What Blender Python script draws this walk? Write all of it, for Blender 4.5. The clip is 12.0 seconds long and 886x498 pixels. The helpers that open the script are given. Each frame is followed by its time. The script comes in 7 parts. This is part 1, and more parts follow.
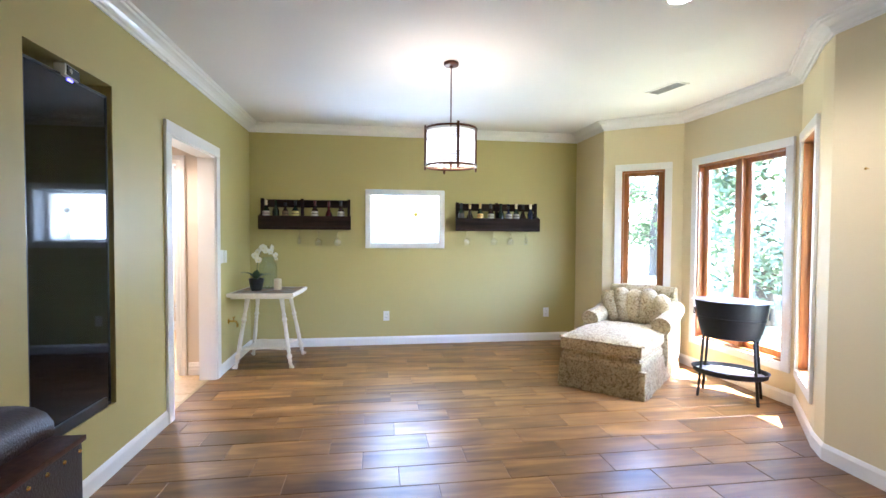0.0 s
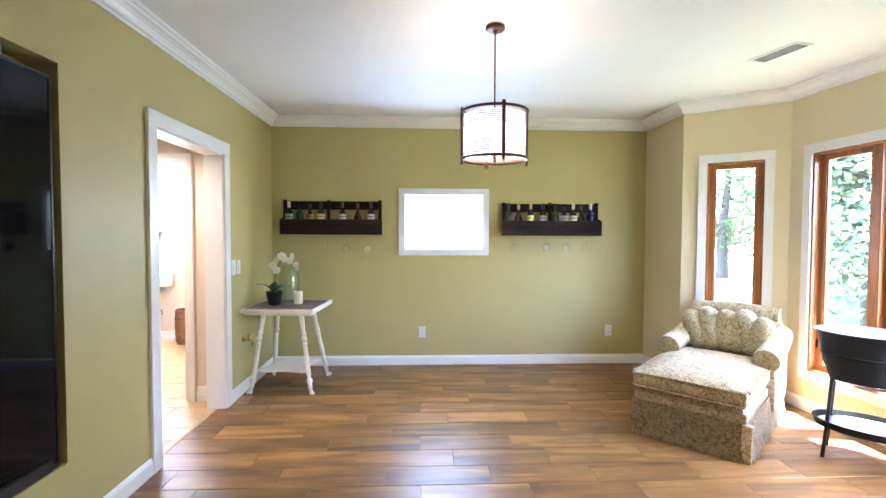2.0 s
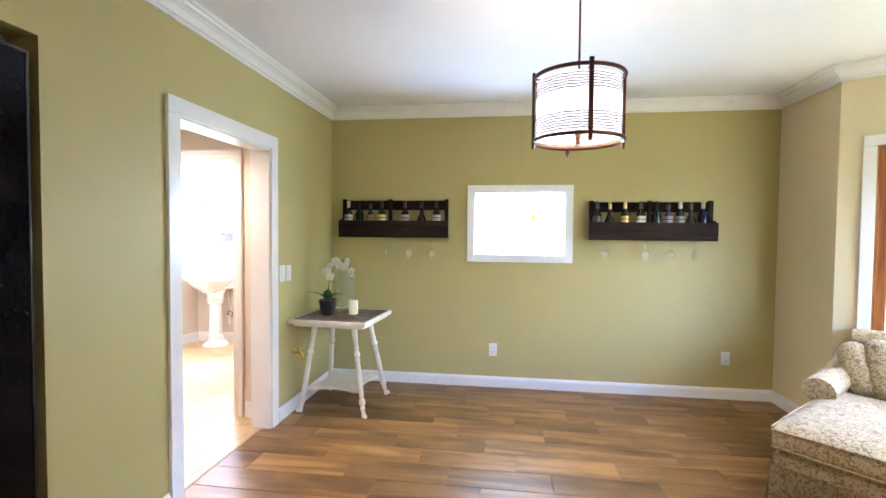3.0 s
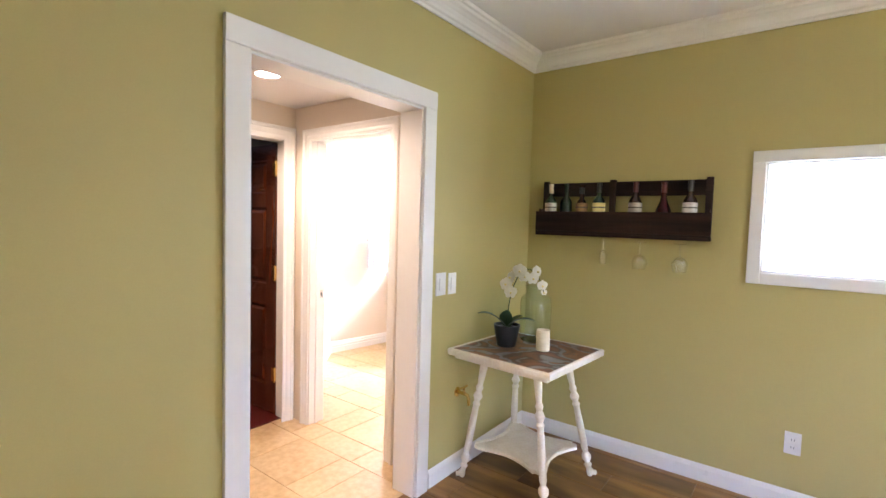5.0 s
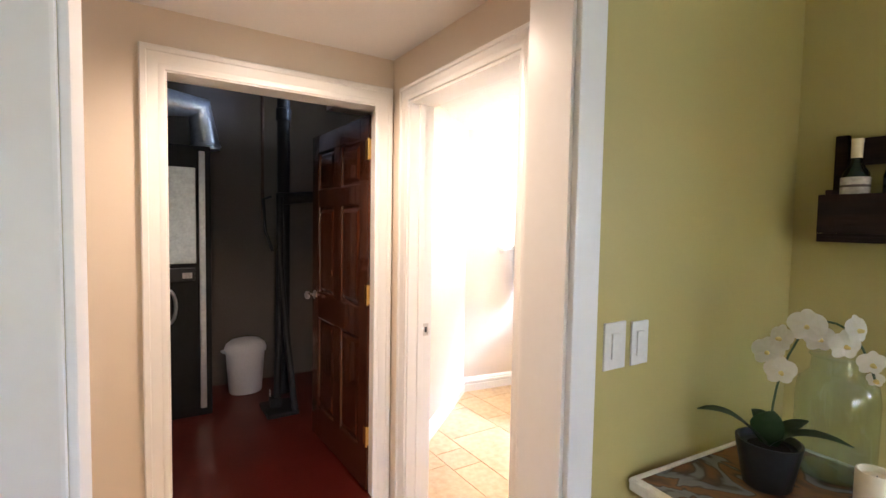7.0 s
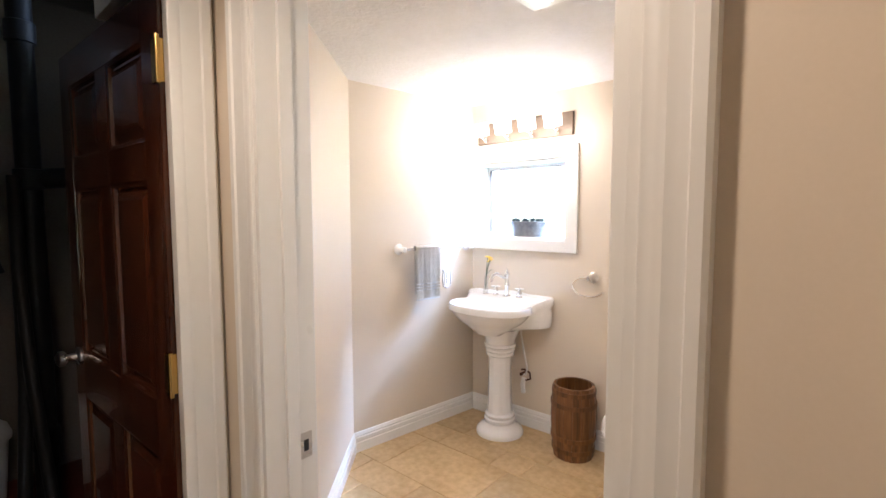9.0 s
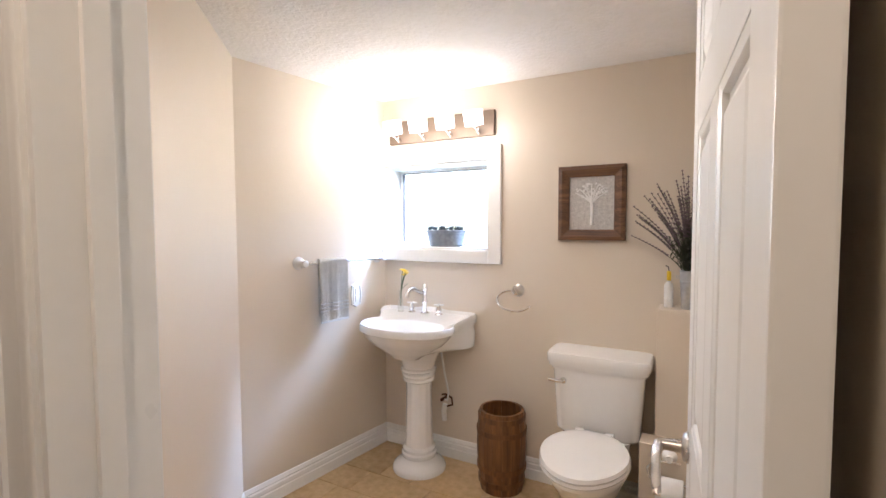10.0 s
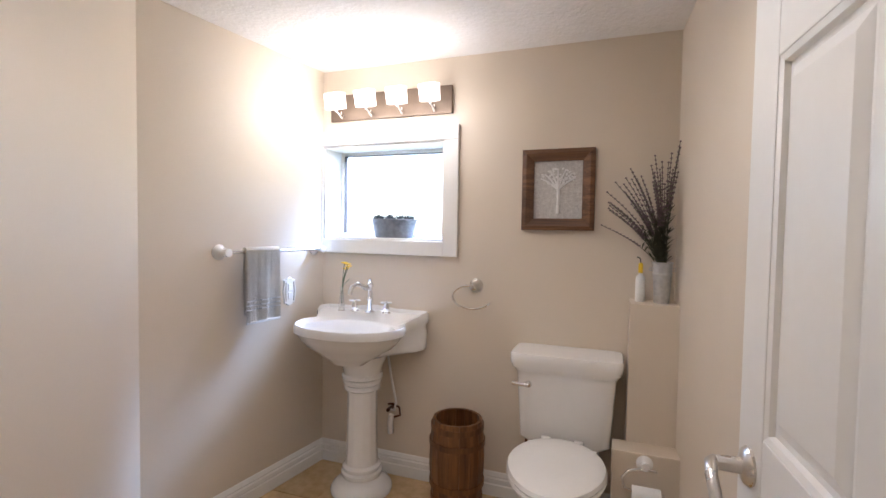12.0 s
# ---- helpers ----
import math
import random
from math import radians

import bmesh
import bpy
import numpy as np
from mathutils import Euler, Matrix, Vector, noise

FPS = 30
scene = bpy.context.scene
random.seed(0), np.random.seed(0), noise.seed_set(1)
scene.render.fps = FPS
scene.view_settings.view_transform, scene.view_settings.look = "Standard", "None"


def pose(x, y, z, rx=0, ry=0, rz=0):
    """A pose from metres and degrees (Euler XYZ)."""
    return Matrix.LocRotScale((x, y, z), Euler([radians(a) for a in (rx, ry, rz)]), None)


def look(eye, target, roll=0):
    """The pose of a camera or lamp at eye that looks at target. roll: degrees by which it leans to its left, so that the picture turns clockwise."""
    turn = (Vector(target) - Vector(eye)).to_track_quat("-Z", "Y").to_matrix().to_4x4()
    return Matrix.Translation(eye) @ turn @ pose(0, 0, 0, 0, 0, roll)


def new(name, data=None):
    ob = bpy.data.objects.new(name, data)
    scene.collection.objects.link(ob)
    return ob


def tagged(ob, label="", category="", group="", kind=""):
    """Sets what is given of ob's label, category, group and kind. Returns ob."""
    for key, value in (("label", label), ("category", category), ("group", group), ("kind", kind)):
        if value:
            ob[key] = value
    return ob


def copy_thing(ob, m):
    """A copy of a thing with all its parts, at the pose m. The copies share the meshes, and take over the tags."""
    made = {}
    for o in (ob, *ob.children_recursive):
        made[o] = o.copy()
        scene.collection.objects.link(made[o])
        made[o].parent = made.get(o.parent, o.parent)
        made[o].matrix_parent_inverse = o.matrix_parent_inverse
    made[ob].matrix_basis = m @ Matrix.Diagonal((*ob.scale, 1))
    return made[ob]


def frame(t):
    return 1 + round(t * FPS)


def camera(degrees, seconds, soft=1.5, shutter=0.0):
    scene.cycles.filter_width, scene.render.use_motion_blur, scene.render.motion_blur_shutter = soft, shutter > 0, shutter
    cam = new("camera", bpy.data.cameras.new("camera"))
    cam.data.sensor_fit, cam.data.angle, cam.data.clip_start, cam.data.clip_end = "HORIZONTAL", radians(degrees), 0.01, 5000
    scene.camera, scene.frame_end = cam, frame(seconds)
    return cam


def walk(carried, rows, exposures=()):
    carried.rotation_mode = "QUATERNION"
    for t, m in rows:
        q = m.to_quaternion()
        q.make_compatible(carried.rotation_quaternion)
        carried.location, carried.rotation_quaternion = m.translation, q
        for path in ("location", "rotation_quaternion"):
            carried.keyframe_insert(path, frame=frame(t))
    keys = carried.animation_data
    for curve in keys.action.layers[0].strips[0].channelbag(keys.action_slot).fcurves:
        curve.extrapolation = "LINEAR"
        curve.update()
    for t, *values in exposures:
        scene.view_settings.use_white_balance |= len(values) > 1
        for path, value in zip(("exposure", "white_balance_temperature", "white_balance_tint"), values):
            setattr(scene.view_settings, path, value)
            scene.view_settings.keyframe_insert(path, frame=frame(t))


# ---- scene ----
cam = camera(87.0, 12.0)
PATH = [
    (0, (0.012, 0.111, 1.332), (0.3, 2.089, 1.275), 0.3),
    (0.5, (-0.002, 0.19, 1.364), (0.333, 2.161, 1.295), 0.5),
    (1, (0.01, 0.337, 1.4), (0.332, 2.309, 1.324), 0.6),
    (1.5, (0.08, 0.573, 1.422), (0.299, 2.559, 1.341), 0.4),
    (2, (0.152, 0.834, 1.419), (0.239, 2.831, 1.349), 0.2),
    (2.5, (0.221, 1.129, 1.429), (0.158, 3.127, 1.369), 0.2),
    (3, (0.271, 1.45, 1.444), (-0.002, 3.43, 1.374), 0.5),
    (3.2, (0.281, 1.586, 1.452), (-0.074, 3.552, 1.379), 0.6),
    (5, (0.115, 2.785, 1.461), (-1.094, 4.374, 1.346), 1.6),
    (5.5, (-0.013, 3.087, 1.45), (-1.409, 4.514, 1.334), 1.5),
    (6, (-0.183, 3.353, 1.446), (-1.738, 4.604, 1.331), 1.4),
    (6.5, (-0.395, 3.585, 1.443), (-2.067, 4.677, 1.335), 1.1),
    (6.7, (-0.492, 3.662, 1.431), (-2.186, 4.721, 1.328), 1.1),
    (8.5, (-1.444, 4.202, 1.444), (-2.907, 5.558, 1.298), -0.3),
    (9, (-1.656, 4.322, 1.446), (-2.966, 5.827, 1.302), -0.1),
    (9.5, (-1.827, 4.453, 1.422), (-2.965, 6.094, 1.306), -0.1),
    (10, (-1.932, 4.564, 1.434), (-2.897, 6.312, 1.331), -0.2),
    (10.5, (-2.022, 4.64, 1.42), (-2.858, 6.454, 1.321), 0.0),
    (11, (-2.1, 4.709, 1.386), (-2.865, 6.554, 1.287), 0.5),
    (11.5, (-2.147, 4.754, 1.355), (-2.869, 6.617, 1.261), 0.8),
    (12, (-2.164, 4.774, 1.341), (-2.857, 6.649, 1.263), 0.9),
]
EXPOSURES = [(0.0, 5.80, 5250, 17), (3.0, 5.85, 5400, 19), (5.5, 5.60, 5950, 24), (6.5, 5.47, 5950, 22), (8.5, 4.35, 5750, 16), (9.0, 4.1, 5700, 15), (9.5, 3.9, 5700, 15), (10.5, 3.64, 5650, 15), (12.0, 3.34, 5600, 16)]
L_PENDANT, L_CAN, L_HALL, L_VANITY, L_BATHDAY, L_FAR = 0.064, 1.8, 2.9, 0.27, 17.0, 1.0
L_FAN = 1.5
G_SHADE, G_BULB, G_CAN = 0.04, 0.20, 0.8
walk(cam, [(t, look(eye, target, roll)) for t, eye, target, roll in PATH], EXPOSURES)

# ---- world, sun, lamps ----
SUN_EL, SUN_AZ = 68.0, 100.0  # degrees; azimuth from +y towards +x
world = bpy.data.worlds.new("sky")
scene.world = world
world.use_nodes = True
wn = world.node_tree
sky = wn.nodes.new("ShaderNodeTexSky")
sky.sky_type = "NISHITA"
sky.sun_disc = False
sky.sun_elevation = radians(SUN_EL)
sky.sun_rotation = radians(SUN_AZ)
sky.air_density, sky.dust_density, sky.ozone_density = 1.0, 2.0, 1.0
wn.nodes["Background"].inputs["Strength"].default_value = 0.15
wn.links.new(sky.outputs["Color"], wn.nodes["Background"].inputs["Color"])

sun_data = bpy.data.lights.new("sun", "SUN")
sun_data.energy, sun_data.angle, sun_data.color = 3.6, radians(0.6), (1.0, 0.95, 0.87)
sun_lamp = new("sun", sun_data)
ce, se = math.cos(radians(SUN_EL)), math.sin(radians(SUN_EL))
sun_dir = Vector((math.sin(radians(SUN_AZ)) * ce, math.cos(radians(SUN_AZ)) * ce, se))
sun_lamp.matrix_world = look((20 * sun_dir.x, 20 * sun_dir.y, 20 * sun_dir.z), (0, 0, 0))


def point_lamp(name, place, watts, colour, radius):
    d = bpy.data.lights.new(name, "POINT")
    d.energy, d.color, d.shadow_soft_size = watts, colour, radius
    ob = new(name, d)
    ob.location = place
    return ob


def spot_lamp(name, place, watts, colour, radius, degrees):
    d = bpy.data.lights.new(name, "SPOT")
    d.energy, d.color, d.shadow_soft_size, d.spot_size, d.spot_blend = watts, colour, radius, radians(degrees), 0.6
    ob = new(name, d)
    ob.location = place
    return ob


def window_lamp(name, place, towards, w, h, watts, colour=(0.86, 0.93, 1.0)):
    """Daylight entering through an opening, set outside the pane."""
    d = bpy.data.lights.new(name, "AREA")
    d.shape, d.size, d.size_y, d.energy, d.color = "RECTANGLE", w, h, watts, colour
    ob = new(name, d)
    ob.matrix_world = look(place, towards)
    return ob


PENDANT = (0.571, 3.575)
WARM, SOFT = (1.0, 0.76, 0.52), (1.0, 0.84, 0.66)
for k in range(3):
    a = 2.1 * k + 0.4
    point_lamp("pendant_bulb_light", (PENDANT[0] + 0.07 * math.cos(a), PENDANT[1] + 0.07 * math.sin(a), 1.98), L_PENDANT, WARM, 0.03)
spot_lamp("room_can_light", (1.64, 2.45, 2.585), L_CAN, SOFT, 0.06, 150)
spot_lamp("hall_can_light", (-2.2, 4.23, 2.215), L_HALL, WARM, 0.06, 160)
for k in range(4):
    point_lamp("vanity_light", (-3.597 + 0.182 * k, 6.80, 1.95), L_VANITY, (1.0, 0.88, 0.74), 0.03)
spot_lamp("fan_light", (-2.44, 5.75, 2.15), L_FAN, (1.0, 0.90, 0.78), 0.10, 165)
window_lamp("bath_daylight", (-3.15, 7.78, 2.38), (-3.72, 6.4, 0.7), 0.55, 0.40, L_BATHDAY, (0.52, 0.70, 1.0))
window_lamp("far_window_daylight", (0.378, 6.10, 1.53), (0.378, 0.0, 3.2), 0.80, 0.55, L_FAR, (0.72, 0.85, 1.0))


# ---- materials ----
def mat(name, base, rough=0.5, metal=0.0, second=None, scale=8.0, fine=60.0, bump=0.05, stretch=(1, 1, 1), amount=1.0, coat=0.0, per_object=0.0, sheen=0.0, spec=0.5, span=(0.7, 1.3)):
    """Principled surface with blotches at two scales between base and second, and a fine relief."""
    m = bpy.data.materials.new(name)
    m.use_nodes = True
    nt = m.node_tree
    b = nt.nodes["Principled BSDF"]
    b.inputs["Roughness"].default_value = rough
    b.inputs["Metallic"].default_value = metal
    b.inputs["Coat Weight"].default_value = coat
    b.inputs["Sheen Weight"].default_value = sheen
    b.inputs["Specular IOR Level"].default_value = spec
    tc = nt.nodes.new("ShaderNodeTexCoord")
    mp = nt.nodes.new("ShaderNodeMapping")
    mp.inputs["Scale"].default_value = stretch
    nt.links.new(tc.outputs["Object"], mp.inputs["Vector"])
    n1 = nt.nodes.new("ShaderNodeTexNoise")
    n1.inputs["Scale"].default_value, n1.inputs["Detail"].default_value = scale, 5
    n2 = nt.nodes.new("ShaderNodeTexNoise")
    n2.inputs["Scale"].default_value, n2.inputs["Detail"].default_value = fine, 4
    for n in (n1, n2):
        nt.links.new(mp.outputs["Vector"], n.inputs["Vector"])
    add = nt.nodes.new("ShaderNodeMath")
    add.operation = "ADD"
    nt.links.new(n1.outputs["Fac"], add.inputs[0])
    nt.links.new(n2.outputs["Fac"], add.inputs[1])
    rng = nt.nodes.new("ShaderNodeMapRange")
    rng.inputs["From Min"].default_value, rng.inputs["From Max"].default_value = span
    rng.inputs["To Max"].default_value = amount
    nt.links.new(add.outputs[0], rng.inputs["Value"])
    mix = nt.nodes.new("ShaderNodeMix")
    mix.data_type = "RGBA"
    second = second or tuple(c * 0.9 for c in base)
    mix.inputs["A"].default_value = (*base, 1)
    mix.inputs["B"].default_value = (*second, 1)
    nt.links.new(rng.outputs["Result"], mix.inputs["Factor"])
    out = mix.outputs["Result"]
    if per_object:
        oi = nt.nodes.new("ShaderNodeObjectInfo")
        r2 = nt.nodes.new("ShaderNodeMapRange")
        r2.inputs["To Min"].default_value, r2.inputs["To Max"].default_value = 1 - per_object, 1 + per_object
        nt.links.new(oi.outputs["Random"], r2.inputs["Value"])
        hs = nt.nodes.new("ShaderNodeHueSaturation")
        nt.links.new(r2.outputs["Result"], hs.inputs["Value"])
        nt.links.new(out, hs.inputs["Color"])
        out = hs.outputs["Color"]
    nt.links.new(out, b.inputs["Base Color"])
    if bump:
        bp = nt.nodes.new("ShaderNodeBump")
        bp.inputs["Strength"].default_value, bp.inputs["Distance"].default_value = bump, 0.01
        nt.links.new(n2.outputs["Fac"], bp.inputs["Height"])
        nt.links.new(bp.outputs["Normal"], b.inputs["Normal"])
    rr = nt.nodes.new("ShaderNodeMapRange")
    rr.inputs["To Min"].default_value, rr.inputs["To Max"].default_value = max(rough - 0.06, 0.0), min(rough + 0.06, 1.0)
    nt.links.new(n1.outputs["Fac"], rr.inputs["Value"])
    nt.links.new(rr.outputs["Result"], b.inputs["Roughness"])
    return m


def wood(name, dark, light, along="x", rough=0.4, per_object=0.0, ring=9.0, bump=0.08, coat=0.0, fine=0.45, spec=0.5, detail=8):
    """Grain drawn out along one axis, with darker streaks, fine pores and a few knots."""
    m = bpy.data.materials.new(name)
    m.use_nodes = True
    nt = m.node_tree
    b = nt.nodes["Principled BSDF"]
    b.inputs["Coat Weight"].default_value = coat
    b.inputs["Specular IOR Level"].default_value = spec
    tc = nt.nodes.new("ShaderNodeTexCoord")
    oi = nt.nodes.new("ShaderNodeObjectInfo")
    shift = nt.nodes.new("ShaderNodeVectorMath")
    shift.operation = "MULTIPLY_ADD"
    comb = nt.nodes.new("ShaderNodeCombineXYZ")
    for k in "XYZ":
        nt.links.new(oi.outputs["Random"], comb.inputs[k])
    shift.inputs[1].default_value = (37.0, 51.0, 23.0)
    nt.links.new(comb.outputs[0], shift.inputs[0])
    nt.links.new(tc.outputs["Object"], shift.inputs[2])
    mp = nt.nodes.new("ShaderNodeMapping")
    mp.inputs["Scale"].default_value = {"x": (0.7, ring, ring), "y": (ring, 0.7, ring), "z": (ring, ring, 0.7)}[along]
    nt.links.new(shift.outputs[0], mp.inputs["Vector"])
    n1 = nt.nodes.new("ShaderNodeTexNoise")
    n1.inputs["Scale"].default_value, n1.inputs["Detail"].default_value, n1.inputs["Distortion"].default_value = 1.6, detail, 0.8
    n2 = nt.nodes.new("ShaderNodeTexNoise")
    n2.inputs["Scale"].default_value, n2.inputs["Detail"].default_value = 9.0, 5
    n3 = nt.nodes.new("ShaderNodeTexNoise")
    n3.inputs["Scale"].default_value, n3.inputs["Detail"].default_value = 3.0, 3
    for n in (n1, n2):
        nt.links.new(mp.outputs["Vector"], n.inputs["Vector"])
    nt.links.new(shift.outputs[0], n3.inputs["Vector"])
    mx = nt.nodes.new("ShaderNodeMath")
    mx.operation = "MULTIPLY_ADD"
    mx.inputs[1].default_value = fine
    nt.links.new(n2.outputs["Fac"], mx.inputs[0])
    nt.links.new(n1.outputs["Fac"], mx.inputs[2])
    my = nt.nodes.new("ShaderNodeMath")
    my.operation = "MULTIPLY_ADD"
    my.inputs[1].default_value = 0.35
    nt.links.new(n3.outputs["Fac"], my.inputs[0])
    nt.links.new(mx.outputs[0], my.inputs[2])
    ramp = nt.nodes.new("ShaderNodeValToRGB")
    ramp.color_ramp.elements[0].position, ramp.color_ramp.elements[0].color = 0.55, (*dark, 1)
    ramp.color_ramp.elements[1].position, ramp.color_ramp.elements[1].color = 1.18, (*light, 1)
    mid = ramp.color_ramp.elements.new(0.86)
    mid.color = (*[0.45 * d + 0.55 * l for d, l in zip(dark, light)], 1)
    ramp.color_ramp.elements[-1].position = 1.0
    sc = nt.nodes.new("ShaderNodeMath")
    sc.operation = "MULTIPLY"
    sc.inputs[1].default_value = 0.837 / (0.675 + 0.5 * fine)
    nt.links.new(my.outputs[0], sc.inputs[0])
    nt.links.new(sc.outputs[0], ramp.inputs["Fac"])
    out = ramp.outputs["Color"]
    if per_object:
        r2 = nt.nodes.new("ShaderNodeMapRange")
        r2.inputs["To Min"].default_value, r2.inputs["To Max"].default_value = 1 - per_object, 1 + per_object * 0.7
        nt.links.new(oi.outputs["Random"], r2.inputs["Value"])
        hs = nt.nodes.new("ShaderNodeHueSaturation")
        nt.links.new(r2.outputs["Result"], hs.inputs["Value"])
        nt.links.new(out, hs.inputs["Color"])
        out = hs.outputs["Color"]
    nt.links.new(out, b.inputs["Base Color"])
    bp = nt.nodes.new("ShaderNodeBump")
    bp.inputs["Strength"].default_value, bp.inputs["Distance"].default_value = bump, 0.01
    nt.links.new(n2.outputs["Fac"], bp.inputs["Height"])
    nt.links.new(bp.outputs["Normal"], b.inputs["Normal"])
    rr = nt.nodes.new("ShaderNodeMapRange")
    rr.inputs["To Min"].default_value, rr.inputs["To Max"].default_value = max(rough - 0.1, 0.02), rough + 0.1
    nt.links.new(n2.outputs["Fac"], rr.inputs["Value"])
    nt.links.new(rr.outputs["Result"], b.inputs["Roughness"])
    return m


def glass(name, tint=(1, 1, 1), rough=0.0, face=0.035):
    """Clear pane: light passes straight through, with a reflection that follows Fresnel."""
    m = bpy.data.materials.new(name)
    m.use_nodes = True
    nt = m.node_tree
    nt.nodes.remove(nt.nodes["Principled BSDF"])
    tr = nt.nodes.new("ShaderNodeBsdfTransparent")
    tr.inputs["Color"].default_value = (*tint, 1)
    gl = nt.nodes.new("ShaderNodeBsdfGlossy")
    gl.inputs["Roughness"].default_value = rough
    lw = nt.nodes.new("ShaderNodeLayerWeight")
    pw = nt.nodes.new("ShaderNodeMath")
    pw.operation = "POWER"
    pw.inputs[1].default_value = 4.0
    nt.links.new(lw.outputs["Facing"], pw.inputs[0])
    fr = nt.nodes.new("ShaderNodeMath")
    fr.operation = "MULTIPLY_ADD"
    fr.inputs[1].default_value, fr.inputs[2].default_value = 0.85, face
    nt.links.new(pw.outputs[0], fr.inputs[0])
    mix = nt.nodes.new("ShaderNodeMixShader")
    nt.links.new(fr.outputs[0], mix.inputs[0])
    nt.links.new(tr.outputs[0], mix.inputs[1])
    nt.links.new(gl.outputs[0], mix.inputs[2])
    nt.links.new(mix.outputs[0], nt.nodes["Material Output"].inputs["Surface"])
    return m


def glow(name, colour, strength):
    m = bpy.data.materials.new(name)
    m.use_nodes = True
    b = m.node_tree.nodes["Principled BSDF"]
    b.inputs["Base Color"].default_value = (*colour, 1)
    b.inputs["Emission Color"].default_value = (*colour, 1)
    b.inputs["Emission Strength"].default_value = strength
    return m


def mixed_floral(name):
    """Cream upholstery cloth with a woven leaf-and-branch figure in tan and sage."""
    m = mat(name, (0.53, 0.435, 0.245), 0.85, second=(0.43, 0.34, 0.18), scale=30, fine=250, bump=0.25, sheen=0.15)
    nt = m.node_tree
    b = nt.nodes["Principled BSDF"]
    src = b.inputs["Base Color"].links[0].from_socket
    tc = nt.nodes.new("ShaderNodeTexCoord")
    n = nt.nodes.new("ShaderNodeTexNoise")
    n.inputs["Scale"].default_value, n.inputs["Detail"].default_value, n.inputs["Distortion"].default_value = 34, 4, 2.2
    nt.links.new(tc.outputs["Object"], n.inputs["Vector"])
    r = nt.nodes.new("ShaderNodeValToRGB")
    r.color_ramp.elements[0].position, r.color_ramp.elements[1].position = 0.49, 0.58
    nt.links.new(n.outputs["Fac"], r.inputs["Fac"])
    mix = nt.nodes.new("ShaderNodeMix")
    mix.data_type = "RGBA"
    mix.inputs["B"].default_value = (0.235, 0.165, 0.068, 1)
    nt.links.new(r.outputs["Color"], mix.inputs["Factor"])
    nt.links.new(src, mix.inputs["A"])
    n2 = nt.nodes.new("ShaderNodeTexVoronoi")
    n2.inputs["Scale"].default_value = 26
    nt.links.new(tc.outputs["Object"], n2.inputs["Vector"])
    r2 = nt.nodes.new("ShaderNodeValToRGB")
    r2.color_ramp.elements[0].position, r2.color_ramp.elements[1].position = 0.12, 0.2
    r2.color_ramp.elements[0].color, r2.color_ramp.elements[1].color = (1, 1, 1, 1), (0, 0, 0, 1)
    nt.links.new(n2.outputs["Distance"], r2.inputs["Fac"])
    mix2 = nt.nodes.new("ShaderNodeMix")
    mix2.data_type = "RGBA"
    mix2.inputs["B"].default_value = (0.33, 0.315, 0.19, 1)
    nt.links.new(r2.outputs["Color"], mix2.inputs["Factor"])
    nt.links.new(mix.outputs["Result"], mix2.inputs["A"])
    nt.links.new(mix2.outputs["Result"], b.inputs["Base Color"])
    return m


def marbled(name):
    """Varnished top with flowing bands of rust brown, dark umber and slate blue."""
    m = mat(name, (0.2, 0.1, 0.05), 0.34, scale=9, fine=40, bump=0.03, spec=0.35)
    nt = m.node_tree
    b = nt.nodes["Principled BSDF"]
    tc = nt.nodes.new("ShaderNodeTexCoord")
    mp = nt.nodes.new("ShaderNodeMapping")
    mp.inputs["Rotation"].default_value = (0, 0, radians(35))
    mp.inputs["Scale"].default_value = (3.0, 4.2, 4.0)
    nt.links.new(tc.outputs["Object"], mp.inputs["Vector"])
    n = nt.nodes.new("ShaderNodeTexNoise")
    n.inputs["Scale"].default_value, n.inputs["Detail"].default_value, n.inputs["Distortion"].default_value = 1.5, 3, 0.7
    nt.links.new(mp.outputs["Vector"], n.inputs["Vector"])
    r = nt.nodes.new("ShaderNodeValToRGB")
    e = r.color_ramp.elements
    e[0].position, e[0].color = 0.30, (0.23, 0.085, 0.026, 1)
    e[1].position, e[1].color = 0.72, (0.045, 0.022, 0.013, 1)
    for p, c in ((0.39, (0.16, 0.062, 0.022)), (0.43, (0.05, 0.026, 0.016)), (0.46, (0.19, 0.20, 0.21)), (0.52, (0.235, 0.24, 0.24)), (0.535, (0.07, 0.04, 0.026)), (0.56, (0.26, 0.105, 0.034)), (0.61, (0.17, 0.072, 0.028))):
        e.new(p).color = (*c, 1)
    nt.links.new(n.outputs["Fac"], r.inputs["Fac"])
    nt.links.new(r.outputs["Color"], b.inputs["Base Color"])
    return m


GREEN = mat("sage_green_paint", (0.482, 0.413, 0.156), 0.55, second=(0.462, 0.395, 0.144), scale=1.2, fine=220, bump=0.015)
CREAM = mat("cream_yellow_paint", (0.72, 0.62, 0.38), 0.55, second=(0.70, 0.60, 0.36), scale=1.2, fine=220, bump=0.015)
GREIGE = mat("greige_paint", (0.70, 0.615, 0.505), 0.5, second=(0.68, 0.595, 0.48), scale=1.5, fine=200, bump=0.015)
# utility room's base colour is darkened to carry the shade of an unlit space
UTILITY = mat("utility_shade_paint", (0.135, 0.108, 0.088), 0.75, second=(0.105, 0.085, 0.068), scale=2.0, fine=80, bump=0.08)
WHITE = mat("white_trim_paint", (0.82, 0.81, 0.78), 0.30, second=(0.80, 0.79, 0.755), scale=3, fine=40, bump=0.0)
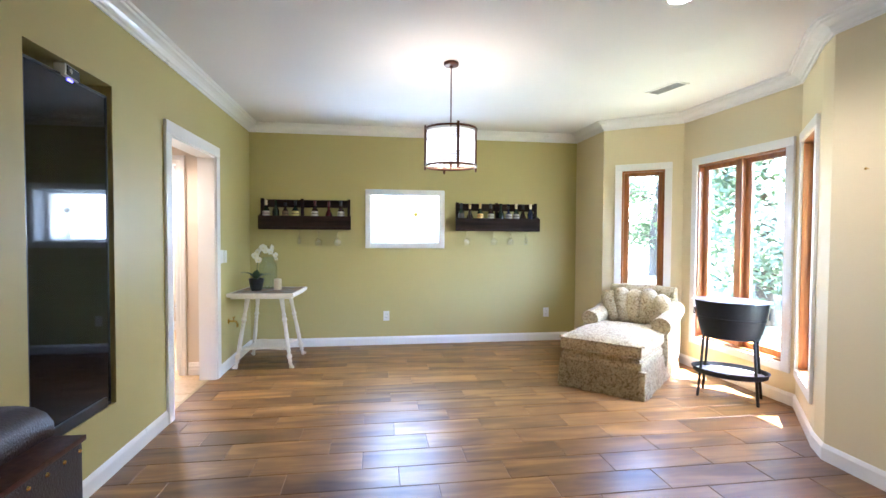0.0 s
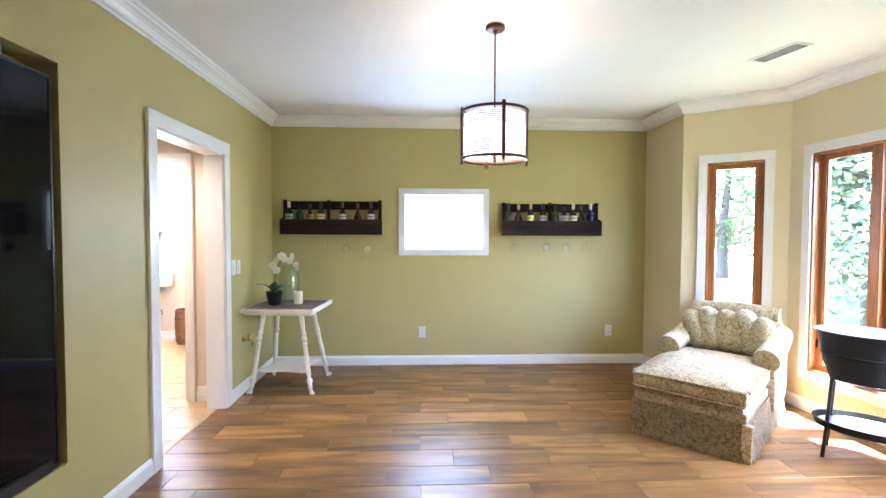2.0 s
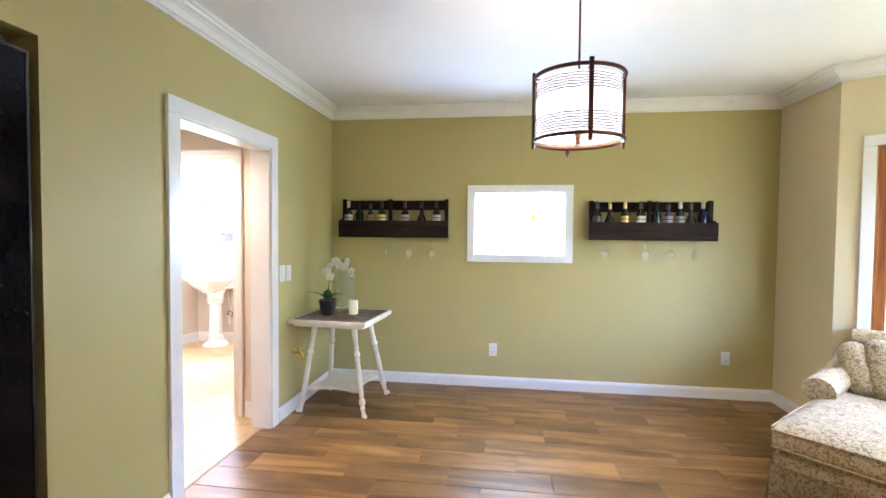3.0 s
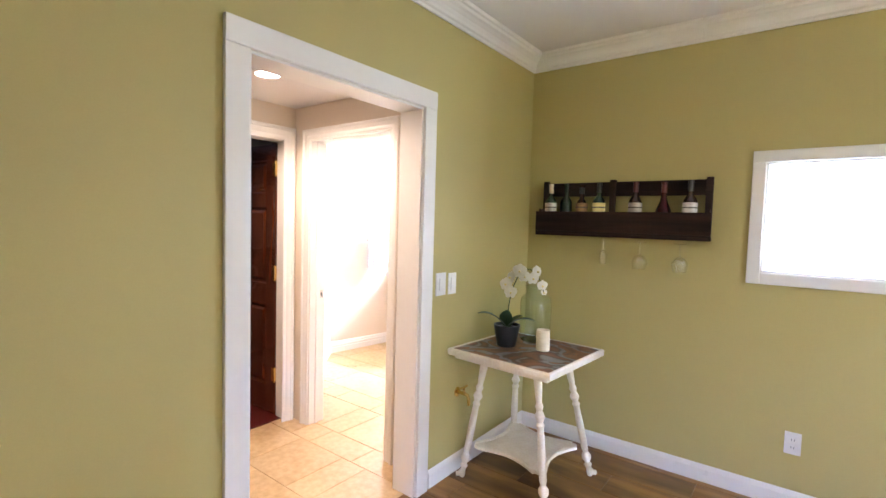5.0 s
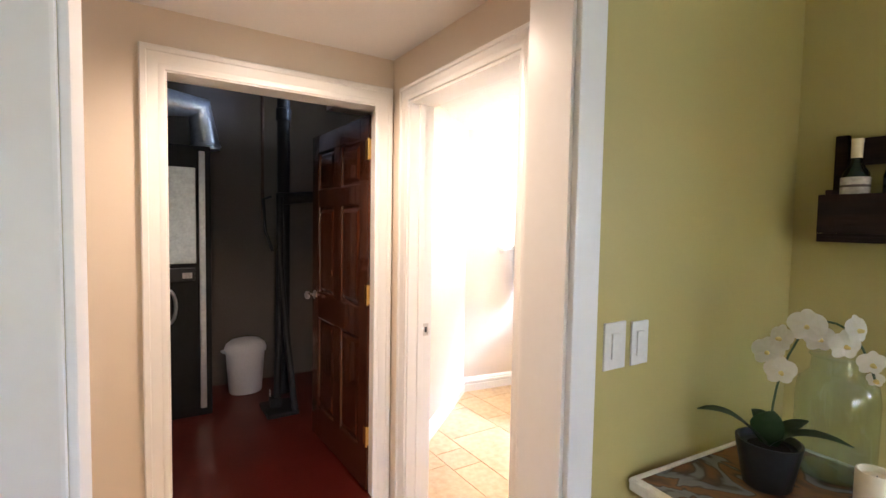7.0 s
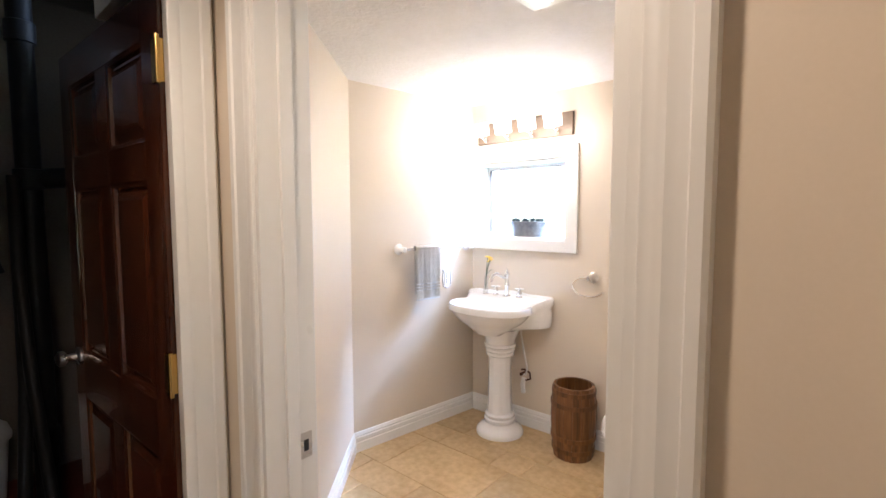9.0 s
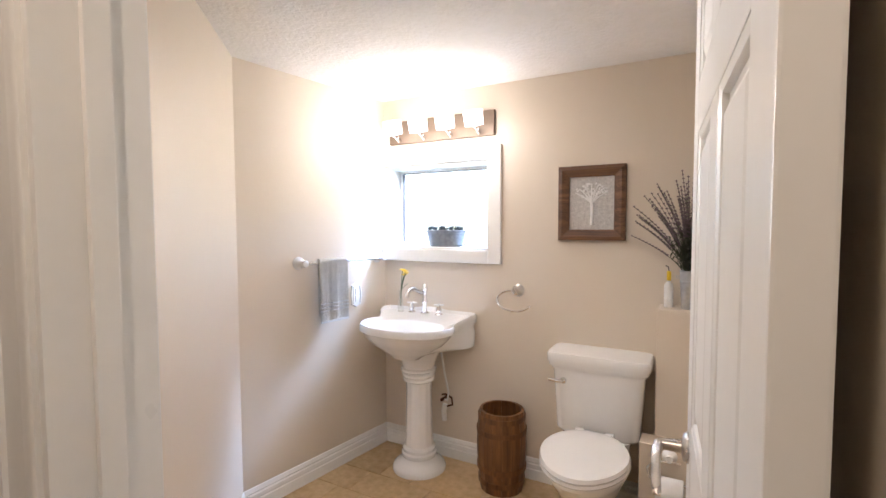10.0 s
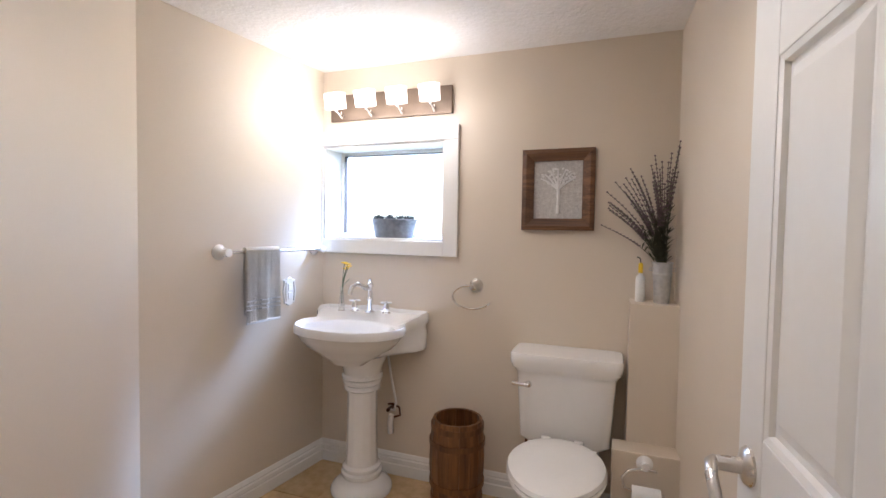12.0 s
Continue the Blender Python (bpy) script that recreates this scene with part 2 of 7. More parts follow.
CEIL = mat("white_ceiling_paint", (0.82, 0.81, 0.80), 0.8, second=(0.79, 0.78, 0.77), scale=2, fine=120, bump=0.1)
STIPPLE = mat("stippled_ceiling_paint", (0.80, 0.77, 0.74), 0.85, second=(0.76, 0.73, 0.69), scale=14, fine=55, bump=0.45)
PLANK = wood("wood_look_plank", (0.105, 0.047, 0.014), (0.385, 0.208, 0.066), "x", 0.37, per_object=0.30, ring=5.0, bump=0.0, fine=0.16, spec=0.45, detail=5)
GROUT = mat("tan_grout", (0.26, 0.17, 0.095), 0.8, second=(0.20, 0.13, 0.07), scale=20)
TILE = mat("travertine_tile", (0.63, 0.46, 0.255), 0.33, second=(0.45, 0.30, 0.14), scale=4, fine=26, bump=0.04, per_object=0.08)
TILE_GROUT = mat("sand_grout", (0.52, 0.41, 0.26), 0.9)
REDFLOOR = mat("red_painted_concrete", (0.105, 0.011, 0.006), 0.38, second=(0.065, 0.007, 0.004), scale=4, fine=70, bump=0.08)
WINDOW_WOOD = wood("honey_window_wood", (0.19, 0.062, 0.015), (0.46, 0.19, 0.05), "z", 0.35, ring=14, coat=0.2)
DOOR_WOOD = wood("dark_walnut_door", (0.030, 0.008, 0.0035), (0.085, 0.025, 0.010), "z", 0.20, ring=7, coat=0.5, bump=0.02, fine=0.15, detail=4)
SHELF_WOOD = wood("dark_pallet_wood", (0.008, 0.004, 0.0035), (0.034, 0.018, 0.012), "x", 0.75, ring=12, bump=0.3, spec=0.2)
FRAME_WOOD = wood("rustic_frame_wood", (0.035, 0.014, 0.006), (0.19, 0.088, 0.036), "x", 0.5, ring=22, bump=0.3)
BARREL_WOOD = wood("barrel_wood", (0.055, 0.021, 0.006), (0.26, 0.113, 0.034), "z", 0.45, ring=14, per_object=0.12, bump=0.1)
TABLETOP = marbled("marbled_tabletop")
DISTRESSED = mat("distressed_cream_paint", (0.80, 0.76, 0.66), 0.5, second=(0.68, 0.62, 0.50), scale=12, fine=80, bump=0.12)
PORCELAIN = mat("white_porcelain", (0.85, 0.84, 0.82), 0.12, second=(0.83, 0.82, 0.80), scale=3, fine=30, bump=0.0, coat=0.4)
CHROME = mat("polished_chrome", (0.80, 0.80, 0.80), 0.12, 1.0, scale=20, bump=0.0)
PLATE = mat("satin_tan_metal", (0.20, 0.15, 0.11), 0.45, 0.5, scale=20, fine=200, bump=0.02)
NICKEL = mat("brushed_nickel", (0.62, 0.59, 0.55), 0.28, 1.0, scale=20, fine=200, bump=0.02)
BRASS = mat("polished_brass", (0.83, 0.58, 0.20), 0.2, 1.0, scale=20, bump=0.02)
BRONZE = mat("oiled_bronze", (0.12, 0.045, 0.022), 0.38, 0.7, second=(0.06, 0.024, 0.013), scale=18, bump=0.05)
BLACKMETAL = mat("black_painted_metal", (0.007, 0.007, 0.007), 0.5, 0.0, second=(0.013, 0.013, 0.013), scale=25, fine=120, bump=0.12, spec=0.28)
GALV = mat("galvanised_steel", (0.60, 0.61, 0.62), 0.32, 0.85, second=(0.45, 0.46, 0.48), scale=22, fine=60, bump=0.04)
# a darker metal than GALV, for the planter tin
ZINC = mat("dark_zinc", (0.13, 0.135, 0.14), 0.55, 0.25, second=(0.22, 0.225, 0.23), scale=22, fine=60, bump=0.05)
PLASTIC = mat("white_plastic", (0.80, 0.79, 0.76), 0.35, scale=6, bump=0.0)
GREYBIN = mat("grey_white_bin_plastic", (0.62, 0.60, 0.60), 0.45, scale=6, bump=0.02)
BLACKPLASTIC = mat("black_plastic", (0.012, 0.012, 0.013), 0.35, second=(0.02, 0.02, 0.02), scale=10, bump=0.0)
SCREEN = mat("black_screen_glass", (0.004, 0.004, 0.005), 0.03, second=(0.005, 0.005, 0.006), scale=3, bump=0.0, spec=0.14)
LEATHER = mat("dark_brown_leather", (0.018, 0.009, 0.006), 0.5, second=(0.035, 0.017, 0.009), scale=7, fine=120, bump=0.3)
FLORAL = mixed_floral("cream_floral_cloth")
TOWEL = mat("grey_towel_cloth", (0.66, 0.615, 0.53), 0.95, second=(0.57, 0.53, 0.45), scale=40, fine=400, bump=0.5, sheen=0.4)
TOWEL_W = mat("pale_towel_stripe", (0.72, 0.71, 0.68), 0.95, scale=40, fine=400, bump=0.5)
WAX = mat("ivory_wax", (0.80, 0.71, 0.50), 0.5, scale=10, bump=0.02)
LEAF = mat("dark_green_leaf", (0.035, 0.075, 0.025), 0.4, second=(0.06, 0.10, 0.04), scale=20, bump=0.1)
SPRIG = mat("grey_green_sprig", (0.085, 0.095, 0.06), 0.7, second=(0.05, 0.06, 0.03), scale=40)
LAVENDER = mat("dried_lavender", (0.20, 0.145, 0.165), 0.8, second=(0.12, 0.085, 0.10), scale=60)
PETAL = mat("white_petal", (0.86, 0.83, 0.72), 0.6, second=(0.80, 0.77, 0.62), scale=30)
YELLOW = mat("yellow_petal", (0.85, 0.62, 0.03), 0.6, second=(0.75, 0.50, 0.02), scale=30)
PAPER = mat("white_paper", (0.83, 0.82, 0.80), 0.9, scale=30, fine=300, bump=0.15)
GREYMAT = mat("grey_lace_card", (0.40, 0.38, 0.36), 0.9, second=(0.62, 0.60, 0.57), scale=70, fine=160, bump=0.1)
PANE = glass("window_glass")
CLEARGLASS = glass("clear_glass", (0.95, 0.96, 0.95), 0.01, 0.16)
AQUAGLASS = glass("aqua_jar_glass", (0.88, 0.96, 0.955), 0.01, 0.09)
BOTTLE_GREEN = mat("dark_green_bottle", (0.010, 0.022, 0.010), 0.08, second=(0.014, 0.03, 0.012), scale=5, bump=0.0)
BOTTLE_BROWN = mat("dark_brown_bottle", (0.03, 0.012, 0.006), 0.08, scale=5, bump=0.0)
BOTTLE_RED = mat("wine_red_bottle", (0.045, 0.005, 0.005), 0.1, scale=5, bump=0.0)
BOTTLE_BLUE = mat("deep_blue_bottle", (0.01, 0.014, 0.05), 0.1, scale=5, bump=0.0)
FOIL_GOLD = mat("gold_foil", (0.70, 0.52, 0.20), 0.35, 0.8, scale=20)
FOIL_RED = mat("red_foil", (0.10, 0.012, 0.012), 0.35, scale=20)
LABEL_W = mat("white_bottle_label", (0.58, 0.55, 0.50), 0.7, second=(0.38, 0.34, 0.30), scale=60)
LABEL_Y = mat("yellow_bottle_label", (0.75, 0.62, 0.22), 0.7, scale=60)
LABEL_T = mat("tan_bottle_label", (0.30, 0.19, 0.08), 0.7, second=(0.20, 0.11, 0.05), scale=60)
LABEL_D = mat("dark_print", (0.08, 0.06, 0.05), 0.7, scale=60)
SOIL = mat("dark_soil", (0.03, 0.02, 0.012), 0.95, scale=50, bump=0.6)
SUCCULENT = mat("dark_succulent", (0.030, 0.045, 0.040), 0.6, second=(0.06, 0.07, 0.07), scale=50)
COPPERPIPE = mat("rusty_pipe", (0.11, 0.06, 0.04), 0.55, 0.4, second=(0.06, 0.035, 0.03), scale=20, bump=0.1)
GRASS = mat("lawn", (0.10, 0.115, 0.055), 0.9, second=(0.13, 0.14, 0.075), scale=3, fine=40, bump=0.6)
FOLIAGE = mat("tree_leaf", (0.120, 0.165, 0.075), 0.45, second=(0.095, 0.135, 0.055), scale=6, fine=20, bump=0.0)
BARK = mat("grey_brown_bark", (0.11, 0.085, 0.06), 0.9, second=(0.06, 0.045, 0.03), scale=10, fine=40, bump=0.6)
SHADE = glow("frosted_shade_glow", (1.0, 0.93, 0.82), G_SHADE)
BULB = glow("bulb_glow", (1.0, 0.90, 0.75), G_BULB)
CAN_GLOW = glow("can_lens_glow", (1.0, 0.93, 0.82), G_CAN)
LED = glow("blue_led", (0.15, 0.12, 1.0), 0.15)

# ---- mesh helpers ----
def bm_box(x0, x1, y0, y1, z0, z1, bevel=0.0, bm=None):
    own = bmesh.new()
    bmesh.ops.create_cube(own, size=1.0)
    for v in own.verts:
        v.co = Vector((x0 + (v.co.x + 0.5) * (x1 - x0), y0 + (v.co.y + 0.5) * (y1 - y0), z0 + (v.co.z + 0.5) * (z1 - z0)))
    if bevel:
        bmesh.ops.bevel(own, geom=own.edges[:], offset=bevel, segments=2, affect="EDGES", profile=0.7)
    return own if bm is None else join(bm, own)


def join(bm, other):
    """Adds the faces of other to bm."""
    me = bpy.data.meshes.new("tmp")
    other.to_mesh(me)
    other.free()
    bm.from_mesh(me)
    bpy.data.meshes.remove(me)
    return bm


def moved(bm, m):
    bmesh.ops.transform(bm, matrix=m, verts=bm.verts[:])
    return bm


def lathe(profile, segs=24, bm=None, squash=1.0):
    """Turned shape from (radius, height) pairs, bottom to top, closed where the radius is 0."""
    own = bmesh.new()
    rings = []
    for r, z in profile:
        if r <= 1e-6:
            rings.append([own.verts.new((0, 0, z))])
        else:
            rings.append([own.verts.new((r * math.cos(2 * math.pi * k / segs), squash * r * math.sin(2 * math.pi * k / segs), z)) for k in range(segs)])
    for a, b in zip(rings, rings[1:]):
        for k in range(segs):
            j = (k + 1) % segs
            if len(a) == 1 and len(b) == 1:
                continue
            if len(a) == 1:
                own.faces.new((a[0], b[k], b[j]))
            elif len(b) == 1:
                own.faces.new((a[k], b[0], a[j]))
            else:
                own.faces.new((a[k], a[j], b[j], b[k]))
    bmesh.ops.recalc_face_normals(own, faces=own.faces[:])
    return own if bm is None else join(bm, own)


def tube(points, radius, segs=10, bm=None, closed=False, taper=None):
    """Round bar along a line of points."""
    own = bmesh.new()
    pts = [Vector(p) for p in points]
    rings, n = [], len(pts)
    side = None
    for i, p in enumerate(pts):
        if closed:
            d = pts[(i + 1) % n] - pts[i - 1]
        else:
            d = pts[min(i + 1, n - 1)] - pts[max(i - 1, 0)]
        d.normalize()
        if side is None:
            side = d.orthogonal().normalized()
        side = (side - d * side.dot(d))
        side = side.normalized() if side.length > 1e-6 else d.orthogonal().normalized()
        up = d.cross(side)
        r = radius if taper is None else radius + (taper - radius) * i / max(n - 1, 1)
        rings.append([own.verts.new(p + r * (math.cos(2 * math.pi * k / segs) * side + math.sin(2 * math.pi * k / segs) * up)) for k in range(segs)])
    for i in range(n if closed else n - 1):
        a, b = rings[i], rings[(i + 1) % n]
        for k in range(segs):
            j = (k + 1) % segs
            own.faces.new((a[k], a[j], b[j], b[k]))
    if not closed:
        own.faces.new(rings[0][::-1])
        own.faces.new(rings[-1])
    bmesh.ops.recalc_face_normals(own, faces=own.faces[:])
    return own if bm is None else join(bm, own)


def sweep(profile, corners, inward, bm=None, closed=False):
    """A moulding: profile of (out, up) pairs carried along floor points, mitred; inward is the side (+1 left of travel)."""
    own = bmesh.new()
    pts = [Vector((p[0], p[1], 0)) for p in corners]
    n, rings = len(pts), []
    for i, p in enumerate(pts):
        d0 = (pts[i] - pts[i - 1]) if (i > 0 or closed) else (pts[1] - pts[0])
        d1 = (pts[(i + 1) % n] - pts[i]) if (i < n - 1 or closed) else (pts[-1] - pts[-2])
        n0 = Vector((-d0.y, d0.x, 0)).normalized() * inward
        n1 = Vector((-d1.y, d1.x, 0)).normalized() * inward
        m = (n0 + n1)
        m = m / max(m.length_squared / 2, 0.2)
        rings.append([own.verts.new(p + m * o + Vector((0, 0, u))) for o, u in profile])
    count = len(profile)
    for i in range(n if closed else n - 1):
        a, b = rings[i], rings[(i + 1) % n]
        for k in range(count):
            j = (k + 1) % count
            own.faces.new((a[k], a[j], b[j], b[k]))
    if not closed:
        own.faces.new(rings[0][::-1])
        own.faces.new(rings[-1])
    bmesh.ops.recalc_face_normals(own, faces=own.faces[:])
    return own if bm is None else join(bm, own)


def mesh_object(name, bm, material, smooth=False):
    me = bpy.data.meshes.new(name)
    bm.to_mesh(me)
    bm.free()
    mats = material if isinstance(material, (list, tuple)) else [material]
    for m in mats:
        me.materials.append(m)
    if smooth:
        me.polygons.foreach_set("use_smooth", [True] * len(me.polygons))
        me.set_sharp_from_angle(angle=radians(40))
    return new(name, me)


def part(name, bm, material, parent, label="", smooth=False):
    ob = mesh_object(name, bm, material, smooth)
    ob.parent = parent
    if label:
        ob["label"] = label
    return ob


def thing(name, label, category, place=(0, 0, 0), turn=0.0, group="", kind=""):
    ob = new(name)
    ob.empty_display_size = 0.1
    ob.matrix_basis = pose(*place, 0, 0, turn)
    return tagged(ob, label, category, group, kind)


def structure(name, bm, material, label, category, smooth=False):
    return tagged(mesh_object(name, bm, material, smooth), label, category, kind="structure")


def wall_mesh(a, b, height, thick, openings=(), ext=(0.0, 0.0), base=0.0):
    """A solid wall from a to b, its face on that line, its body to the right of travel; openings are (s0, s1, z0, z1).
    Faces on the far side take the second material, those inside openings the third."""
    A, B = Vector((*a, 0)), Vector((*b, 0))
    u = (B - A).normalized()
    length = (B - A).length
    back = Vector((u.y, -u.x, 0))
    ss = sorted({-ext[0], length + ext[1], *[s for o in openings for s in o[:2]]})
    zs = sorted({base, height, *[z for o in openings for z in o[2:]]})
    bm = bmesh.new()
    cache = {}

    def vert(s, d, z):
        key = (round(s, 4), d, round(z, 4))
        if key not in cache:
            cache[key] = bm.verts.new(A + u * s + back * d + Vector((0, 0, z)))
        return cache[key]

    def solid(i, j):
        if not (0 <= i < len(ss) - 1 and 0 <= j < len(zs) - 1):
            return False
        s, z = (ss[i] + ss[i + 1]) / 2, (zs[j] + zs[j + 1]) / 2
        return not any(o[0] < s < o[1] and o[2] < z < o[3] for o in openings)

    for i in range(len(ss) - 1):
        for j in range(len(zs) - 1):
            if not solid(i, j):
                continue
            s0, s1, z0, z1 = ss[i], ss[i + 1], zs[j], zs[j + 1]
            bm.faces.new([vert(s0, 0, z0), vert(s1, 0, z0), vert(s1, 0, z1), vert(s0, 0, z1)])
            f = bm.faces.new([vert(s0, thick, z1), vert(s1, thick, z1), vert(s1, thick, z0), vert(s0, thick, z0)])
            f.material_index = 1
            for di, dj, (p, q) in ((-1, 0, ((s0, z0), (s0, z1))), (1, 0, ((s1, z1), (s1, z0))), (0, -1, ((s1, z0), (s0, z0))), (0, 1, ((s0, z1), (s1, z1)))):
                if not solid(i + di, j + dj):
                    f = bm.faces.new([vert(p[0], 0, p[1]), vert(q[0], 0, q[1]), vert(q[0], thick, q[1]), vert(p[0], thick, p[1])])
                    f.material_index = 2
    bmesh.ops.recalc_face_normals(bm, faces=bm.faces[:])
    return bm


def along(a, b):
    """Matrix whose x runs from a to b on the floor, y points to the left of travel (into the room)."""
    A, B = Vector((*a, 0)), Vector((*b, 0))
    u = (B - A).normalized()
    return Matrix(((u.x, -u.y, 0, A.x), (u.y, u.x, 0, A.y), (0, 0, 1, 0), (0, 0, 0, 1)))


def casing_profile_boxes(s0, s1, z0, z1, w, proud, sill=False, bevel=0.006):
    """Four (or three, to the floor) flat boards round an opening, butted, in wall coordinates."""
    boards = [(s0 - w, s0, 0, z0 if not sill else z0 - w, z1), (s1, s1 + w, 0, z0 if not sill else z0 - w, z1)]
    out = [bm_box(b[0], b[1], 0.0, proud, b[3], b[4], bevel) for b in boards]
    out.append(bm_box(s0 - w, s1 + w, 0.0, proud + 0.002, z1, z1 + w, bevel))
    if sill:
        out.append(bm_box(s0, s1, 0.0, proud, z0 - w, z0, bevel))
    return out


# ---- the shell ----
H_ROOM, H_LOW = 2.62, 2.228
XL, YF = -1.43, 5.82                      # room: door wall and window wall
BAY = [(2.57, 5.82), (2.57, 5.10), (3.22, 4.62), (3.28, 3.31), (2.77, 2.67), (2.68, 2.52), (2.68, -2.6)]
YS = -2.6
HX0, HX1, HY0, HY1 = -2.755, -1.57, 3.05, 4.80   # hall
BY0, BY1, BXW, BXE0, BXE1 = 4.92, 7.06, -3.745, -1.81, -1.915   # bathroom
JOG, JOG_END = (-3.88, 6.045), (-2.90, 4.92)
UX, UY0, UY1 = -5.05, 2.6, 6.2            # utility room

DOOR_Y0, DOOR_Y1, DOOR_Z = 3.675, 4.62, 2.037
NICHE = (2.29, 2.955, 0.385, 2.148)
BATH_X0, BATH_X1, BATH_Z = -2.583, -1.813, 2.0
DARK_Y0, DARK_Y1, DARK_Z = 3.833, 4.745, 2.0
FARWIN = (-0.042, 0.797, 1.238, 1.825)
BATHWIN = (-3.742, -3.005, 1.285, 1.81)

# room walls, interior on the left of travel going clockwise seen from below: door wall runs north to south
TH = 0.14
niche_s = (YF - NICHE[1], YF - NICHE[0])
door_s = (YF - DOOR_Y1, YF - DOOR_Y0)
w = structure("wall_west", wall_mesh((XL, YF), (XL, YS), H_ROOM + 0.1, TH, [(*door_s, 0.0, DOOR_Z), (*niche_s, NICHE[2], NICHE[3])], (0.14, 0.14)), [GREEN, GREIGE, GREEN],
              "sage green painted wall with a doorway and a tall niche", "wall")
w = structure("wall_north", wall_mesh((2.57, YF), (XL, YF), H_ROOM + 0.1, 0.26, [(2.57 - FARWIN[1], 2.57 - FARWIN[0], FARWIN[2], FARWIN[3])], (0.14, 0.0)), [GREEN, CREAM, WHITE],
              "sage green painted wall with a small deep window", "wall")
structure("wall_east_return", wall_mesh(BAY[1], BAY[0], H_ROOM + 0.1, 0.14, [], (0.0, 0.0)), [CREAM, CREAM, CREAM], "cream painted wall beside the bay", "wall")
W1 = (0.20, 0.63, 0.325, 2.055)
W2 = (0.215, 1.195, 0.325, 2.055)
W3 = (0.12, 0.68, 0.325, 2.055)


def flip(win, length):
    return (length - win[1], length - win[0], win[2], win[3])


L1 = (Vector(BAY[2]) - Vector(BAY[1])).length
L2 = (Vector(BAY[3]) - Vector(BAY[2])).length
L3 = (Vector(BAY[4]) - Vector(BAY[3])).length
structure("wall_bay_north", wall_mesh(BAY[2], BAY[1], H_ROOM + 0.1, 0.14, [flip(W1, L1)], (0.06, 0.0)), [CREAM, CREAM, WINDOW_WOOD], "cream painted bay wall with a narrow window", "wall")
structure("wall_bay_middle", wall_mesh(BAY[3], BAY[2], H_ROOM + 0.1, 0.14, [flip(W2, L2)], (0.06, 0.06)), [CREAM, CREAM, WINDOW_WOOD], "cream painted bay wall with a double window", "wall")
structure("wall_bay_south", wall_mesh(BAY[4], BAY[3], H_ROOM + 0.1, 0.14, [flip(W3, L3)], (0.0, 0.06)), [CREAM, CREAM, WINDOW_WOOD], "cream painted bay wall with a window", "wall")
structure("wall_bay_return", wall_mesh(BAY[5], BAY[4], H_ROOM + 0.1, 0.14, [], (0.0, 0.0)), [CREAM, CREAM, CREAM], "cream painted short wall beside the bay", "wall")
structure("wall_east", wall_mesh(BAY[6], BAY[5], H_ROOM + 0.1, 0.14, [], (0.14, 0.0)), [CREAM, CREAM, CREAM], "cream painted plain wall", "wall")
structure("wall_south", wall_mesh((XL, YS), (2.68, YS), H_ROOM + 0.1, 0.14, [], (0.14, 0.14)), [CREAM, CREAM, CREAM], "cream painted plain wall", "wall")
# niche back and sides behind the wall
bm = wall_mesh((XL - 0.14, NICHE[1]), (XL - 0.14, NICHE[0]), NICHE[3] + 0.06, 0.03, [], (0.06, 0.06), base=NICHE[2] - 0.06)
structure("niche_back", bm, [GREEN, GREEN, GREEN], "green painted back of the wall niche", "wall")

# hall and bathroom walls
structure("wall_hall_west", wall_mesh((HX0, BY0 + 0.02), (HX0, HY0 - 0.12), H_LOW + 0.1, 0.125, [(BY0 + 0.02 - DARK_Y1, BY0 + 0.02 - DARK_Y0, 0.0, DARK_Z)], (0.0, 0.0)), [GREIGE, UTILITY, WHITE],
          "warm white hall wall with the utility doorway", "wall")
structure("wall_hall_south", wall_mesh((HX0, HY0), (HX1, HY0), H_LOW + 0.1, 0.12), [GREIGE, GREIGE, GREIGE], "warm white plain hall wall", "wall")
structure("wall_bath_south", wall_mesh((BATH_X1 + 0.22, HY1), (HX0, HY1), H_LOW + 0.1, 0.12, [(0.22, BATH_X1 + 0.22 - BATH_X0, 0.0, BATH_Z)], (0.0, 0.0)), [GREIGE, GREIGE, WHITE],
          "warm white wall with the bathroom doorway", "wall")
structure("wall_bath_angled", wall_mesh(JOG, JOG_END, H_LOW + 0.1, 0.1, [], (0.05, 0.05)), [GREIGE, UTILITY, GREIGE], "greige angled bathroom wall", "wall")
structure("wall_bath_west", wall_mesh((BXW, BY1), JOG, H_LOW + 0.1, 0.1, [], (0.1, 0.0)), [GREIGE, UTILITY, GREIGE], "greige bathroom side wall", "wall")
structure("wall_bath_north", wall_mesh((BXE1, BY1), (BXW, BY1), H_LOW + 0.1, 0.24, [(BXE1 - BATHWIN[1], BXE1 - BATHWIN[0], BATHWIN[2], BATHWIN[3])], (0.3, 0.1)), [GREIGE, CREAM, WHITE],
          "greige bathroom wall with a deep window", "wall")
structure("wall_bath_east", wall_mesh((BXE0, BY0 - 0.02), (BXE1, BY1), H_LOW + 0.1, 0.12, [], (0.0, 0.2)), [GREIGE, GREIGE, GREIGE], "greige bathroom side wall behind the door", "wall")
structure("wall_utility_west", wall_mesh((UX, UY1), (UX, UY0), H_ROOM + 0.1, 0.1), [UTILITY] * 3, "utility wall with the unlit gloom put into its colour", "wall")
structure("wall_utility_south", wall_mesh((UX, UY0), (-2.88, UY0), H_ROOM + 0.1, 0.1), [UTILITY] * 3, "utility wall with the unlit gloom put into its colour", "wall")
